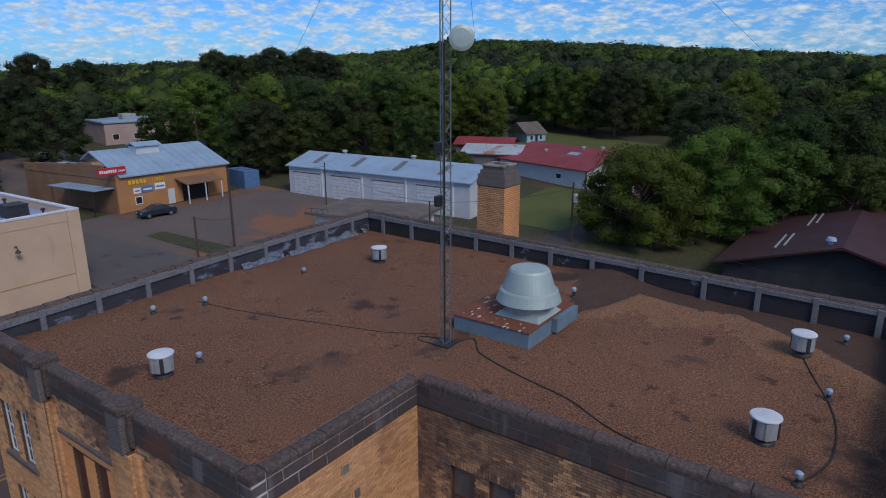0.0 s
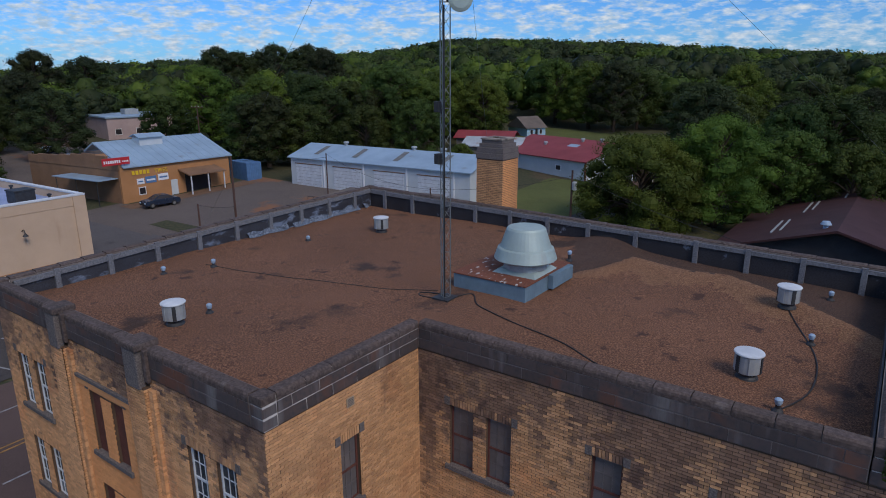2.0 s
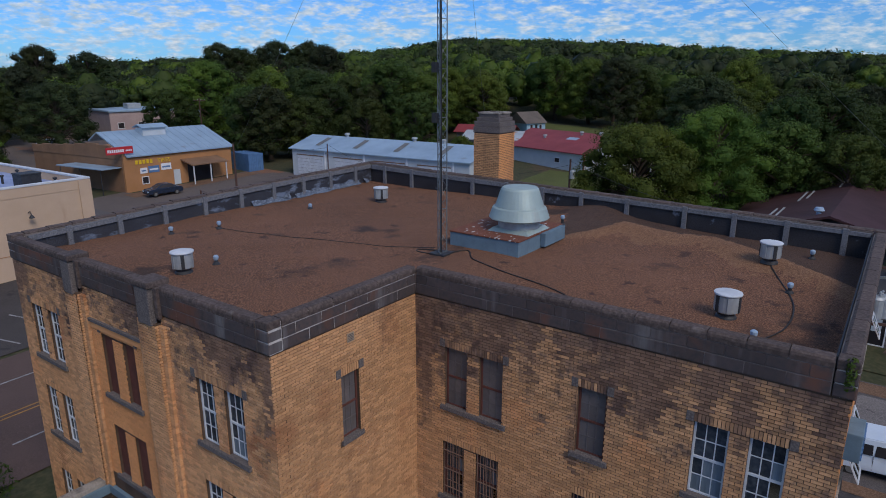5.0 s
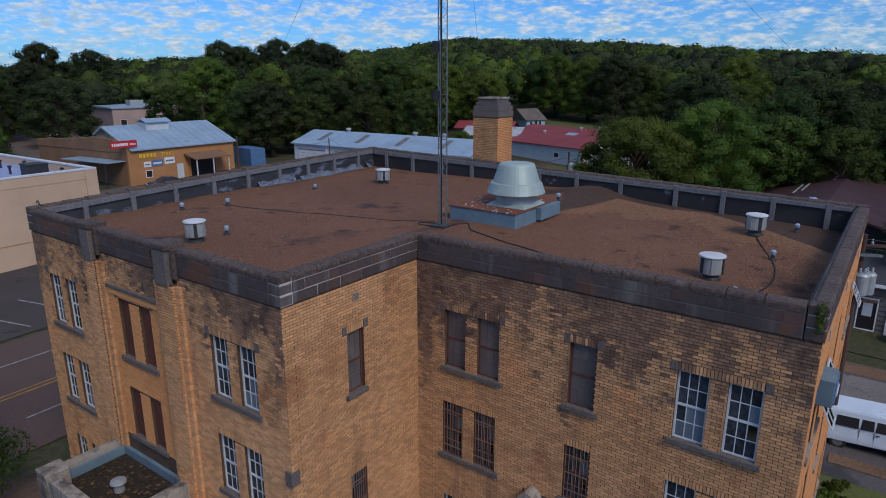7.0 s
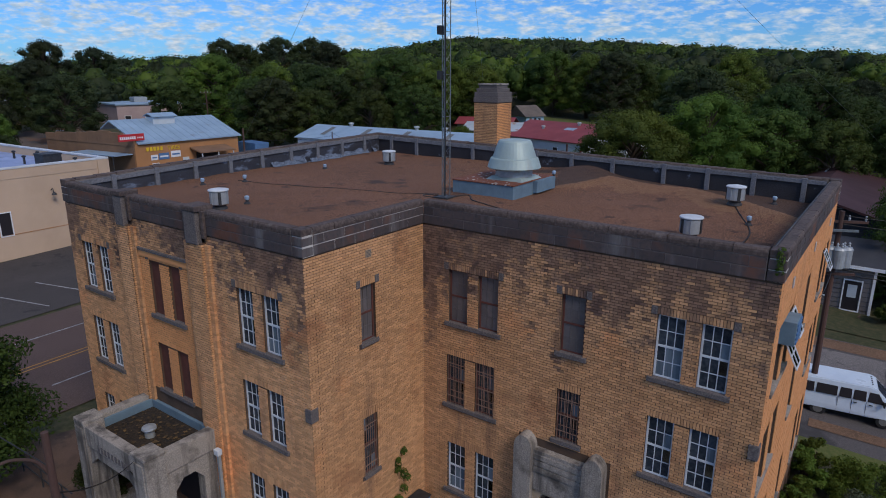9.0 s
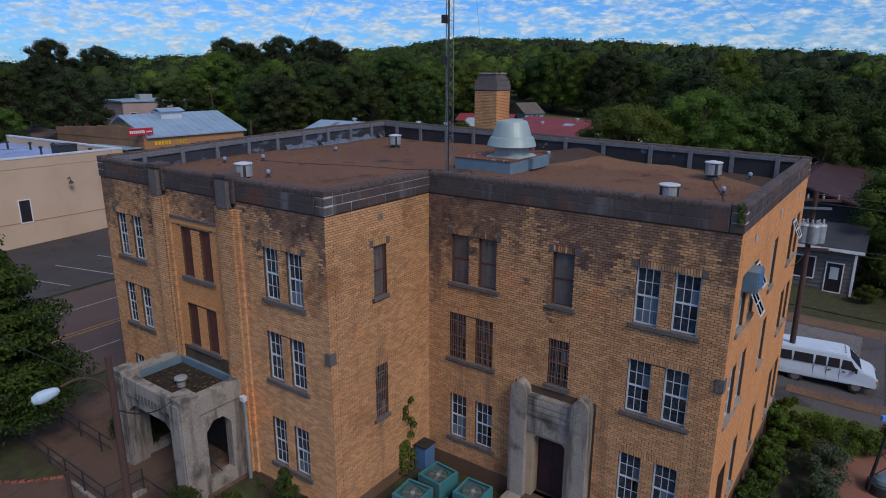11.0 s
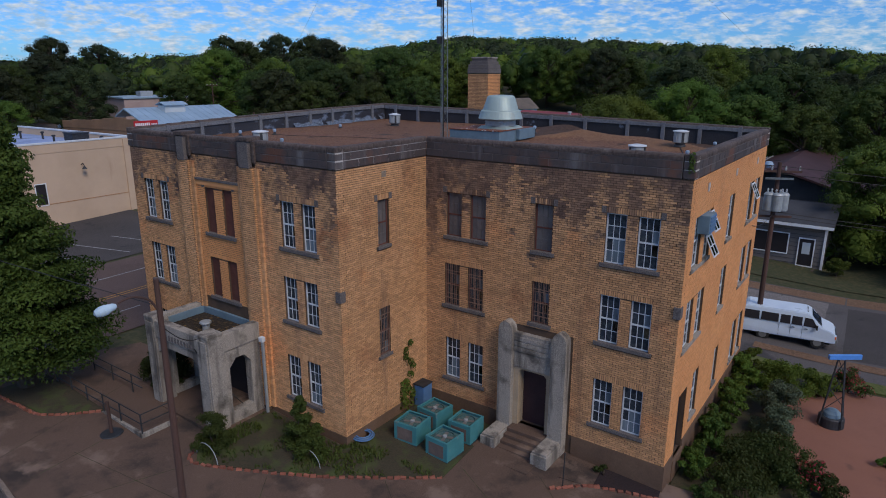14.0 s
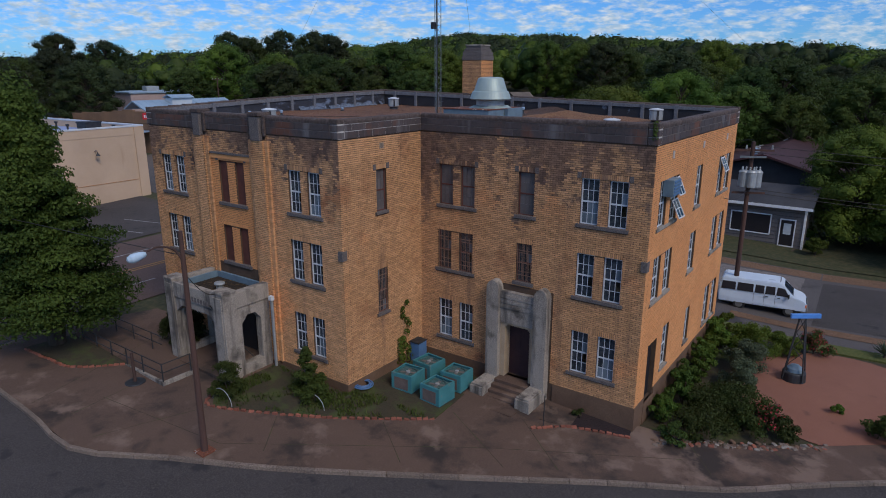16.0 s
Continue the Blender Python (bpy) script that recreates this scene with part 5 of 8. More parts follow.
for a in ((P0 + 0.6, P1 - 0.7, PY0, PY0 + 0.36), (P0, P0 + 0.36, PY0 + 0.6, PY1), (P1 - 0.36, P1, PY0 + 0.6, PY1)):
    bm = bmesh.new()
    box(bm, *a, 3.302, PT, 0.025)
    part("parapet", bm, M_STONE, t)
for a in ((P0 + 0.36, P1 - 0.36, PY1 - 0.12, PY1 - 0.002), (P0 + 0.36, P0 + 0.46, PY0 + 0.4, PY1 - 0.12), (P1 - 0.46, P1 - 0.36, PY0 + 0.4, PY1 - 0.12)):
    part("gutter", boxed(*a, 3.565, 3.86, 0.01), M_CURB, t, "blue-grey metal upstand")
part("floor_slab", boxed(P0 + 0.1, P1 - 0.1, PY0 - 0.2, PY1, PB - 0.2, 0.34, 0.02), M_CONCRETE, t)
# Door sheet coloured near-black, so the porch's shade is painted in.
part("inner_door", boxed(-7.2, -5.8, PY1 - 0.03, PY1 + 0.02, 0.345, 2.6), M_DARK, t, "dark double door with the porch shade in its colour")
for k in range(9):
    x = -7.35 + k * 0.21
    part("letter_bar", boxed(x, x + 0.13, PY0 - 0.012, PY0 + 0.02, 3.36, 3.58), M_SILL, t)
t2 = thing("porch_vent", "small galvanised ventilator among the leaf litter", "roof vent", pose(-6.5, -6.35, 3.56))
part("neck", lathe(bmesh.new(), [(0.16, 0), (0.16, 0.3)], 16), M_GALV, t2)
part("cap", lathe(bmesh.new(), [(0.22, 0.26), (0.24, 0.30), (0.22, 0.36), (0.02, 0.4)], 18), M_GALV, t2)
rng = np.random.default_rng(3)
V, F = [], []
for k in range(110):
    x, y = rng.uniform(P0 + 0.5, P1 - 0.5), rng.uniform(PY0 + 0.45, PY1 - 0.2)
    a, s, z = rng.uniform(0, 6.28), rng.uniform(0.03, 0.09), 3.57 + rng.uniform(0, 0.03)
    V += [(x + s * math.cos(a + q), y + s * math.sin(a + q), z + rng.uniform(0, 0.03)) for q in (0, 1.5, 3.1, 4.6)]
    F.append([4 * k, 4 * k + 1, 4 * k + 2, 4 * k + 3])
M_DRY = surf("dry_leaf", [(0.14, 0.085, 0.03), (0.045, 0.032, 0.02)], 3, 30, island=0.4, bump=0)
tagged(raw("fallen_leaves", V, F, M_DRY), "dry brown leaves on the porch deck", "leaf litter", kind="stuff")
t2 = thing("downpipe", "pale painted downpipe beside the porch", "downpipe")
part("pipe", boxed(-4.20, -4.10, YA - 0.38, YA - 0.28, 0.05, 3.3, 0.015), M_GALV, t2)
part("hopper", boxed(-4.26, -4.04, YA - 0.44, YA - 0.26, 3.3, 3.5, 0.02), M_SASH, t2)
part("shoe", tube(bmesh.new(), [(-4.15, YA - 0.33, 0.12), (-3.95, YA - 0.60, -0.05)], 0.06, 8), M_SASH, t2)

# ramp and rails to the porch
t = tagged(new("ramp"), "concrete access ramp with a low kerb", "ramp", kind="structure")
bm = bmesh.new()
prism(bm, [(-13.4, 0.2), (-6.45, -0.3), (-6.45, 0.36), (-8.2, 0.36), (-13.4, 0.46)], -9.50, -8.05, "y")
part("slab", bm, M_CONCRETE, t)
part("low_wall", boxed(-13.2, -6.40, -9.62, -9.502, -0.4, 0.42, 0.01), M_STONE, t, "pale concrete side wall")
part("low_wall", boxed(-6.448, -6.33, -9.62, -8.2, -0.4, 0.40, 0.01), M_STONE, t, "pale concrete side wall")
t = thing("handrail", "black steel pipe handrail along the ramp", "handrail")
posts = [(-13.1, -9.56), (-11.8, -9.56), (-10.5, -9.56), (-9.2, -9.56), (-7.9, -9.56), (-6.39, -9.56), (-6.39, -8.25)]
for x, y in posts:
    part("post", tube(bmesh.new(), [(x, y, 0.1), (x, y, 1.20)], 0.03, 8), M_STEEL_DARK, t)
for z in (1.19, 0.80):
    part("rail", tube(bmesh.new(), [(x, y, z) for x, y in posts], 0.024, 8), M_STEEL_DARK, t)
t = thing("handrail", "black steel pipe handrail beside the planting bed", "handrail")
for x in (-13.0, -11.4, -9.8):
    part("post", tube(bmesh.new(), [(x, -8.0, 0.1), (x, -8.0, 1.28)], 0.026, 8), M_STEEL_DARK, t)
for z in (1.26, 0.86):
    part("rail", tube(bmesh.new(), [(-13.0, -8.0, z), (-9.0, -8.0, z)], 0.024, 8), M_STEEL_DARK, t)

# ---- the side entrance ----
t = tagged(new("door_1"), "tall cast-stone door surround with fluted rounded pylons", "door surround", kind="structure")
for x0, x1 in ((3.80, 4.40), (6.06, 6.66)):
    bm = bmesh.new()
    cxm, half = (x0 + x1) / 2, (x1 - x0) / 2
    outline = [(x0, -0.5), (x1, -0.5)] + [(cxm + half * math.cos(a), 4.05 + 0.42 * math.sin(a)) for a in np.linspace(0, math.pi, 11)]
    prism(bm, outline, -0.40, 0.05, "y")
    part("pylon", bm, M_STONE, t)
    bm = bmesh.new()
    for k in range(5):
        fx = x0 + 0.10 + k * (x1 - x0 - 0.20) / 4.5
        prism(bm, [(fx, -0.3), (fx + 0.09, -0.3), (fx + 0.09, 4.12), (fx + 0.045, 4.2), (fx, 4.12)], -0.414, -0.401, "y")
    part("fluting", bm, M_STONE, t)
bm = bmesh.new()
box(bm, 4.4, 6.06, -0.22, 0.04, 2.62, 4.02, 0.01)
for k in range(3):
    box(bm, 4.4, 6.06, -0.25, -0.221, 3.28 + 0.22 * k, 3.46 + 0.22 * k, 0.012)
part("head_panel", bm, M_STONE, t)
bm = bmesh.new()
prism(bm, [(4.4, 0.08), (4.62, 0.08), (4.62, 2.40), (4.74, 2.52), (5.70, 2.52), (5.82, 2.40), (5.82, 0.08), (6.06, 0.08), (6.06, 2.62), (4.4, 2.62)], -0.16, 0.30, "y")
M_JAMB = surf("warm_jamb_stone", [(0.40, 0.31, 0.21), (0.32, 0.245, 0.17)], 1.2, 20)
part("jamb", bm, M_JAMB, t)
dr = part("door_leaf", boxed(4.62, 5.82, 0.302, 0.36, 0.08, 2.55), M_DOOR, t, "dark maroon door in deep shade")
for x0, x1 in ((4.68, 5.17), (5.27, 5.76)):
    for z0, z1 in ((0.25, 1.15), (1.35, 2.35)):
        part("door_panel", boxed(x0, x1, 0.29, 0.3015, z0, z1, 0.008), M_DOOR, dr)
steps = tagged(new("entrance_steps"), "worn concrete steps between block cheeks", "steps", kind="structure")
for k in range(5):
    z = 0.08 - 0.145 * k
    part("step", boxed(4.41, 5.97, -0.60 - 0.26 * k, 0.2 if k == 0 else -0.55 - 0.26 * (k - 1), z - 0.145 - (0.3 if k == 4 else 0), z, 0.015), M_CONCRETE, steps)
for x0, x1 in ((3.76, 4.41), (5.97, 6.64)):
    bm = bmesh.new()
    box(bm, x0, x1, -1.58, -0.3, -1.0, 0.02, 0.03)
    box(bm, x0 + 0.04, x1 - 0.04, -1.53, -0.35, 0.02, 0.10, 0.03)
    part("cheek_block", bm, M_STONE, steps)
part("lowest_step", boxed(4.3, 6.2, -2.25, -1.60, -0.75, -0.40, 0.02), M_CONCRETE, steps)
t = thing("sign_post", "thin dark sign post by the steps", "sign post", pose(7.5, -1.95, gz(7.5, -1.95) + 0.1))
part("post", tube(bmesh.new(), [(0, 0, 0), (0.02, 0, 1.35)], 0.02, 6), M_STEEL_DARK, t)
part("cap", lathe(bmesh.new(), [(0.026, 1.33), (0.026, 1.37), (0.004, 1.39)], 8, (0.02, 0, 0)), M_STEEL_DARK, t)
tagged(loft("door_pad", [(7.15, -1.6), (8.4, -1.35)], [(6.98, -0.35), (8.2, -0.1)], 0.16, M_CONCRETE, 3, 4, 0.1), "broken pale concrete pad", "pad", kind="structure")

# scuppers on the corners
for m, lab in ((pose(0.0, -5.1, 5.95), 1), (pose(10.4, 0.0, 6.1), 2)):
    t = thing("rain_scupper", "grey sheet-metal box on the wall corner", "scupper", m)
    part("box", boxed(-0.2, 0.04, -0.06, 0.22, -0.24, 0.16, 0.01), M_SILL, t)
for y in (1.9, 6.2, 10.4):
    t = thing("wall_vent", "small pale vent grille on the side wall", "vent grille", pose(XD, y, 9.85))
    part("frame", boxed(0.004, 0.03, 0, 0.22, 0, 0.28, 0.004), M_WHITE_MORTAR, t)
t = thing("wall_vent", "small brick vent grille under the parapet", "vent grille", pose(XB, -2.75, 9.95))
part("frame", boxed(0.004, 0.024, 0, 0.25, 0, 0.24, 0.004), M_JAMB, t)
for k in range(5):
    part("slat", boxed(0.025, 0.032, 0.03, 0.22, 0.03 + 0.04 * k, 0.05 + 0.04 * k), M_SILL, t)

# window unit and tilted sashes on the side wall
t = thing("window_unit", "blue-grey louvred cooling unit in a side window", "cooling unit", pose(XD, 1.4, 8.2))
part("case", boxed(-0.1, 0.30, 0.0, 0.85, 0.28, 0.92, 0.02), M_CURB, t)
for k in range(5):
    part("louvre", boxed(0.301, 0.33, 0.05, 0.80, 0.33 + 0.12 * k, 0.40 + 0.12 * k, 0.005), M_BLUE, t)


def tilted_sash(y, z, w, h, ang):
    t = thing("open_sash", "white window sash tilted open", "window sash", pose(XD + 0.02, y, z) @ pose(0, 0, 0, 0, -ang, 0) @ pose(0, 0, -h), "open sashes")
    bm = bmesh.new()
    for a in ((0, 0.05, 0, h), (w - 0.05, w, 0, h), (0.05, w - 0.05, 0, 0.05), (0.05, w - 0.05, h - 0.05, h), (0.05, w - 0.05, h / 2 - 0.015, h / 2 + 0.015), (w / 2 - 0.015, w / 2 + 0.015, 0.05, h - 0.05)):
        box(bm, 0, 0.03, a[0], a[1], a[2], a[3])
    part("frame", bm, M_SASH, t)
    part("pane", boxed(0.012, 0.016, 0.05, w - 0.05, 0.05, h - 0.05), M_GLASS, t)


tilted_sash(2.27, 9.06, 0.72, 0.72, 24)
tilted_sash(2.27, 8.2, 0.72, 0.78, 26)
tilted_sash(9.55, 9.06, 0.75, 0.7, 24)
t = tagged(new("door_2"), "dark recessed side door", "door", kind="structure")
part("leaf", boxed(XD - 0.28, XD - 0.2, 1.1, 2.2, 0.0, 2.5), M_DARK, t)
part("threshold", boxed(XD - 0.1, XD + 0.06, 1.0, 2.3, -1.0, 0.0, 0.02), M_PLINTH, t)

# ---- cooling units on their pad ----
tagged(loft("unit_pad", [(0.75, -3.75), (3.86, -3.75)], [(0.75, -0.7), (3.70, -0.7)], 0.14, M_CONCRETE, 4, 6, 0.2), "low concrete pad under the cooling units", "pad", kind="structure")


def condenser(m):
    t = thing("condenser_unit", "teal painted cooling unit with an open sunken top", "condenser unit", m, "cooling units beside the steps")
    w, h = 0.52, 0.80
    for k in range(4):
        side = part("side_panel", boxed(-w, w - 0.04, -w, -w + 0.035, 0.03, h, 0.008), M_TEAL, t)
        side.matrix_local = pose(0, 0, 0, 0, 0, 90 * k)
        if k % 3 == 0:
            part("grille", boxed(-w * 0.70, w * 0.64, -w - 0.008, -w + 0.006, 0.12, h - 0.17), M_COIL, side, "rusty brown coil grille")
        rim = part("rim", boxed(-w, w - 0.075, -w + 0.036, -w + 0.075, h - 0.03, h + 0.012, 0.008), M_TEAL, t)
        rim.matrix_local = pose(0, 0, 0, 0, 0, 90 * k)
    part("fan_deck", boxed(-w + 0.036, w - 0.036, -w + 0.036, w - 0.036, h - 0.16, h - 0.13), M_DECK, t, "sunken teal fan deck, darkened for the shade of its recess")
    part("fan_ring", lathe(bmesh.new(), [(0.40, h - 0.128), (0.40, h - 0.07), (0.37, h - 0.07), (0.37, h - 0.128)], 24, close=False), M_DECK, t)
    for k in range(4):
        b = part("fan_blade", boxed(0.06, 0.34, -0.07, 0.07, h - 0.112, h - 0.105), M_GRILLE, t)
        b.matrix_local = pose(0, 0, 0, 0, 0, 90 * k + 20)
    part("hub", lathe(bmesh.new(), [(0.09, h - 0.12), (0.09, h - 0.05), (0.03, h - 0.03)], 12), M_GALV, t)
    part("base_rail", boxed(-w - 0.02, w + 0.02, -w - 0.02, w + 0.02, 0.0, 0.03, 0.004), M_STEEL_DARK, t)
    return t


first_unit = condenser(pose(1.52, -2.98, gz(1.52, -2.98) + 0.14, 0, 0, 4))
for x, y, a in ((3.10, -3.02, -3), (3.10, -1.58, 2), (1.62, -1.62, -5)):
    copy_thing(first_unit, pose(x, y, gz(x, y) + 0.14, 0, 0, a))
t = thing("utility_box", "blue steel utility box against the wall", "utility box", pose(0.35, -0.75, -0.3))
part("body", boxed(-0.25, 0.25, -0.3, 0.3, 0, 1.15, 0.02), M_BLUE, t)
part("lid", boxed(-0.28, 0.28, -0.33, 0.33, 1.15, 1.2, 0.01), M_STEEL_DARK, t)
t = tagged(new("garden_hose"), "coiled blue garden hose on the ground", "hose")
bm = bmesh.new()
for k in range(4):
    r = 0.42 - 0.05 * k
    tube(bm, [(0.15 + r * math.cos(a), -4.35 + r * math.sin(a), 0.07 + 0.05 * (k % 2)) for a in np.linspace(0, 2 * math.pi, 25)], 0.03, 6)
part("coil", bm, M_BLUE, t)

# planting beds
BED = [(-4.3, -8.6), (-3.46, -9.25), (0.2, -7.2), (2.6, -5.4), (3.9, -4.3), (3.75, -2.0)]
BEDIN = [(-4.3, -5.2), (-3.3, -5.2), (-0.1, -5.2), (0.1, -4.4), (0.1, -1.5), (0.3, -0.1)]
tagged(loft("planting_bed", BED, BEDIN, 0.18, M_SOIL, 12, 8, 0.1), "weedy soil bed with patchy grass", "planting bed", kind="structure")
tagged(loft("planting_bed", [(-14.6, -11.6), (-10.8, -11.2)], [(-14.3, -9.5), (-9.2, -9.5)], 0.18, M_SOIL, 6, 8, 0.1), "dark soil bed under the tree", "planting bed", kind="structure")
tagged(loft("planting_bed", [(8.35, -1.2), (10.45, -0.42)], [(8.25, -0.05), (10.38, -0.04)], 0.17, M_MULCH, 4, 6, 0.1), "narrow dark soil bed by the wall", "planting bed", kind="structure")


def edging(line, label):
    t = tagged(new("bed_edging"), label, "edging", kind="structure")
    pts = smooth_path([(x, y, 0) for x, y in line], 30)
    last, first = None, None
    for p in pts:
        if last is None or (p - last).length > 0.22:
            if last is not None:
                if first is None:
                    first = part("edging_brick", boxed(-0.1, 0.1, -0.05, 0.05, -0.08, 0.1, 0.008), M_EDGE, t)
                    ob = first
                else:
                    ob = first.copy()
                    scene.collection.objects.link(ob)
                a = math.degrees(math.atan2(p.y - last.y, p.x - last.x))
                ob.matrix_world = pose(p.x, p.y, gz(p.x, p.y) + 0.11 + random.uniform(-0.03, 0.02), random.uniform(-14, 14), random.uniform(-12, 12), a + random.uniform(-16, 16))
            last = p


edging(BED[:5], "crooked red brick edging round the bed")
edging([(-14.6, -11.6), (-12.5, -11.5), (-10.8, -11.2), (-9.3, -9.6)], "red brick edging round the tree bed")
edging([(7.1, -2.5), (7.6, -2.0), (8.4, -1.3), (10.5, -0.5)], "red brick edging along the wall bed")

# street lamp
LX, LY = -1.18, -11.2
t = thing("street_lamp", "brown street lamp pole with a curved arm and pale head", "street lamp", pose(LX, LY, gz(LX, LY) + 0.12))
part("pole", tube(bmesh.new(), [(0, 0, 0), (0, 0, 8.1)], 0.12, 12, 0.075), M_WOODPOLE, t)
part("base_plate", boxed(-0.28, 0.28, -0.28, 0.28, -0.02, 0.06, 0.02), M_RUST, t)
arm = smooth_path([(0, 0, 7.05), (-0.08, -0.22, 7.50), (-0.22, -0.62, 7.68), (-0.36, -0.98, 7.58)], 6)
part("arm", tube(bmesh.new(), arm, 0.038, 8, 0.032), M_WOODPOLE, t)
bm = bmesh.new()
lathe(bm, [(0.05, -0.30), (0.10, -0.23), (0.15, 0.0), (0.15, 0.14), (0.10, 0.26), (0.02, 0.30)], 18)
head = part("lamp_head", bm, M_LENS, t, "pale blue lamp head")
head.matrix_local = pose(-0.48, -1.28, 7.44) @ pose(0, 0, 0, 0, 0, -110) @ pose(0, 0, 0, 0, 104, 0)

# parking sign by the ramp
t = thing("sign_post", "short brown post set in a round dark base", "sign post", pose(-7.55, -10.15, gz(-7.55, -10.15) + 0.13))
part("post", tube(bmesh.new(), [(0, 0, 0), (0, 0, 1.35)], 0.07, 8), M_WOODPOLE, t)
part("base", lathe(bmesh.new(), [(0.42, 0), (0.40, 0.03), (0.05, 0.05)], 20), M_STEEL_DARK, t)
for x, y, r in ((-3.4, -8.75, 0.62), (-0.35, -6.6, 0.55)):
    pts = [(x + r * math.cos(a), y - 0.1, gz(x, y) + 0.15 + r * math.sin(a)) for a in np.linspace(0, math.pi, 14)]
    tagged(part("hoop", tube(bmesh.new(), pts, 0.015, 6), M_GALV), "pale bent garden hoop in the bed", "garden hoop")


# ---- leaves ----
def leaf_cloud(rng, clumps, n, size, core=0.72, inner=0.72, tilt=0.24):
    """Leaves scattered over the shells of clumps (x, y, z, radius, height), with a shaded core in each."""
    Vs, Fs, base = [], [], 0
    for (x, y, z, r, h) in clumps:
        d = rng.normal(size=(n, 3))
        d /= np.linalg.norm(d, axis=1)[:, None]
        d[:, 2] = np.where(d[:, 2] < -0.45, -d[:, 2], d[:, 2])
        rad = rng.uniform(inner, 1.08, n) ** 0.7
        c = np.array([x, y, z]) + d * rad[:, None] * np.array([r, r, h])
        nrm = d + rng.normal(0, tilt, (n, 3))
        nrm /= np.linalg.norm(nrm, axis=1)[:, None]
        u = np.cross(nrm, rng.normal(size=(n, 3)))
        u /= np.linalg.norm(u, axis=1)[:, None]
        v = np.cross(nrm, u)
        s = size * rng.uniform(0.55, 1.4, n)[:, None]
        q = np.stack([c - u * s, c - v * s * 0.55 + nrm * s * 0.12, c + u * s, c + v * s * 0.55 + nrm * s * 0.12], 1)
        Vs.append(q.reshape(-1, 3))
        Fs.append(base + np.arange(4 * n).reshape(-1, 4))
        base += 4 * n
        if core:
            k = np.array([(math.cos(a) * math.sin(b), math.sin(a) * math.sin(b), math.cos(b)) for b in (0.5, 1.25, 2.0, 2.7) for a in np.linspace(0, 2 * math.pi, 7)[:-1]])
            k = k * (1 + rng.normal(0, 0.08, (24, 1)))
            Vs.append(np.array([x, y, z]) + k * core * np.array([r, r, h]))
            f = [[base + b * 6 + a, base + b * 6 + (a + 1) % 6, base + (b + 1) * 6 + (a + 1) % 6, base + (b + 1) * 6 + a] for b in range(3) for a in range(6)]
            f += [[base, base + 1, base + 2, base + 3], [base, base + 3, base + 4, base + 5]]
            Fs.append(np.array(f))
            base += 24
    return np.concatenate(Vs), np.concatenate(Fs).tolist()


def shrub(name, label, cat, x, y, r, h, mt, seed, n=260, size=0.07, blooms=0, cone=False, group=""):
    rng = np.random.default_rng(seed)
    z = gz(x, y)
    t = thing(name, label, cat, pose(x, y, z + 0.05), group)
    cl = []
    k = max(6, int(20 * r * h))
    for i in range(k):
        f = rng.uniform(0, 1)
        rr = r * (1 - 0.75 * f if cone else math.sqrt(1 - 0.7 * f * f)) * rng.uniform(0.1, 0.95)
        a = rng.uniform(0, 6.28)
        cr = r * rng.uniform(0.20, 0.36) * (1 - 0.5 * f if cone else 1)
        cl.append((rr * math.cos(a), rr * math.sin(a), 0.12 * h + f * h * 0.72, cr, cr * rng.uniform(0.6, 1.0)))
    V, F = leaf_cloud(rng, cl, int(n * 0.9), size * 0.6, core=0.3, inner=0.05, tilt=0.55)
    raw("foliage", V, F, mt, t)
    for sx, sy, ex, ey in ((0, 0, 0.1, 0.1), (0.05, 0, -0.3, 0.2), (0, 0.05, 0.2, -0.3)):
        part("stem", tube(bmesh.new(), [(sx, sy, 0), (ex * r, ey * r, h * 0.55)], 0.027, 5), M_BARK, t)
    if blooms:
        cl = [(c[0], c[1], c[2], c[3] * 1.05, c[4] * 1.05) for c in cl]
        V, F = leaf_cloud(rng, cl, blooms, 0.045, core=0)
        raw("blossom", V, F, M_BLOOM, t)
    return t


shrub("shrub", "dark green rounded shrub beside the porch", "shrub", -3.75, -8.3, 0.85, 1.7, M_SHRUB, 11, 420, 0.06)
shrub("shrub", "tall dark conical evergreen by the front wall", "shrub", -1.35, -6.15, 0.85, 2.5, M_SHRUB, 12, 420, 0.06, cone=True)
shrub("shrub", "low dark evergreen in the front bed", "shrub", -0.6, -6.4, 0.8, 0.9, M_SHRUB, 13, 380, 0.06)
shrub("shrub", "leafy shrub in the bed behind the ramp", "shrub", -9.6, -6.6, 1.1, 1.9, M_SHRUB, 14, 380, 0.08)
shrub("shrub", "small leafy plant in the wall bed", "shrub", 8.4, -0.45, 0.35, 0.5, M_SHRUB, 15, 160, 0.06)
k = 0
for y in np.arange(1.6, 12.4, 0.95):
    shrub("hedge_shrub", "leafy green creeper shrub along the side wall", "shrub", XD + 0.68 + 0.25 * math.sin(y * 2.1), y, 0.66, 0.7 + 0.05 * y + 0.4 * abs(math.sin(y)), M_LEAF_LIGHT, 20 + k, 240, 0.10, group="side wall shrubs")
    k += 1
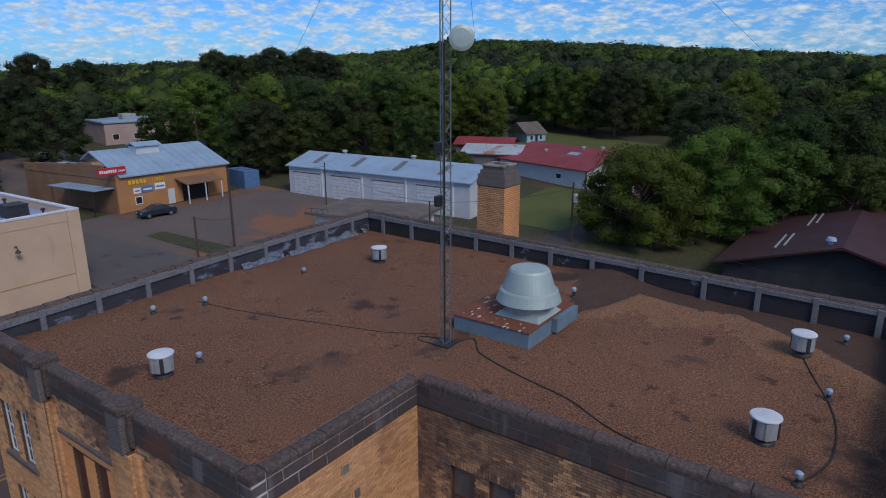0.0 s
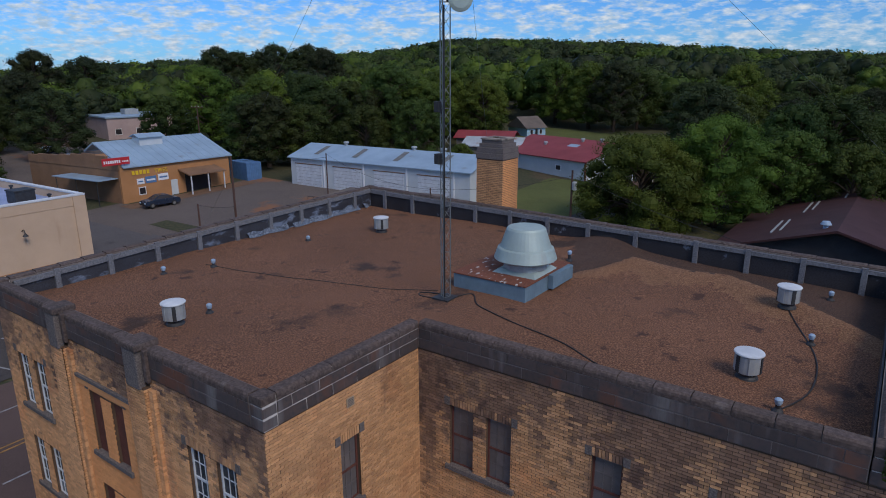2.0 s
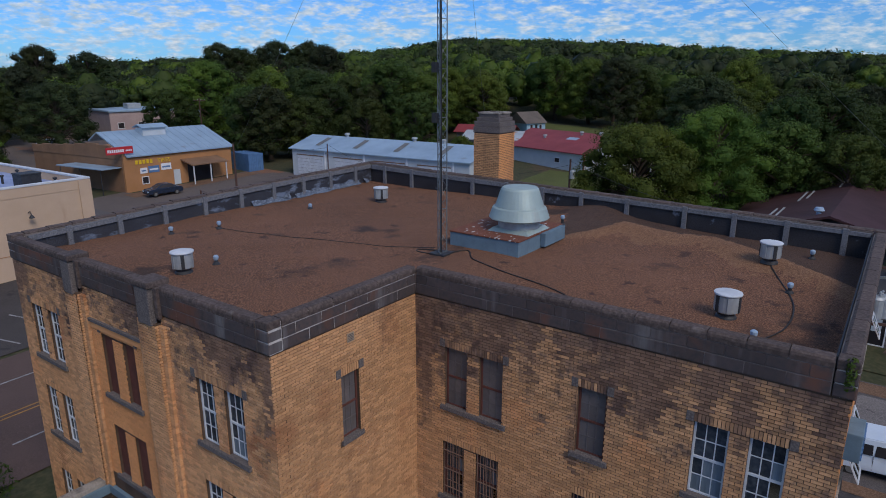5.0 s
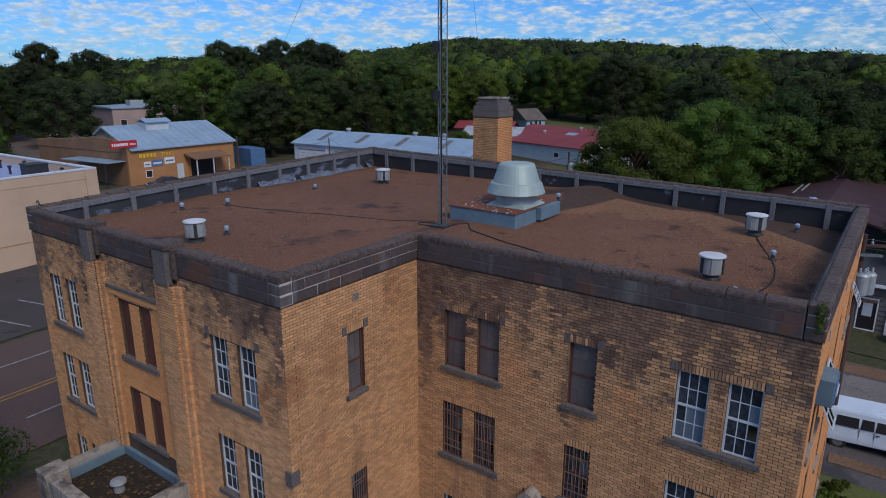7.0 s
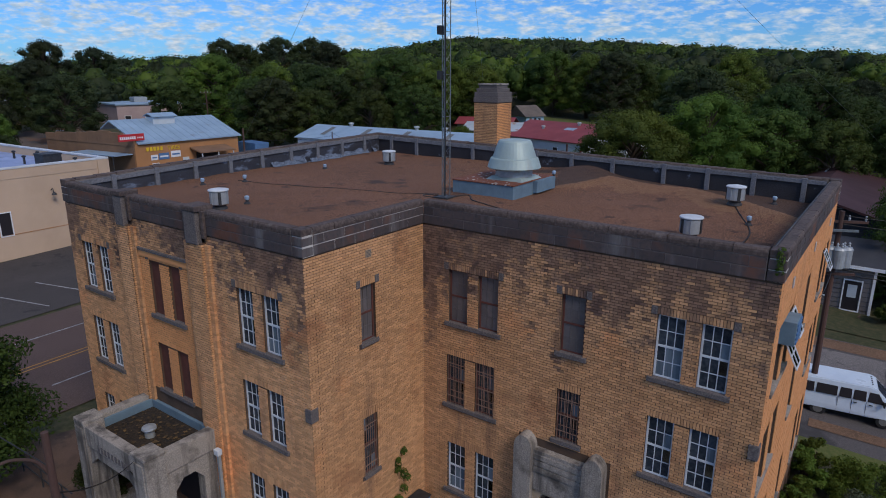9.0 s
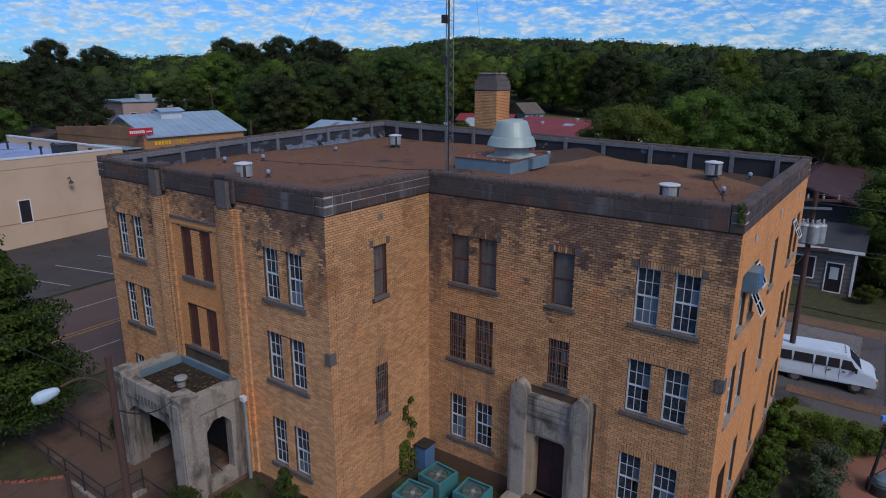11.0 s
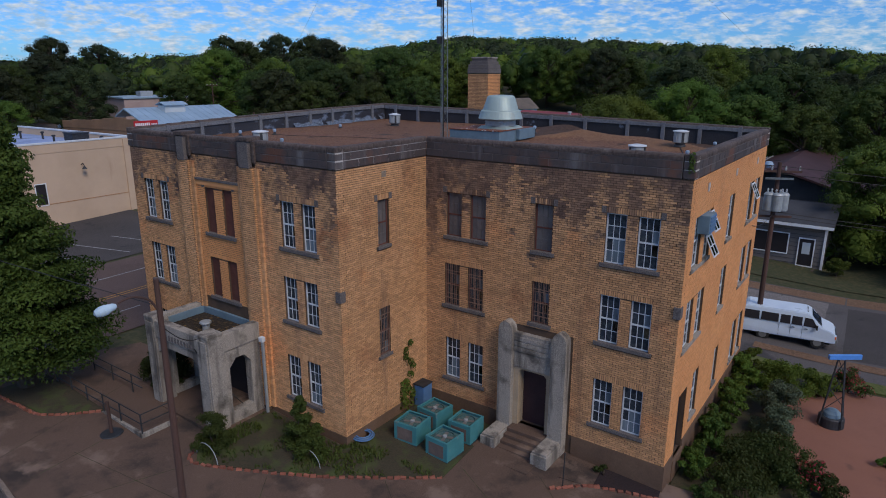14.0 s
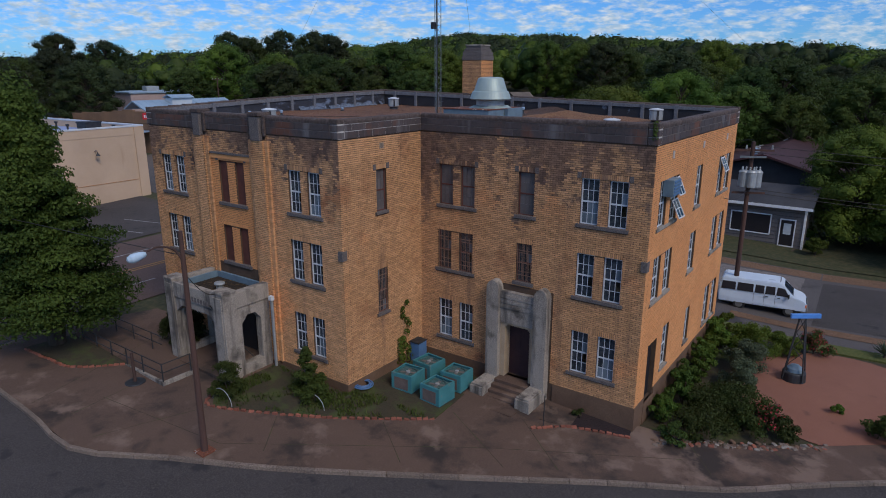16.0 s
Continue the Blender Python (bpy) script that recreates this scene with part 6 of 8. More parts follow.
for x, y, r, h, mt, lab in ((12.4, 2.0, 1.5, 0.8, M_SHRUB, "dense dark green garden shrub"), (13.2, 4.6, 1.4, 1.1, M_SHRUB, "dense dark green garden shrub"), (12.3, 3.6, 1.3, 0.9, M_SHRUB, "dense dark green garden shrub"), (12.9, 6.6, 1.0, 1.5, M_SAGE, "silvery sage-green garden shrub"), (12.8, 8.6, 1.0, 1.7, M_SAGE, "silvery sage-green garden shrub"),
                          (12.6, 11.0, 1.3, 1.6, M_LEAF_LIGHT, "bright green rounded garden shrub"), (13.9, 12.3, 1.0, 1.2, M_LEAF_LIGHT, "bright green rounded garden shrub"), (13.9, 3.1, 0.9, 0.9, M_SHRUB, "low dark green garden shrub"),
                          (15.3, 3.5, 0.75, 0.8, M_SHRUB, "low dark green garden shrub"), (18.6, 5.6, 1.0, 1.0, M_SHRUB, "rounded dark green shrub"), (20.0, 6.8, 1.0, 1.0, M_SHRUB, "rounded dark green shrub"), (16.9, 7.0, 0.38, 0.45, M_LEAF_LIGHT, "small green plant in the sand"), (11.7, 0.5, 0.7, 0.7, M_SHRUB, "low dark green garden shrub")):
    k += 1
    shrub("garden_shrub", lab, "shrub", x, y, r, h, mt, 50 + k, 300, 0.08, group="garden shrubs")
shrub("rose_bush", "bush with deep red flowers", "rose bush", 14.6, 3.9, 0.8, 1.2, M_SHRUB, 91, 260, 0.07, 26)
shrub("rose_bush", "bush with deep red flowers by the street", "rose bush", 15.2, 13.0, 0.9, 1.2, M_SHRUB, 92, 260, 0.07, 26)
t = thing("yucca", "spiky pale green yucca", "yucca", pose(18.2, 14.6, gz(18.2, 14.6)))
rng = np.random.default_rng(5)
for i in range(46):
    a, e, L = rng.uniform(0, 6.28), rng.uniform(0.25, 1.3), rng.uniform(0.6, 0.95)
    d = Vector((math.cos(a) * math.cos(e), math.sin(a) * math.cos(e), math.sin(e)))
    s = Vector((-math.sin(a), math.cos(a), 0)) * 0.03
    bm = bmesh.new()
    p = [bm.verts.new(v) for v in (Vector((0, 0, 0.2)) - s, Vector((0, 0, 0.2)) + s, d * L * 0.6 + s + Vector((0, 0, 0.2)), d * L + Vector((0, 0, 0.15)), d * L * 0.6 - s + Vector((0, 0, 0.2)))]
    bm.faces.new(p)
    part("leaf", bm, M_SAGE, t)
part("stem", tube(bmesh.new(), [(0, 0, 0), (0, 0, 0.3)], 0.06, 8), M_BARK, t)

# weedy grass in the front bed
rng = np.random.default_rng(44)
n = 5200
f, q = rng.uniform(0.02, 0.96, n), np.sort(rng.uniform(0.1, 4.9, n))
A_, B_, i_ = np.array(BED), np.array(BEDIN), np.floor(q).astype(int)
w_ = (q - i_)[:, None]
P = (A_[i_] * (1 - w_) + A_[i_ + 1] * w_) * (1 - f[:, None]) + (B_[i_] * (1 - w_) + B_[i_ + 1] * w_) * f[:, None]
patch = np.array([noise.noise((p[0] * 0.9, p[1] * 0.9, 5.0)) for p in P])
P = P[(patch > -0.12) & ~((P[:, 0] > 0.2) & (P[:, 1] > -4.4))]
n = len(P)
Z = g(P[:, 0], P[:, 1]) + 0.16
h = rng.uniform(0.06, 0.2, n)
a = rng.uniform(0, 6.28, n)
dx, dy = np.cos(a) * 0.035, np.sin(a) * 0.035
lx, ly = rng.normal(0, 0.06, n), rng.normal(0, 0.06, n)
V = np.stack([np.stack([P[:, 0] - dx, P[:, 1] - dy, Z], -1), np.stack([P[:, 0] + dx, P[:, 1] + dy, Z], -1), np.stack([P[:, 0] + lx + dx * 0.2, P[:, 1] + ly + dy * 0.2, Z + h], -1), np.stack([P[:, 0] + lx - dx * 0.2, P[:, 1] + ly - dy * 0.2, Z + h], -1)], 1).reshape(-1, 3)
tagged(raw("bed_grass", V, np.arange(4 * n).reshape(-1, 4).tolist(), foliage("weed_grass", (0.022, 0.034, 0.010), (0.075, 0.090, 0.022))), "patchy weedy grass in the front bed", "grass", kind="stuff")

# ---- sand garden with the toy derrick ----
ring = [(16.9 + 4.3 * math.cos(a), 8.6 + 4.9 * math.sin(a)) for a in np.linspace(0, 2 * math.pi, 33)]
tagged(loft("sand_bed", ring, [(16.9, 8.6)] * 33, 0.06, M_SAND, 8, 2), "round bed of raked reddish sand", "sand bed", kind="structure")
tagged(loft("garden_soil", [(10.5, -0.3), (13.0, 0.6), (16.2, 3.0), (22, 7.5)], [(10.5, 13.2), (14, 13.3), (17, 13.6), (26, 14.2)], 0.03, M_SOIL, 10, 8), "dark soil and ground cover of the side garden", "planting bed", kind="structure")
t = tagged(new("stone_border"), "rough pale stones edging the garden", "stone border", kind="structure")
rng = np.random.default_rng(9)
for i in range(130):
    f = i / 129
    x, y = 11.3 + f * 5.4, 0.0 + f * 3.6
    bm = bmesh.new()
    s = rng.uniform(0.05, 0.12)
    box(bm, -s, s, -s * 0.7, s * 0.7, -0.05, s * 0.8, 0.4 * s)
    o = part("stone", bm, (M_PLINTH, M_KERB, M_EDGE, M_STONE, M_KERB)[i % 5], t)
    o.matrix_world = pose(x + rng.uniform(-0.1, 0.1), y - 0.1 + rng.uniform(-0.25, 0.3), gz(x, y) + 0.09, rng.uniform(-12, 12), rng.uniform(-12, 12), rng.uniform(0, 180))
t = thing("model_derrick", "black steel garden derrick on a round plinth with a blue bar", "derrick model", pose(14.82, 9.3, gz(14.82, 9.3) + 0.04))
part("plinth", lathe(bmesh.new(), [(0.52, 0), (0.5, 0.42), (0.46, 0.46), (0.02, 0.47)], 24), M_STEEL_DARK, t)
part("dome", lathe(bmesh.new(), [(0.36, 0.45), (0.33, 0.62), (0.2, 0.74), (0.02, 0.78)], 20), M_CURB, t)
lo, hi = 0.42, 0.12
base4 = [(-lo, -lo), (lo, -lo), (lo, lo), (-lo, lo)]
for x, y in base4:
    part("leg", tube(bmesh.new(), [(x, y, 0.1), (x * hi / lo, y * hi / lo, 3.1)], 0.035, 6), M_STEEL_DARK, t)
for i in range(4):
    for k in range(3):
        z0, z1 = 0.8 + 0.75 * k, 0.8 + 0.75 * (k + 1)
        f0, f1 = 1 - (1 - hi / lo) * z0 / 3.1, 1 - (1 - hi / lo) * z1 / 3.1
        a, b = base4[i], base4[(i + 1) % 4]
        part("brace", tube(bmesh.new(), [(a[0] * f0, a[1] * f0, z0), (b[0] * f1, b[1] * f1, z1)], 0.018, 5), M_STEEL_DARK, t)
M_BRIGHT = surf("bright_blue_paint", [(0.10, 0.30, 0.75), (0.08, 0.25, 0.65)], 2, 20, rough=0.4, bump=0)
bar = part("blue_bar", boxed(-0.68, 0.68, -0.07, 0.07, -0.1, 0.1, 0.01), M_BRIGHT, t, "bright blue horizontal bar")
bar.matrix_local = pose(0.1, 0, 3.22, 0, 0, 36)

# ---- van ----
def van(m):
    t = thing("passenger_van", "white passenger van parked by the street", "van", m)
    prof = [(-1.2, 0.42), (-1.24, 0.8), (-1.22, 1.5), (-1.12, 1.95), (-0.98, 2.05), (2.05, 2.06), (2.3, 1.98), (2.92, 1.32), (3.45, 1.12), (3.62, 0.95), (3.66, 0.45)]

    def inset(z):
        return 0.16 * max(0.0, z - 1.15)
    bm = bmesh.new()
    near = [bm.verts.new((x, inset(z), z)) for x, z in prof]
    far = [bm.verts.new((x, 1.98 - inset(z), z)) for x, z in prof]
    bm.faces.new(near)
    bm.faces.new(far[::-1])
    for i in range(len(prof)):
        bm.faces.new((near[i], far[i], far[(i + 1) % len(prof)], near[(i + 1) % len(prof)]))
    bmesh.ops.recalc_face_normals(bm, faces=bm.faces)
    bmesh.ops.bevel(bm, geom=list(bm.edges), offset=0.05, segments=2, affect="EDGES")
    body = part("body", bm, M_VAN, t)

    def panel(name, pts, mt, y=0.0, off=0.012, far_side=False):
        bm = bmesh.new()
        f = [bm.verts.new((x, (1.98 - inset(z) + off) if far_side else (inset(z) - off), z)) for x, z in pts]
        r = [bm.verts.new((x, (1.98 - inset(z) - 0.02) if far_side else (inset(z) + 0.02), z)) for x, z in pts]
        bm.faces.new(f)
        for i in range(len(pts)):
            bm.faces.new((f[i], r[i], r[(i + 1) % len(pts)], f[(i + 1) % len(pts)]))
        bmesh.ops.recalc_face_normals(bm, faces=bm.faces)
        return part(name, bm, mt, t)
    for fs in (False, True):
        for a, b in ((-1.08, -0.28), (-0.2, 0.72), (0.80, 1.32), (1.38, 1.92)):
            panel("side_window", [(a, 1.28), (b, 1.28), (b - 0.02, 1.78), (a + 0.02, 1.78)], M_DARK, far_side=fs)
        panel("front_window", [(1.99, 1.28), (2.72, 1.26), (2.40, 1.76), (2.02, 1.78)], M_DARK, far_side=fs)
        for x in (0.76, 1.95, 1.35):
            panel("door_seam", [(x, 0.5), (x + 0.012, 0.5), (x + 0.012, 1.27), (x, 1.27)], M_STEEL_DARK, off=0.002, far_side=fs)
        for x in (1.42, 2.08):
            panel("door_handle", [(x, 1.1), (x + 0.14, 1.1), (x + 0.14, 1.14), (x, 1.14)], M_RUBBER, off=0.02, far_side=fs)
    bm = bmesh.new()
    ws = [(2.36, 0.30, 1.90), (2.36, 1.68, 1.90), (2.885, 1.80, 1.36), (2.885, 0.18, 1.36)]
    bm.faces.new([bm.verts.new((x + 0.014, y, z + 0.014)) for x, y, z in ws])
    part("windscreen", bm, M_CAR, t, "dark raked windscreen")
    part("bumper", boxed(3.6, 3.74, 0.05, 1.93, 0.42, 0.68, 0.03), M_GRILLE, t)
    part("grille", boxed(3.62, 3.68, 0.45, 1.53, 0.72, 0.92, 0.01), M_STEEL_DARK, t)
    for y in (0.12, 1.6):
        part("headlight", boxed(3.58, 3.675, y, y + 0.27, 0.72, 0.92, 0.02), M_LENS, t)
        part("turn_signal", boxed(3.46, 3.66, y - 0.09 if y < 1 else y + 0.24, y + 0.02 if y < 1 else y + 0.36, 0.72, 0.9, 0.01), M_AMBER, t, "amber turn signal")
    wheels(t, [(x, y) for x in (0.0, 2.78) for y in (0.02, 1.74)], 0.36, 0.22)
    part("underbody", boxed(-1.0, 3.4, 0.25, 1.73, 0.28, 0.46), M_RUBBER, t)
    for k in range(5):
        part("roof_marker", boxed(2.1, 2.16, 0.5 + 0.24 * k, 0.56 + 0.24 * k, 2.04, 2.07), M_RUBBER, t)
    mr = part("mirror", boxed(2.62, 2.7, -0.2, -0.02, 1.2, 1.45, 0.02), M_RUBBER, t)
    return t


def wheels(t, spots, r, w):
    for x, y in spots:
        bm = lathe(bmesh.new(), [(r * 0.6, 0), (r * 0.92, 0.0), (r, 0.04), (r, w - 0.04), (r * 0.92, w), (r * 0.6, w)], 24)
        wh = part("wheel", bm, M_RUBBER, t)
        wh.matrix_local = pose(x, y + w, r, 90, 0, 0)
        part("rim", lathe(bmesh.new(), [(r * 0.58, -0.004), (r * 0.5, 0.01), (r * 0.15, 0.03), (0.02, 0.02)], 18), M_GRILLE, wh)
        part("rim", lathe(bmesh.new(), [(r * 0.58, w + 0.004), (r * 0.5, w - 0.01), (r * 0.15, w - 0.03), (0.02, w - 0.02)], 18), M_GRILLE, wh)


VX, VY = 10.7, 17.4
van(pose(VX, VY, gz(12.1, 18.0) + 0.02, 0, 0, 7)).scale = (0.97, 0.95, 0.93)

rng = np.random.default_rng(31)
cl = [(0.10, -1.35 + 0.25 * math.sin(k * 1.3), 0.0 + 0.28 * k, 0.20 * (1 - 0.045 * k), 0.22) for k in range(11)] + [(0.12, -1.75, 0.1 + 0.25 * k, 0.2, 0.2) for k in range(5)]
V, F = leaf_cloud(rng, cl, 60, 0.06, core=0)
tagged(raw("ivy", V, F, M_LEAF_LIGHT), "green ivy climbing the inner brick wall", "ivy")
V, F = leaf_cloud(rng, [(XD - 0.1, YC - 0.03, 10.75 + 0.12 * k, 0.10, 0.12) for k in range(5)], 50, 0.035, core=0)
tagged(raw("moss", V, F, M_LEAF_LIGHT), "yellow-green moss on the parapet corner", "moss")

# ---- neighbouring buildings ----
def shell(bm, x0, x1, y0, y1, z0, z1):
    return box(bm, x0, x1, y0, y1, z0, z1)


def flat_window(parent, w, h, m, frame_mat=None, name="window"):
    """A framed window set proud of a wall that faces -y in the pose m."""
    bm = bmesh.new()
    for a in ((0, 0.08, 0, h), (w - 0.08, w, 0, h), (0.08, w - 0.08, 0, 0.08), (0.08, w - 0.08, h - 0.08, h)):
        box(bm, a[0], a[1], -0.05, 0.02, a[2], a[3])
    o = part(name, bm, frame_mat or M_WHITE, parent)
    o.matrix_local = m
    part("pane", boxed(0.08, w - 0.08, -0.012, 0.02, 0.08, h - 0.08), M_DARK, o)
    return o


# cream rendered building over the road
bx, by0, by1 = -45.6, -16.0, 9.2
t = thing("cream_building", "cream rendered flat-roofed commercial building", "building", pose(bx, 4.0, -1.65, 0, 0, 2.5))
ZR = 9.0
part("wall", shell(bmesh.new(), -22, 0, by0, by1, -1.5, ZR - 0.55), M_CREAM, t)
bm = bmesh.new()
box(bm, -0.35, 0.03, by0 - 0.03, by1 + 0.03, ZR - 0.546, ZR + 0.25, 0.02)
box(bm, -22, -0.36, by1 - 0.32, by1 + 0.03, ZR - 0.546, ZR + 0.25, 0.02)
box(bm, -22, -0.36, by0 - 0.03, by0 + 0.3, ZR - 0.546, ZR + 0.25, 0.02)
part("parapet", bm, M_CREAM, t)
bm = bmesh.new()
box(bm, -0.40, 0.07, by0 - 0.07, by1 + 0.07, ZR + 0.254, ZR + 0.40, 0.02)
box(bm, -22, -0.41, by1 - 0.36, by1 + 0.07, ZR + 0.254, ZR + 0.40, 0.02)
part("parapet_cap", bm, M_SASH, t, "pale metal parapet cap")
part("roof", boxed(-22, -0.36, by0 + 0.3, by1 - 0.33, ZR - 0.54, ZR - 0.42), M_MEMBRANE, t, "stained blue-grey roof membrane")
part("corner_pilaster", boxed(0.031, 0.14, by1 - 1.0, by1 + 0.02, -1.0, ZR + 0.2, 0.01), M_CREAM, t)
part("belt_line", boxed(0.004, 0.03, by0, by1 - 1.01, 3.95, 4.0), M_TAN, t)
flat_window(t, 1.0, 2.0, pose(0.0, -0.3, 3.9) @ pose(0, 0, 0, 0, 0, 90), M_WHITE, "window")
part("wall_lamp_arm", tube(bmesh.new(), smooth_path([(0, 4.0, 7.15), (0.35, 4.0, 7.3), (0.5, 4.0, 7.05)], 5), 0.04, 6), M_STEEL_DARK, t)
part("wall_lamp_shade", lathe(bmesh.new(), [(0.05, 0.26), (0.2, 0.05), (0.22, 0.0)], 14, (0.5, 4.0, 6.8)), M_STEEL_DARK, t)
t2 = thing("rooftop_unit", "grey rooftop cooling unit", "cooling unit", pose(-50.6, 10.2, ZR - 2.07, 0, 0, 2.5))
part("case", boxed(-0.8, 0.8, -0.8, 0.8, 0, 1.0, 0.03), M_STEEL_DARK, t2)
part("cowl", boxed(-0.85, 0.85, -0.85, 0.85, 1.0, 1.12, 0.02), M_STEEL_DARK, t2)
for k in range(6):
    x, y = -48.4 - 2.5 * k, 11.5 - 1.1 * (k % 3)
    t2 = thing("roof_pipe", "short dark roof pipe", "vent pipe", pose(x, y, ZR - 2.07), "roof pipes")
    part("pipe", lathe(bmesh.new(), [(0.1, 0), (0.1, 0.6), (0.18, 0.62), (0.18, 0.75), (0.02, 0.8)], 10), M_STEEL_DARK, t2)

# tyre workshop
TX, TY, TL, TD = -69.2, 28.5, 14.8, 16.0
tz = gz(TX, TY + 6)
TANG = -1.5
t = thing("tyre_workshop", "tan block workshop with a pale metal roof and signs", "workshop", pose(TX, TY, tz, 0, 0, TANG))
t.scale = (1.05, 1.06, 1.0)
EA = 4.3
part("wall", shell(bmesh.new(), -TD, 0, 0, TL, -1.0, EA), M_TAN, t)
bm = bmesh.new()
pts = [(0.35, EA - 0.05), (0.35, EA + 0.10), (-6.6, EA + 2.75), (-9.0, EA + 1.6), (-9.0, EA + 1.4), (-6.6, EA + 2.55)]
a = [bm.verts.new((x, 0.3, z)) for x, z in pts]
b = [bm.verts.new((x, TL + 0.4, z)) for x, z in pts]
bm.faces.new(a)
bm.faces.new(b[::-1])
for i in range(len(pts)):
    bm.faces.new((a[i], b[i], b[(i + 1) % 6], a[(i + 1) % 6]))
bmesh.ops.recalc_face_normals(bm, faces=bm.faces)
rf_ob = part("roof", bm, M_METALROOF, t, "pale ribbed metal roof")
for k in range(14):
    y = 0.9 + k * 1.05
    bm = bmesh.new()
    tube(bm, [(0.34, y, EA + 0.12), (-6.6, y, EA + 2.77)], 0.03, 4)
    part("seam", bm, M_METALROOF, rf_ob)
bm = bmesh.new()
prism(bm, [(0.002, EA), (-6.6, EA + 2.5), (-9.0, EA + 1.4), (-9.0, EA - 0.2), (0.0, EA - 0.2)], TL - 0.25, TL - 0.01, "y")
part("gable", bm, M_TAN, t)
# long side wall with a stepped parapet, running off askew
sw = part("side_wall", boxed(-18.8, -0.3, 0.0, 0.25, -1.2, EA - 0.3), M_TAN_DARK, t)
sw.matrix_local = pose(0, 0, 0, 0, 0, 8)
for k in range(8):
    x1 = 0.02 - k * 2.35
    h = EA + (0.55, 1.35, 1.5, 1.3, 1.1, 0.95, 0.9, 0.7, 0.65, 0.5)[k]
    part("parapet_step", boxed(x1 - 2.35, x1 - 0.01, -0.06, 0.28, EA - 0.3, h, 0.02), M_TAN_DARK, sw)
part("flat_roof", boxed(-18.6, -9.2, 0.3, 5.5, EA - 0.4, EA + 0.1), M_METALROOF, sw, "pale flat roof behind the parapet")
bm = bmesh.new()
box(bm, -6.4, -4.6, 5.2, 8.3, EA + 1.6, EA + 3.0)
part("roof_monitor", bm, M_PALEWALL, t)
part("monitor_roof", prism(bmesh.new(), [(-6.7, EA + 3.0), (-5.5, EA + 3.4), (-4.3, EA + 3.0), (-4.3, EA + 3.1), (-5.5, EA + 3.52), (-6.7, EA + 3.1)], 4.95, 8.55, "y"), M_METALROOF, t)
part("awning", prism(bmesh.new(), [(-9.5, 2.95), (-9.5, 3.05), (-0.4, 3.05), (-0.4, 2.95)], -2.6, -0.07, "y"), M_METALROOF, sw, "pale metal side awning")
for k in range(3):
    part("awning_post", tube(bmesh.new(), [(-1 - 4 * k, -2.4, -1), (-1 - 4 * k, -2.4, 2.95)], 0.05, 6), M_STEEL_DARK, sw)
bm = bmesh.new()
prism(bm, [(0.02, 3.3), (2.6, 2.75), (2.6, 2.6), (0.02, 3.1)], 7.3, 12.6, "y")
part("porch_roof", bm, M_TAN_DARK, t, "brown lean-to porch roof")
for y in (7.6, 10.0, 12.3):
    part("porch_post", boxed(2.35, 2.47, y - 0.06, y + 0.06, -0.6, 2.62), M_SASH, t)
# Flat dark sheet on the wall stands for the shade inside the bay.
part("open_bay", boxed(0.004, 0.03, 8.2, 11.8, -0.3, 2.5), M_DARK, t)
part("side_door", boxed(0.004, 0.05, 6.2, 7.1, -0.3, 2.0, 0.01), M_PALEWALL, t)
for y, w, h, z, mt in ((1.9, 0.9, 0.7, 2.0, M_WHITE), (2.95, 1.4, 0.85, 2.0, M_BLUE), (4.6, 1.35, 0.85, 2.15, M_WHITE)):
    s = part("poster", boxed(0.004, 0.05, y, y + w, z, z + h, 0.005), mt, t)
    part("poster_bar", boxed(0.051, 0.056, y + 0.15, y + w - 0.15, z + h * 0.35, z + h * 0.6), M_WHITE if mt is M_BLUE else M_BLUE, s)
flat_window(t, 0.9, 1.0, pose(0.0, 2.0, 0.6) @ pose(0, 0, 0, 0, 0, 90))
sg = part("red_sign", boxed(-0.05, 0.12, -1.9, 1.3, EA + 0.45, EA + 1.35, 0.02), M_REDSIGN, t, "red roadside sign board")
for k in range(8):
    part("sign_bar", boxed(0.121, 0.135, -1.75 + 0.25 * k, -1.57 + 0.25 * k, EA + 0.7, EA + 1.05), M_WHITE, sg)
for k in range(4):
    part("sign_bar", boxed(0.121, 0.135, 0.40 + 0.2 * k, 0.53 + 0.2 * k, EA + 0.75, EA + 0.95), M_WHITE, sg)
for k in range(5):
    part("letter_bar", boxed(0.004, 0.06, 1.4 + 0.46 * k, 1.72 + 0.46 * k, 3.25, 3.75), M_YELLOW, t)
fc_ = bpy.data.curves.new("word", "FONT")
fc_.body, fc_.size, fc_.extrude, fc_.align_x = "TIRES", 0.72, 0.02, "LEFT"
wt = new("word_tires", fc_)
wt.data.materials.append(M_YELLOW)
wt.parent = t
wt.matrix_local = pose(0.03, 4.2, 3.22) @ pose(0, 0, 0, 90, 0, 90)
t2 = thing("shipping_container", "blue steel shipping container", "container", pose(-67.5, 46.2, gz(-67.5, 46.2), 0, 0, -8))
part("box", boxed(-5, 0, 0, 2.4, 0, 2.6, 0.02), M_BLUE, t2)
for k in range(8):
    part("rib", boxed(0.004, 0.04, 0.1 + 0.29 * k, 0.22 + 0.29 * k, 0.1, 2.5), M_BLUE, t2)


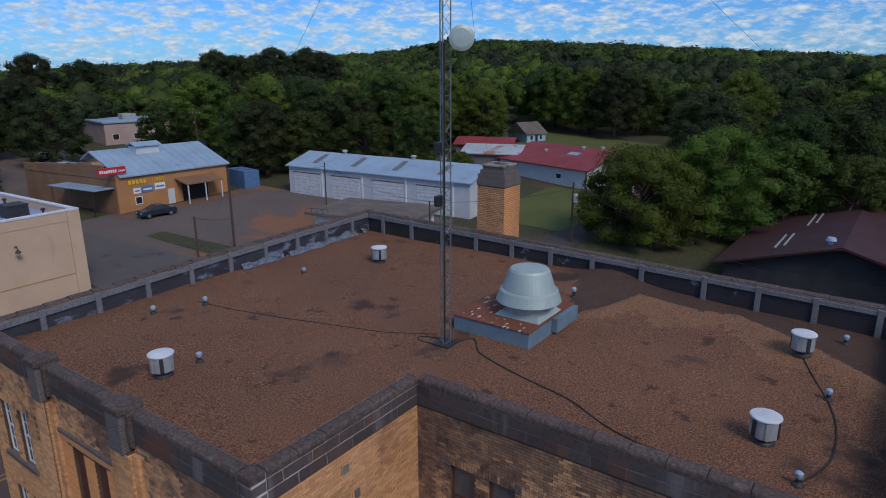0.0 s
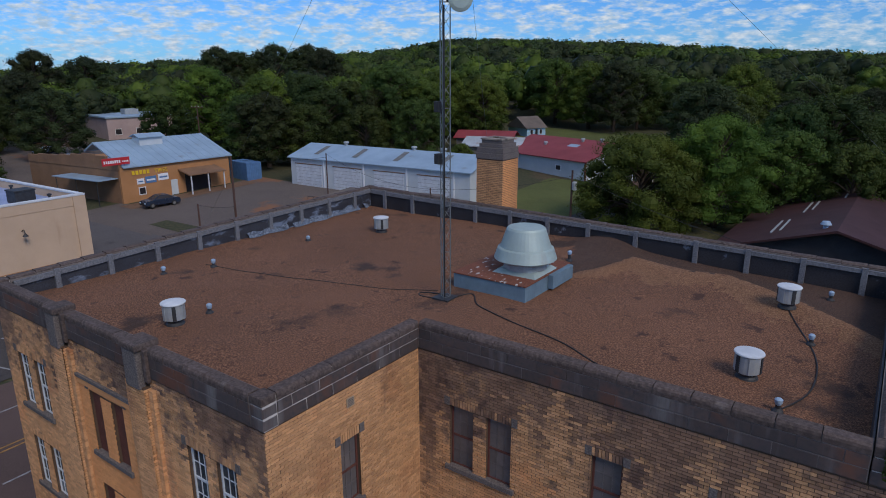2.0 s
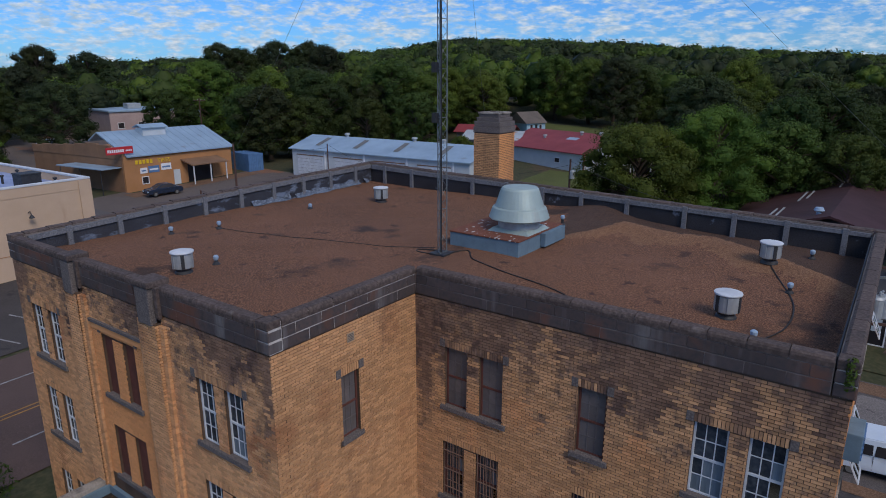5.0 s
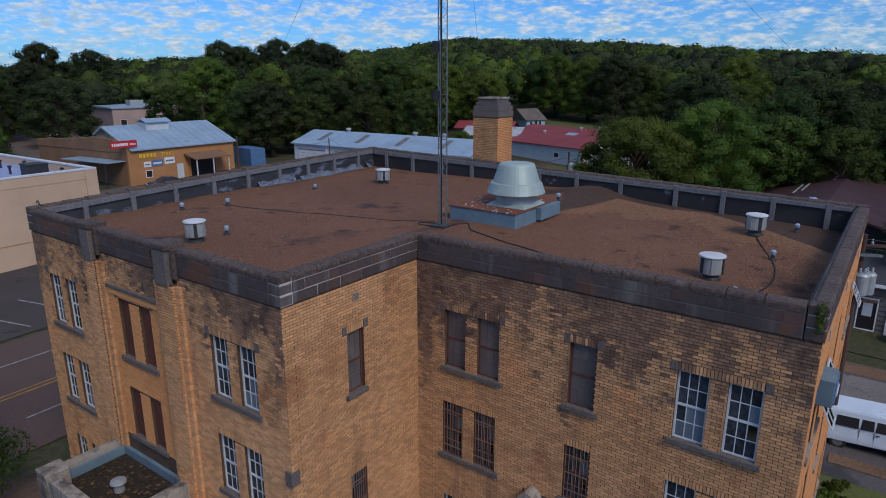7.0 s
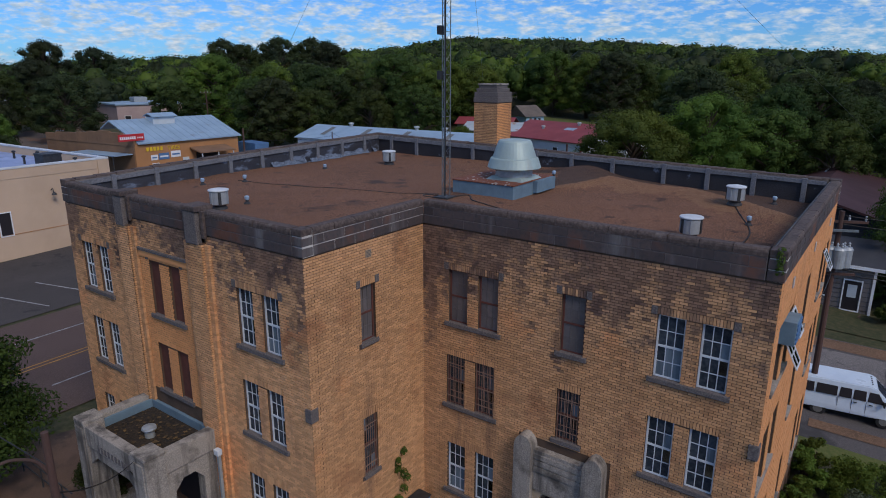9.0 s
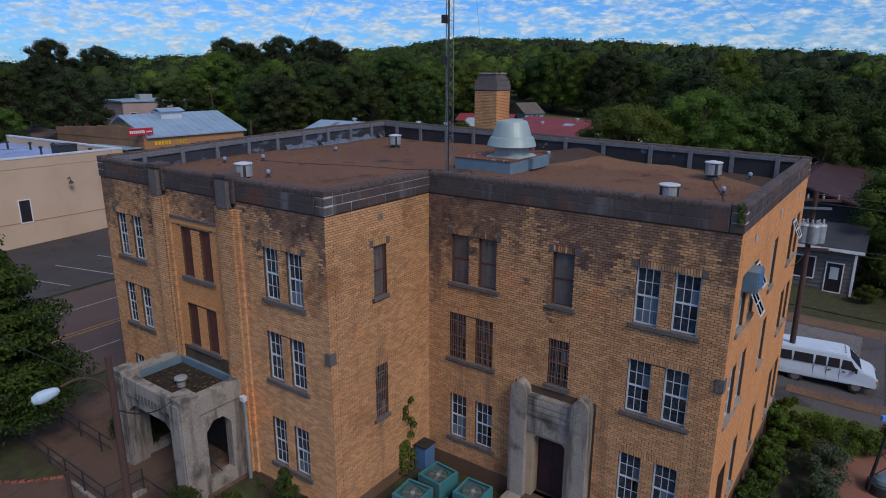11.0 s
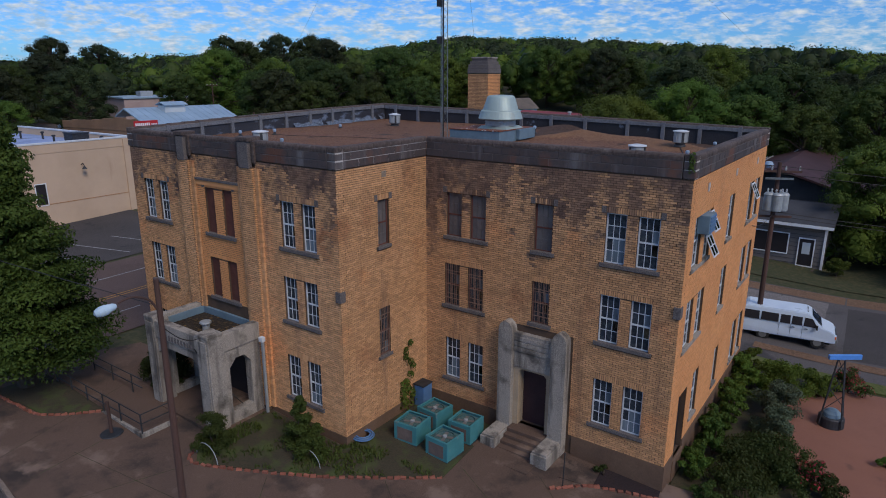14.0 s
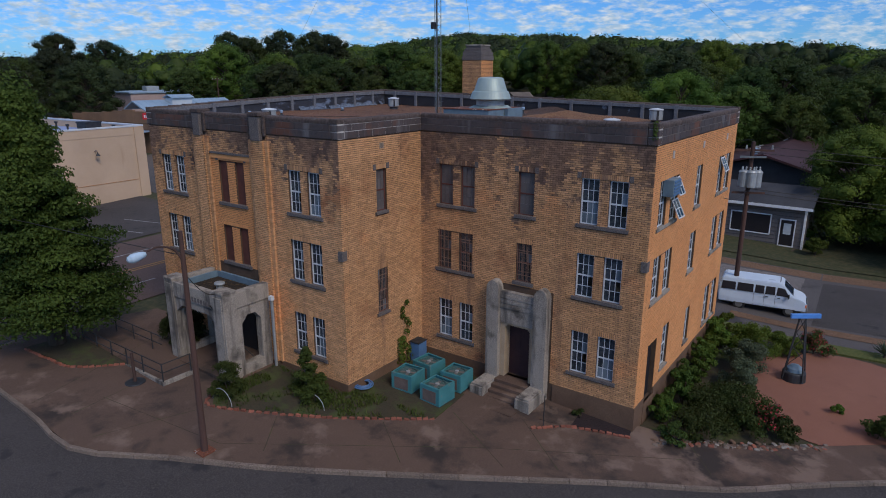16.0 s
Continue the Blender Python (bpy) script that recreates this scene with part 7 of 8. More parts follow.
def saloon(m, mt, label):
    t = thing("saloon_car", label, "car", m)
    prof = [(-2.2, 0.32), (-2.22, 0.75), (-2.05, 0.95), (-1.5, 1.0), (-0.85, 1.42), (0.35, 1.45), (1.15, 0.98), (2.0, 0.85), (2.2, 0.65), (2.2, 0.32)]
    bm = bmesh.new()
    near = [bm.verts.new((x, -0.9 + 0.45 * max(0, z - 0.9), z)) for x, z in prof]
    far = [bm.verts.new((x, 0.9 - 0.45 * max(0, z - 0.9), z)) for x, z in prof]
    bm.faces.new(near)
    bm.faces.new(far[::-1])
    for i in range(len(prof)):
        bm.faces.new((near[i], far[i], far[(i + 1) % len(prof)], near[(i + 1) % len(prof)]))
    bmesh.ops.recalc_face_normals(bm, faces=bm.faces)
    bmesh.ops.bevel(bm, geom=list(bm.edges), offset=0.05, segments=2, affect="EDGES")
    part("body", bm, mt, t)
    for s in (-1, 1):
        bm = bmesh.new()
        bm.faces.new([bm.verts.new((x, s * (0.912 - 0.45 * max(0, z - 0.9)), z)) for x, z in ((-1.35, 1.02), (0.95, 1.02), (0.3, 1.38), (-0.8, 1.36))])
        part("side_window", bm, M_DARK, t)
    wheels(t, [(x, y) for x in (-1.35, 1.35) for y in (-0.92, 0.72)], 0.32, 0.2)
    for y in (-0.8, 0.5):
        part("headlight", boxed(2.14, 2.215, y, y + 0.3, 0.58, 0.72, 0.02), M_LENS, t)
    return t


saloon(pose(-64.3, 30.5, gz(-64.3, 30.5) + 0.03, 0, 0, 264), M_CAR, "dark blue saloon parked by the workshop")

# white garage row
t = thing("garage_row", "long pale metal garage building with four shutters", "garage", pose(-60.5, 48.5, gz(-55, 49.5) - 0.2, 0, 0, 3.6))
t.scale = (1.03, 1.03, 1.0)
GL, GD, GH = 28.3, 9.0, 4.0
part("wall", shell(bmesh.new(), 0, GL, 0, GD, -1.5, GH), M_PALEWALL, t)
part("gable", prism(bmesh.new(), [(0.0, GH - 0.1), (GD, GH - 0.1), (GD / 2, GH + 1.35)], 0.05, 0.25, "x"), M_PALEWALL, t)
part("gable", prism(bmesh.new(), [(0.0, GH - 0.1), (GD, GH - 0.1), (GD / 2, GH + 1.35)], GL - 0.25, GL - 0.05, "x"), M_PALEWALL, t)
rr = part("roof", prism(bmesh.new(), [(-0.35, GH - 0.02), (GD / 2, GH + 1.5), (GD + 0.35, GH - 0.02), (GD + 0.35, GH + 0.1), (GD / 2, GH + 1.62), (-0.35, GH + 0.1)], -0.35, GL + 0.35, "x"), M_METALROOF, t, "pale metal roof with skylight strips")
for k in range(4):
    x = 3.4 + 6.6 * k
    part("skylight", prism(bmesh.new(), [(1.0, GH + 0.562), (3.6, GH + 1.395), (3.6, GH + 1.42), (1.0, GH + 0.585)], x, x + 0.75, "x"), M_GRILLE, rr)
    s = part("shutter", boxed(1.0 + 6.7 * k, 5.6 + 6.7 * k, -0.05, 0.02, -0.6, 3.2), M_SASH, t, "pale roller shutter")
    for j in range(8):
        part("slat", boxed(1.02 + 6.7 * k, 5.58 + 6.7 * k, -0.07, -0.051, -0.4 + 0.45 * j, -0.38 + 0.45 * j), M_GRILLE, s)
    part("door_post", boxed(5.9 + 6.7 * k, 6.1 + 6.7 * k, -0.08, 0.02, -0.8, GH - 0.05), M_WHITE, t)
    part("header_trim", boxed(0.85 + 6.7 * k, 5.75 + 6.7 * k, -0.09, -0.052, 3.2, 3.32), M_TAN_DARK, t)
for x in (6.2, 17.5, 22.0):
    part("roof_vent", lathe(bmesh.new(), [(0.25, 0), (0.25, 0.35), (0.4, 0.4), (0.35, 0.6), (0.02, 0.65)], 12, (x, GD / 2, GH + 1.5)), M_GALV, t)

# low flat-roofed shed before the garages
t = thing("flat_shed", "low white shed with a wide grey flat roof", "shed", pose(-42.0, 34.2, gz(-37, 36), 0, 0, 11.5))
part("wall", shell(bmesh.new(), 0.8, 11.5, 0.8, 8.2, -1.5, 2.6), M_WHITE, t)
part("roof", boxed(0, 12.4, 0, 9, 2.6, 2.9, 0.02), M_SHINGLE, t, "grey flat roof")
for k in range(5):
    part("roof_rail", tube(bmesh.new(), [(0.2 + 0.7 * k, 0.1, 2.9), (0.2 + 0.7 * k, 0.1, 3.35)], 0.03, 4), M_STEEL_DARK, t)
part("roof_rail", tube(bmesh.new(), [(0.2, 0.1, 3.35), (3.0, 0.1, 3.35)], 0.03, 4), M_STEEL_DARK, t)
t2 = thing("covered_tank", "small yellow tarpaulin-covered stack", "tarpaulin", pose(-38.0, 31.6, gz(-38, 31.6)))
part("cover", lathe(bmesh.new(), [(1.1, 0), (1.1, 0.7), (0.8, 1.2), (0.3, 1.4), (0.02, 1.45)], 14), M_YELLOW, t2)

# red-roofed house
t = thing("red_roofed_house", "pale house with a broad red metal roof", "house", pose(-26.0, 71.3, gz(-28, 74) - 0.1, 0, 0, 73))
# local x runs back along the side, local y to the west
HL, HW, HE = 15.0, 17.5, 2.6
part("wall", shell(bmesh.new(), 0, HL, 0, HW, -1.2, HE), M_PALEWALL, t)
rr = part("roof", prism(bmesh.new(), [(-0.5, HE - 0.05), (HL / 2, HE + 2.0), (HL + 0.5, HE - 0.05), (HL + 0.5, HE + 0.07), (HL / 2, HE + 2.15), (-0.5, HE + 0.07)], -0.5, HW + 0.5, "y"), M_REDROOF, t, "red ribbed metal roof")
part("gable", prism(bmesh.new(), [(0.0, HE - 0.1), (HL, HE - 0.1), (HL / 2, HE + 1.9)], 0.02, 0.2, "y"), M_PALEWALL, t)
for x, y in ((4, 11.5), (6.5, 6.2), (7, 3.0)):
    part("roof_vent", lathe(bmesh.new(), [(0.22, -0.3), (0.22, 0.35), (0.36, 0.4), (0.3, 0.58), (0.02, 0.6)], 12, (x, y, HE + 0.28 * x)), M_GALV, t)
part("roof_patch", prism(bmesh.new(), [(3.4, HE + 1.03), (5.2, HE + 1.53), (5.2, HE + 1.57), (3.4, HE + 1.07)], 5.4, 7.4, "y"), M_METALROOF, rr)
flat_window(t, 1.1, 0.8, pose(0.0, 5.6, 0.9) @ pose(0, 0, 0, 0, 0, -90))
flat_window(t, 1.1, 0.9, pose(5.5, 0.0, 0.8))
part("corner_trim", boxed(-0.05, 0.12, -0.05, 0.12, -1, HE - 0.06), M_REDROOF, t)
t = thing("carport", "white metal carport over a concrete slab", "carport", pose(-21.8, 71.6, gz(-21, 72.6), 0, 0, 73))
part("canopy", prism(bmesh.new(), [(-2.9, 2.45), (-1.4, 2.85), (0.3, 2.6), (0.3, 2.7), (-1.4, 2.97), (-2.9, 2.55)], 0, 5.0, "x"), M_WHITE, t, "white metal canopy")
for x, y in ((0.2, -2.7), (4.8, -2.7), (0.2, 0.1), (4.8, 0.1)):
    part("post", boxed(x - 0.06, x + 0.06, y - 0.06, y + 0.06, -0.4, 2.55), M_WHITE, t)
part("slab", boxed(-0.5, 5.5, -3.2, 0.4, -0.5, 0.06), M_CONCRETE, t)

# pale blue house far off
t = thing("blue_house", "pale blue weatherboard cottage with a grey hipped roof", "house", pose(-52.6, 103.4, gz(-52, 104.6) - 0.3, 0, 0, 65))
t.scale = (0.72, 0.72, 0.78)
part("wall", shell(bmesh.new(), 0, 6.5, 0, 9, -1.5, 2.5), M_BLUEWALL, t)
part("roof", prism(bmesh.new(), [(-0.5, 2.4), (4.5, 5.2), (9.5, 2.4)], -0.5, 7.0, "x"), M_SHINGLE, t, "grey shingle roof")
for x in (1.1, 4.3):
    flat_window(t, 1.0, 1.3, pose(x, 0.0, 0.8))
part("door", boxed(2.9, 3.7, -0.05, 0.02, 0, 2.1), M_DARK, t)
# grey shed with a rusty pale roof and a red roof beyond
t = thing("old_barn", "grey block barn with a rusted pale metal roof", "barn", pose(-48.8, 74.8, gz(-47, 77), 0, 0, 19))
part("wall", shell(bmesh.new(), 0, 9, 0, 8, -1.5, 2.6), M_GREYWALL, t)
M_RUSTROOF = surf("rusting_pale_roof", [(0.38, 0.43, 0.46), (0.30, 0.34, 0.36)], 0.4, 8, rough=0.6, spots=((0.28, 0.15, 0.09), 0.35, 0.55, 0.08))
part("roof", prism(bmesh.new(), [(-0.5, 2.5), (4, 3.6), (8.5, 2.5), (8.5, 2.65), (4, 3.75), (-0.5, 2.65)], -0.5, 9.5, "x"), M_RUSTROOF, t)
t = thing("red_shed", "low shed with a red metal roof", "shed", pose(-56.5, 84.0, gz(-54.5, 86), 0, 0, 19))
part("wall", shell(bmesh.new(), 0, 10, 0, 6, -1.5, 2.2), M_GREYWALL, t)
part("roof", prism(bmesh.new(), [(-0.5, 2.1), (3, 3.2), (6.5, 2.1), (6.5, 2.2), (3, 3.3), (-0.5, 2.2)], -0.5, 10.5, "x"), M_REDROOF, t)

# maroon roofed hall
t = thing("maroon_hall", "long low hall with a faded maroon metal roof", "hall", pose(6.4, 45.2, -0.85, 0, 0, -1))
part("wall", shell(bmesh.new(), -8.6, 8.6, 0.8, 25.5, -1.0, 3.3), M_SHINGLE_DARK, t)
rr = part("roof", prism(bmesh.new(), [(-9.4, 3.25), (0, 6.0), (9.4, 3.25), (9.4, 3.42), (0, 6.2), (-9.4, 3.42)], 0, 26, "y"), M_MAROON, t, "faded maroon metal roof")
part("gable", prism(bmesh.new(), [(-8.6, 3.3), (8.6, 3.3), (0, 5.8)], 0.9, 1.1, "y"), M_SHINGLE_DARK, t)
for k, (x0, y0, L) in enumerate(((-5.2, 3.0, 5.5), (-4.6, 3.6, 5.0), (-4.0, 12.0, 6.0), (-3.4, 13.0, 5.0), (-1.2, 18.0, 5.5))):
    zz = 3.42 + (x0 + 9.4) * 0.2957
    part("flashing_strip", boxed(x0, x0 + 0.16, y0, y0 + L, zz + 0.01, zz + 0.09), M_GALV, rr)
part("roof_vent", lathe(bmesh.new(), [(0.2, 0), (0.2, 0.4), (0.42, 0.5), (0.3, 0.75), (0.02, 0.8)], 14, (-1.0, 2.0, 5.7)), M_PIPE, t)

# grey cottage behind the van
t = thing("grey_cottage", "grey weatherboard cottage with white trim", "cottage", pose(4.0, 34.3, gz(9.5, 34.3) + 0.0, 0, 0, -1))
part("wall", shell(bmesh.new(), 0, 7.9, 0, 5.2, -1.2, 3.3), M_GREYWALL, t)
rr = part("roof", prism(bmesh.new(), [(-0.6, 3.2), (2.6, 4.4), (5.8, 3.2), (5.8, 3.36), (2.6, 4.58), (-0.6, 3.36)], -0.5, 8.4, "x"), M_SHINGLE_DARK, t, "dark shingle roof")
part("eaves_trim", boxed(-0.5, 8.4, -0.64, -0.58, 3.12, 3.34), M_WHITE, t)
part("corner_board", boxed(7.82, 7.98, -0.08, 0.1, -0.9, 3.12), M_WHITE, t)
for k in range(11):
    part("weatherboard", boxed(0.01, 7.8, -0.03, -0.002, -0.55 + 0.33 * k, -0.53 + 0.33 * k), M_SHINGLE_DARK, t)
flat_window(t, 3.1, 1.7, pose(2.4, -0.035, 0.75))
dd = flat_window(t, 1.15, 2.25, pose(6.15, -0.035, -0.05), name="door_frame")
part("door_glazing", boxed(0.3, 0.85, -0.03, -0.013, 1.0, 1.9), M_PALEWALL, dd)
part("side_porch_wall", boxed(-2.2, -0.2, 0.5, 6, -1, 2.8), M_PALEWALL, t)
part("doorstep", boxed(6.0, 7.5, -0.9, -0.06, -0.8, -0.1, 0.02), M_CONCRETE, t)

# buildings beyond the workshop
for nm, lab, x, y, a, w, d, h, wm, rm in (("pink_shop", "pinkish flat-roofed shop beyond the workshop", -131.3, 59.3, -10, 15, 15, 4.6, surf("pink_render", [(0.40, 0.31, 0.29), (0.34, 0.26, 0.25)], 0.3, 8), M_METALROOF),
                                         ("far_house", "far house with a pale roof among the trees", -153.5, 42.5, 0, 11, 9, 4.0, M_TAN_DARK, M_METALROOF),
                                         ("far_shop", "low pale shop behind the trees", -125.9, 79.3, -10, 11, 12, 4.0, M_PALEWALL, M_METALROOF)):
    t = thing(nm, lab, "building", pose(x, y, gz(x, y), 0, 0, a))
    part("wall", shell(bmesh.new(), -w, 0, 0, d, -1.5, h), wm, t)
    part("roof", boxed(-w - 0.3, 0.3, -0.3, d + 0.3, h, h + 0.35, 0.03), rm, t)
    part("roof_unit", boxed(-w * 0.6, -w * 0.4, d * 0.4, d * 0.6, h + 0.35, h + 1.5, 0.03), M_GALV, t)
    for k in range(3):
        flat_window(t, 1.4, 1.3, pose(0.0, 1.5 + k * d / 3.4, 1.0) @ pose(0, 0, 0, 0, 0, 90))
for k in range(7):
    x, y = -93 - 4.82 * k, 35.4 + 1.17 * k
    saloon(pose(x, y, gz(x, y) + 0.02, 0, 0, 250 + 9 * (k % 3)), [M_VAN, M_GRILLE, M_CAR][k % 3], ["white car parked in the far yard", "grey car parked in the far yard", "dark car parked in the far yard"][k % 3])

# ---- poles and wires ----
def pole(x, y, h, label, arm=0.0, ang=0.0, r=0.13):
    t = thing("utility_pole", label, "utility pole", pose(x, y, gz(x, y) - 0.1, 0, 0, ang), "utility poles")
    part("pole", tube(bmesh.new(), [(0, 0, 0), (0, 0, h)], r, 10, r * 0.75), M_WOODPOLE, t)
    if arm:
        part("cross_arm", boxed(-arm, arm, -0.05, 0.05, h - 0.55, h - 0.43), M_WOODPOLE, t)
        for k in (-0.9, -0.3, 0.3, 0.9):
            part("insulator", lathe(bmesh.new(), [(0.05, 0), (0.06, 0.1), (0.03, 0.16), (0.05, 0.2), (0.02, 0.24)], 8, (k * arm, 0, h - 0.43)), M_GALV, t)
    return t


pole(-45.9, 23.7, 4.2, "short dark wooden pole by the street", r=0.11)
pole(-45.8, 27.9, 8.3, "dark wooden utility pole by the yard")
pole(-50.8, 46, 5.6, "thin dark pole before the garages", r=0.09)
pole(-28.2, 38.2, 5.2, "thin dark pole by the shed", r=0.09)
t = pole(-17.5, 48.2, 6.3, "wooden pole with a pale transformer")
part("transformer", lathe(bmesh.new(), [(0.25, 0), (0.26, 0.75), (0.2, 0.85), (0.02, 0.88)], 14, (0.32, -0.1, 4.3)), M_GALV, t)
pole(-96, 58.1, 9.0, "far utility pole with a cross arm", 1.1, 30)
pole(-49.6, 143.1, 10.0, "far utility pole among the trees", 1.0, 10)
# the transformer pole by the van
PX, PY = 10.3, 17.9
t = pole(PX, PY, 10.0, "tall dark pole with three grey transformers and cross arms", 1.15, 24, 0.15)
for k, a in enumerate((-150, -90, -30)):
    x, y = 0.42 * math.cos(math.radians(a)), 0.42 * math.sin(math.radians(a))
    tr = part("transformer", lathe(bmesh.new(), [(0.24, 0), (0.27, 0.04), (0.27, 0.85), (0.29, 0.88), (0.22, 0.98), (0.02, 1.0)], 16, (x, y, 7.4)), M_GALV, t, "grey steel transformer can")
    for s in (-0.1, 0.1):
        part("bushing", lathe(bmesh.new(), [(0.035, 0), (0.06, 0.06), (0.035, 0.1), (0.06, 0.15), (0.03, 0.22)], 8, (x + s, y, 8.38)), M_GALV, tr)
part("lower_arm", boxed(-0.9, 0.9, -0.2, -0.1, 7.0, 7.12), M_WOODPOLE, t)
part("upper_bar", boxed(-0.7, 0.7, -0.32, -0.22, 9.1, 9.2), M_MAST, t)
for nm, a, b, s in (("wire", (PX, PY, 8.9), (60, 34, 8.0), 0.9), ("wire", (PX, PY, 8.5), (60, 33, 7.6), 0.9), ("wire", (PX, PY, 6.4), (40, 27.0, 6.0), 0.7), ("wire", (PX, PY, 6.2), (40, 27.2, 5.6), 0.7), ("wire", (PX, PY, 6.3), (10.42, 11.2, 6.9), 0.25),
                    ("wire", (PX, PY, 9.2), (-17.5, 48.2, gz(-17.5, 48.2) + 6.0), 0.8), ("wire", (-17.5, 48.2, gz(-17.5, 48.2) + 5.6), (-28.2, 38.2, gz(-28.2, 38.2) + 5.0), 0.5),
                    ("wire", (-28.2, 38.2, gz(-28.2, 38.2) + 5.0), (-50.8, 46, gz(-50.8, 46) + 5.4), 0.9), ("wire", (-45.9, 23.7, gz(-45.9, 23.7) + 4.0), (-45.8, 27.9, gz(-45.8, 27.9) + 3.0), 0.2),
                    ("wire", (-50.8, 46, gz(-50.8, 46) + 5.0), (-68.2, 43.0, 5.8), 0.5), ("wire", (LX, LY, 6.6), (-4.6, -7.9, 4.2), 0.25), ("wire", (LX, LY, 7.2), (-60, -14, 8.0), 0.6)):
    tagged(part(nm, tube(bmesh.new(), sag(a, b, s), 0.016, 4), M_CABLE), "black overhead wire between poles", "wire", "overhead wires")
tagged(part("porch_cable", tube(bmesh.new(), sag((-5.3, -7.72, 3.5), (-4.4, -6.4, 0.9), 0.15), 0.02, 5), M_CABLE), "black cable hanging over the porch", "cable")

# ---- trees ----
def tree_data(seed, h, r, n_clumps, leaves, size, cone=False, low=0.28, core=0.4, inner=0.5, tilt=0.3):
    rng = np.random.default_rng(seed)
    cl = []
    for i in range(n_clumps):
        f = (i + rng.uniform(0.1, 0.9)) / n_clumps
        z = h * (low + (0.93 - low) * f)
        wide = r * ((1.0 - f) ** 0.9 + 0.04 if cone else math.sqrt(max(0.05, 1 - (2 * f - 0.75) ** 2 * 0.62)))
        a = i * 2.4 + rng.uniform(-0.5, 0.5)
        rr = wide * (rng.uniform(0.3, 1.0) if cone else rng.uniform(0.3, 1.0) ** 0.7)
        cr = (0.34 * r * (1.15 - 0.6 * f) if cone else 0.36 * r * (36 / n_clumps) ** 0.38) * rng.uniform(0.7, 1.3)
        cl.append((rr * math.cos(a), rr * math.sin(a), z - (0.10 * rr if cone else 0), cr, cr * (rng.uniform(0.28, 0.46) if cone else rng.uniform(0.55, 0.8))))
    cl.append((0, 0, h * 0.9, 0.25 * r, 0.12 * h))
    V, F = leaf_cloud(rng, cl, leaves, size, core=core, inner=inner, tilt=tilt)
    bm = bmesh.new()
    tube(bm, [(0, 0, -0.6), (0.06, 0.03, h * 0.3), (0, 0, h * 0.62), (0, 0, h * 0.9)], 0.034 * h, 9, 0.008 * h)
    for c in cl[:-1:2]:
        zz = max(h * 0.2, c[2] - 0.35 * r)
        tube(bm, [(0, 0, zz), (c[0] * 0.5, c[1] * 0.5, (zz + c[2]) / 2 + 0.1 * r), (c[0] * 0.85, c[1] * 0.85, c[2])], 0.011 * h, 5, 0.004 * h)
    return V, F, bm


def tree(seed, h, r, n, leaves, size, mt, m, name, label, cone=False, low=0.28, group="", core=0.4, inner=0.5, tilt=0.3):
    V, F, bm = tree_data(seed, h, r, n, leaves, size, cone, low, core, inner, tilt)
    t = thing(name, label, "tree", m, group)
    raw("crown", V, F, mt, t)
    part("trunk", bm, M_BARK, t)
    return t


def at_ground(x, y, a=0.0, s=1.0):
    return pose(x, y, gz(x, y) - 0.05, 0, 0, a)


tree(1, 12.7, 3.45, 140, 800, 0.08, M_LEAF_OAK, at_ground(-13.9, -10.4), "oak_tree", "tall dark green oak tree on the pavement bed", cone=True, low=0.12, core=0.3, inner=0.3, tilt=0.6)
# trees about the yards
T_BROAD = tree(2, 9.6, 6.4, 120, 420, 0.105, M_LEAF_LIGHT, at_ground(-11.9, 52.8), "broadleaf_tree", "broad green tree beside the lane with a low crown", low=0.06, group="yard trees", core=0.5, inner=0.5)
T_LIGHT = tree(3, 10.0, 5.0, 84, 340, 0.095, M_LEAF_LIGHT, at_ground(17.6, 40.3), "broadleaf_tree", "bright green tree beside the cottage", low=0.1, group="yard trees", core=0.5, inner=0.5)
T_TALL = tree(4, 14.0, 6.0, 104, 170, 0.15, M_LEAF_FAR_DARK, at_ground(-106.9, 71.7), "broadleaf_tree", "tall dark tree at the edge of the woods", low=0.12, group="woodland edge trees", core=0.5, inner=0.5)
T_PALE = tree(5, 13.0, 6.0, 100, 170, 0.15, M_LEAF_LIGHT, at_ground(-102, 77.8), "broadleaf_tree", "yellow-green tree at the edge of the woods", low=0.12, group="woodland edge trees", core=0.5, inner=0.5)
T_MID = tree(6, 12.0, 5.5, 96, 170, 0.15, M_LEAF, at_ground(-81.4, 82.9), "broadleaf_tree", "dark green tree at the edge of the woods", low=0.08, group="woodland edge trees", core=0.5, inner=0.5)


def copy_at(ob, x, y, s, a):
    c = copy_thing(ob, pose(x, y, gz(x, y) - 0.05, 0, 0, a))
    c.scale = (s, s, s * random.uniform(0.9, 1.12))
    return c


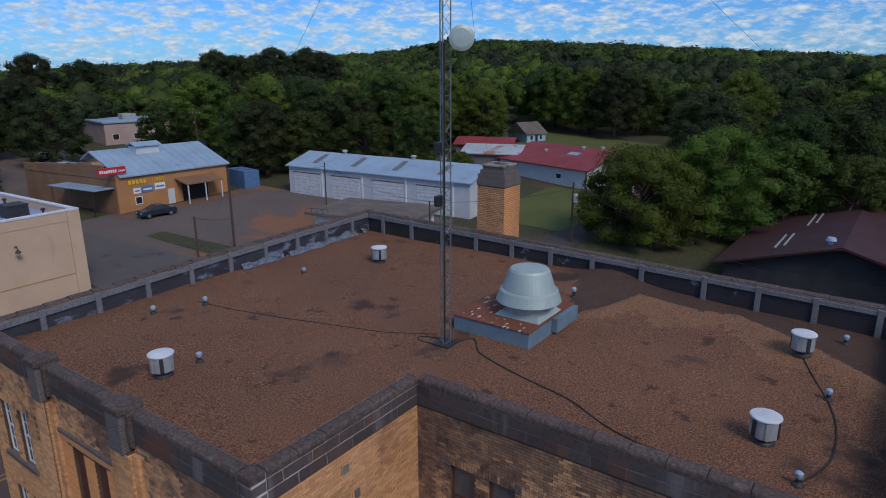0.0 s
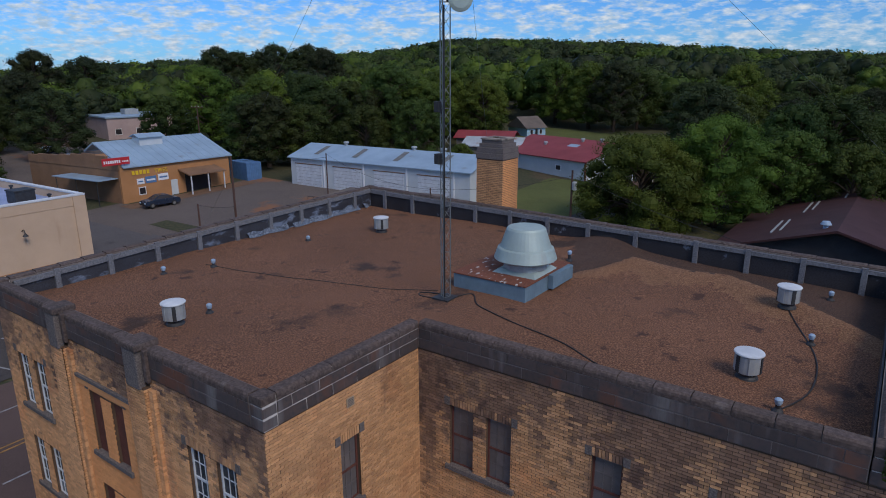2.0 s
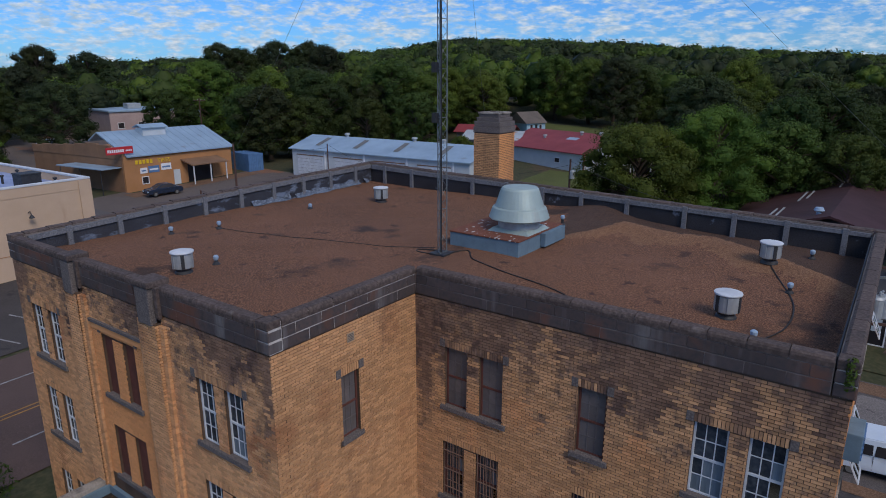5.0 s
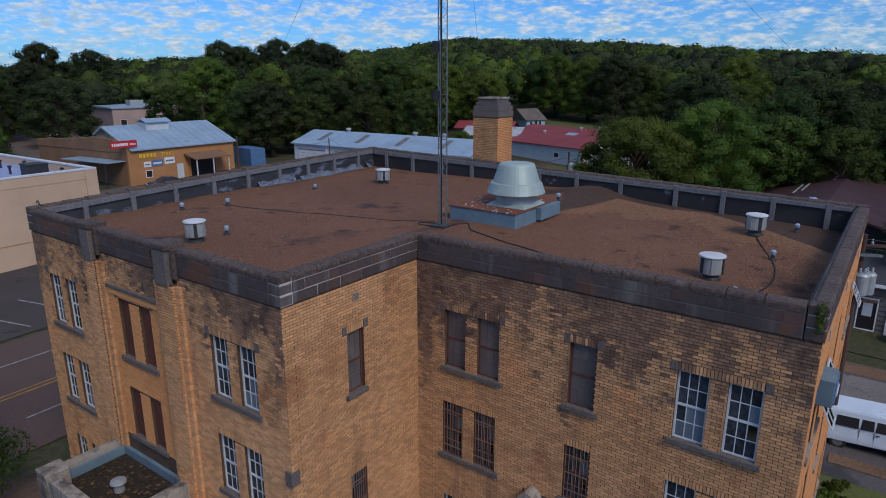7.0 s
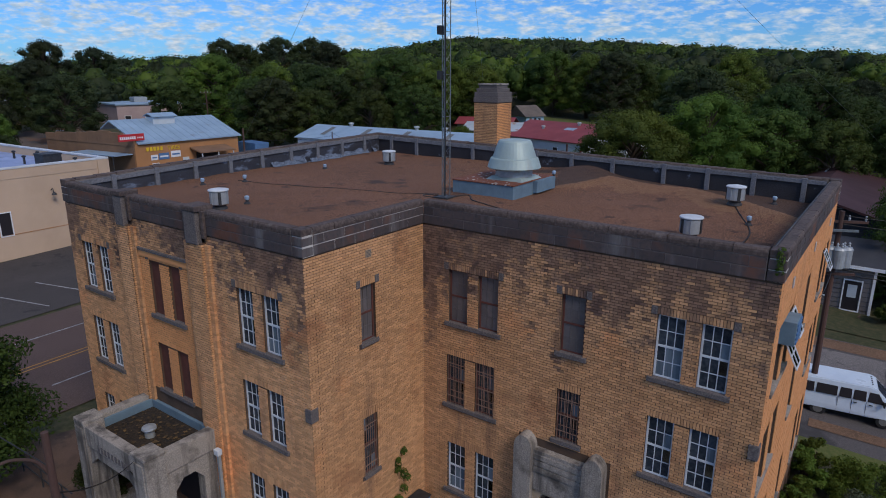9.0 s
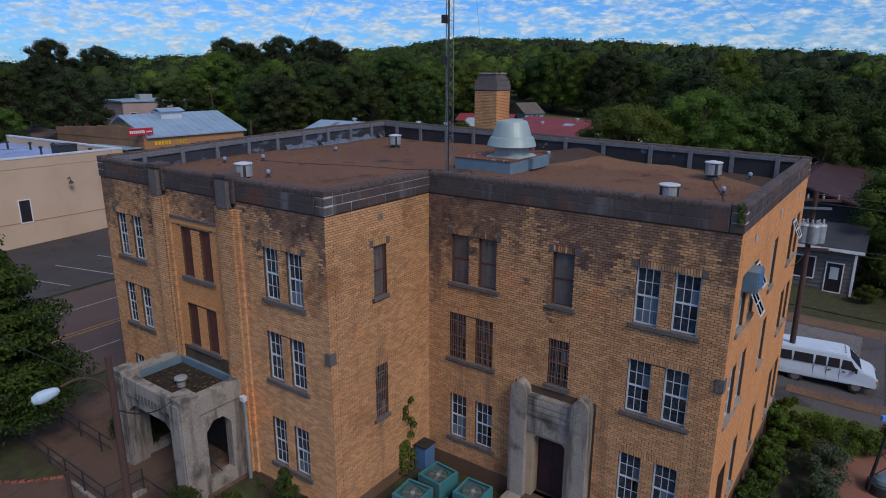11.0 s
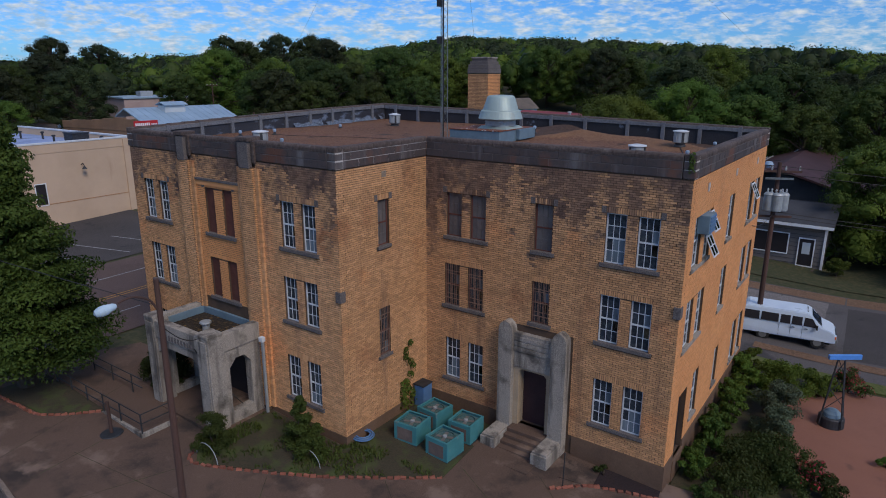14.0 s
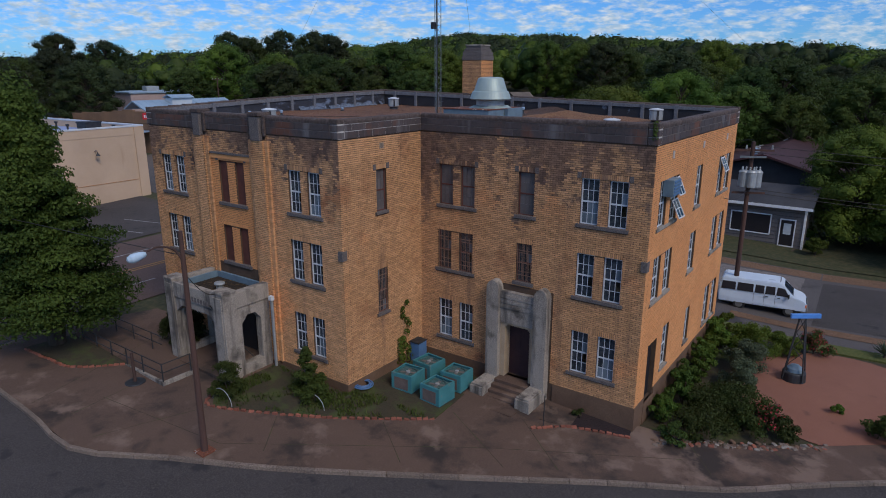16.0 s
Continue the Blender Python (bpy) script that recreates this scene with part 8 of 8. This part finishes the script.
shrub("garden_shrub", "clipped green bush beside the grey cottage", "shrub", 13.0, 33.0, 0.95, 1.5, M_LEAF_LIGHT, 99, 320, 0.09, group="cottage shrubs")
for ob, x, y, s in ((T_LIGHT, -5.6, 58.4, 1.05), (T_PALE, -7.6, 66.0, 0.8), (T_LIGHT, 14.8, 38.9, 0.95), (T_LIGHT, 22.9, 37.8, 1.05), (T_LIGHT, 21.1, 33.1, 0.6), (T_BROAD, 27.7, 46.1, 0.95), (T_LIGHT, 29.3, 35.3, 0.9), (T_MID, -0.2, 66.5, 0.85), (T_MID, 6.0, 66.0, 0.75), (T_MID, -1.2, 76.7, 0.9), (T_MID, 2.2, 79.7, 1.0), (T_MID, 12.9, 72.7, 1.0), (T_PALE, 21.5, 67.9, 0.8), (T_MID, 29.1, 61.1, 0.9), (T_MID, 33.9, 69.4, 1.0),
                    (T_TALL, -113.9, 41, 1.0), (T_TALL, -137, 45.7, 1.0), (T_PALE, -42.8, 65.4, 0.35), (T_MID, -62.6, 66.7, 0.8), (T_MID, -71.2, 60.8, 0.9), (T_MID, -77.1, 54.7, 0.9), (T_MID, -57.1, 72.8, 0.8), (T_MID, -88.2, 20.1, 0.5), (T_MID, -90, 12.7, 0.6), (T_PALE, -96.5, 21.7, 0.6)):
    copy_at(ob, x, y, s, random.uniform(0, 360))
# woodland edge: rows of trees with gaps where the houses and lawns lie
random.seed(4)
VIEW = np.array((-0.593, 0.805))
SIDE = np.array((0.805, 0.593))


def clear_of(x, y):
    for cx_, cy_, r in ((-29, 77, 13), (-34, 69, 11), (-51, 107, 8), (-44, 108, 12), (-34, 104, 12), (-51, 76, 9), (-52, 88, 9), (-48, 52, 18), (-125, 56, 16), (-154, 46, 12), (-101, 37, 12), (-128, 73, 10), (8, 54, 16), (-76, 35, 20), (-20, 72, 11), (-24, 60, 10)):
        if (x - cx_) ** 2 + (y - cy_) ** 2 < r * r:
            return False
    return True


for s0 in (70, 86, 104, 124):
    for k in range(-13, 14):
        u = k * 11.5 + random.uniform(-4, 4)
        s = s0 + random.uniform(-5, 5)
        x, y = VIEW * s + SIDE * u
        if abs(u) > s * 1.0 + 22 or not clear_of(x, y) or y < 20:
            continue
        copy_at(random.choice((T_TALL, T_MID, T_MID, T_PALE, T_TALL)), x, y, random.uniform(0.7, 1.05), random.uniform(0, 360))
# tall trees that stand over the rest
for ob, s, u, k in ((T_TALL, 172, -112, 1.25), (T_TALL, 178, -101, 1.3), (T_TALL, 182, -64, 1.25), (T_TALL, 186, -33, 1.2), (T_TALL, 104, -66, 1.25), (T_TALL, 110, -74, 1.2), (T_MID, 101, -56, 1.2), (T_TALL, 194, -50, 1.35), (T_TALL, 198, -40, 1.3), (T_MID, 189, -60, 1.35), (T_MID, 135, -30, 1.1), (T_PALE, 113, -44, 1.15), (T_MID, 110, -8, 1.15), (T_PALE, 117, 2, 0.95), (T_PALE, 113, 10, 0.85), (T_MID, 122, 18, 1.0),
                    (T_PALE, 126, 34, 1.05), (T_PALE, 133, 28, 1.0), (T_LIGHT, 104, 44, 1.2), (T_MID, 108, 66, 0.8)):
    x, y = VIEW * s + SIDE * u
    if clear_of(x, y):
        copy_at(ob, x, y, k, random.uniform(0, 360))
# the woods beyond, as one canopy
rng = np.random.default_rng(21)
TONES = [(M_LEAF_FAR, "dense mixed green woods rolling to the horizon"), (M_LEAF_FAR_DARK, "dark green crowns standing among the woods"), (M_LEAF_FAR_PALE, "yellow-green crowns scattered through the woods")]
grown = [[[], [], 0] for _ in TONES]
for s_lo, s_hi, step, n_cl, leaves, size, hh in ((136, 230, 11.5, 15, 60, 0.36, 12.5), (230, 390, 13.5, 9, 46, 0.62, 12.5), (390, 700, 17.5, 5, 40, 0.95, 12.5), (700, 960, 24, 4, 34, 1.6, 13)):
    s = s_lo
    while s < s_hi:
        wide = s * 0.84 + 20
        for u in np.arange(-wide, wide, step):
            uu, ss = u + rng.uniform(-0.45, 0.45) * step, s + rng.uniform(-0.5, 0.5) * step
            x, y = VIEW * ss + SIDE * uu
            if not clear_of(x, y) or rng.uniform() < 0.06:
                continue
            z = gz(x, y)
            stand = noise.noise((x * 0.011, y * 0.011, 2.0)) + rng.normal(0, 0.22)
            kind_of = 1 if stand < -0.1 else 2 if stand > 0.16 else 0
            h = hh * (rng.uniform(0.62, 0.95) if rng.uniform() < 0.75 else rng.uniform(0.95, 1.15))
            r = step * rng.uniform(0.46, 0.66)
            cl = [(x, y, z + h * 0.66, r * 0.72, h * 0.33)]
            for i in range(n_cl - 1):
                a = i * 2.4 + rng.uniform(-0.4, 0.4)
                q = r * rng.uniform(0.35, 0.85)
                cl.append((x + q * math.cos(a), y + q * math.sin(a), z + h * rng.uniform(0.30, 0.72), r * rng.uniform(0.26, 0.50), h * rng.uniform(0.11, 0.20)))
            V, F = leaf_cloud(rng, cl, leaves, size)
            pile = grown[kind_of]
            pile[0].append(V)
            pile[1].append(np.array(F) + pile[2])
            pile[2] += len(V)
        s += step * 0.9
for (tone, words), pile in zip(TONES, grown):
    V, F = np.concatenate(pile[0]), np.concatenate(pile[1])
    me = bpy.data.meshes.new("woods")
    me.vertices.add(len(V))
    me.vertices.foreach_set("co", V.astype(np.float32).ravel())
    me.loops.add(4 * len(F))
    me.loops.foreach_set("vertex_index", F.astype(np.int32).ravel())
    me.polygons.add(len(F))
    me.polygons.foreach_set("loop_start", np.arange(0, 4 * len(F), 4, dtype=np.int32))
    me.update(calc_edges=True)
    me.materials.append(tone)
    tagged(new("woods", me), words, "woods", kind="stuff")

# ---- nearest bricks, singly ----
if len(nearest):
    axis, plane, out, u0, u1 = PLANES["BC"]
    shared = {}
    for a, b, c, d, e in nearest:
        L = round(float(b - a), 2)
        Hh = round(float(d - c), 3)
        if (L, Hh) not in shared:
            me = bpy.data.meshes.new("brick")
            x0, x1, yy, zz = -0.02, 0.0, L / 2, Hh / 2
            me.from_pydata([(x0, -yy, -zz), (x1, -yy, -zz), (x1, yy, -zz), (x0, yy, -zz), (x0, -yy, zz), (x1, -yy, zz), (x1, yy, zz), (x0, yy, zz)], [],
                           [(3, 2, 1, 0), (4, 5, 6, 7), (0, 1, 5, 4), (1, 2, 6, 5), (2, 3, 7, 6), (3, 0, 4, 7)])
            me.materials.append(M_BRICK)
            shared[(L, Hh)] = me
        ob = new("brick", shared[(L, Hh)])
        ob.parent = WALLS["BC"]
        ob.matrix_world = pose(plane + e, (a + b) / 2, (c + d) / 2)
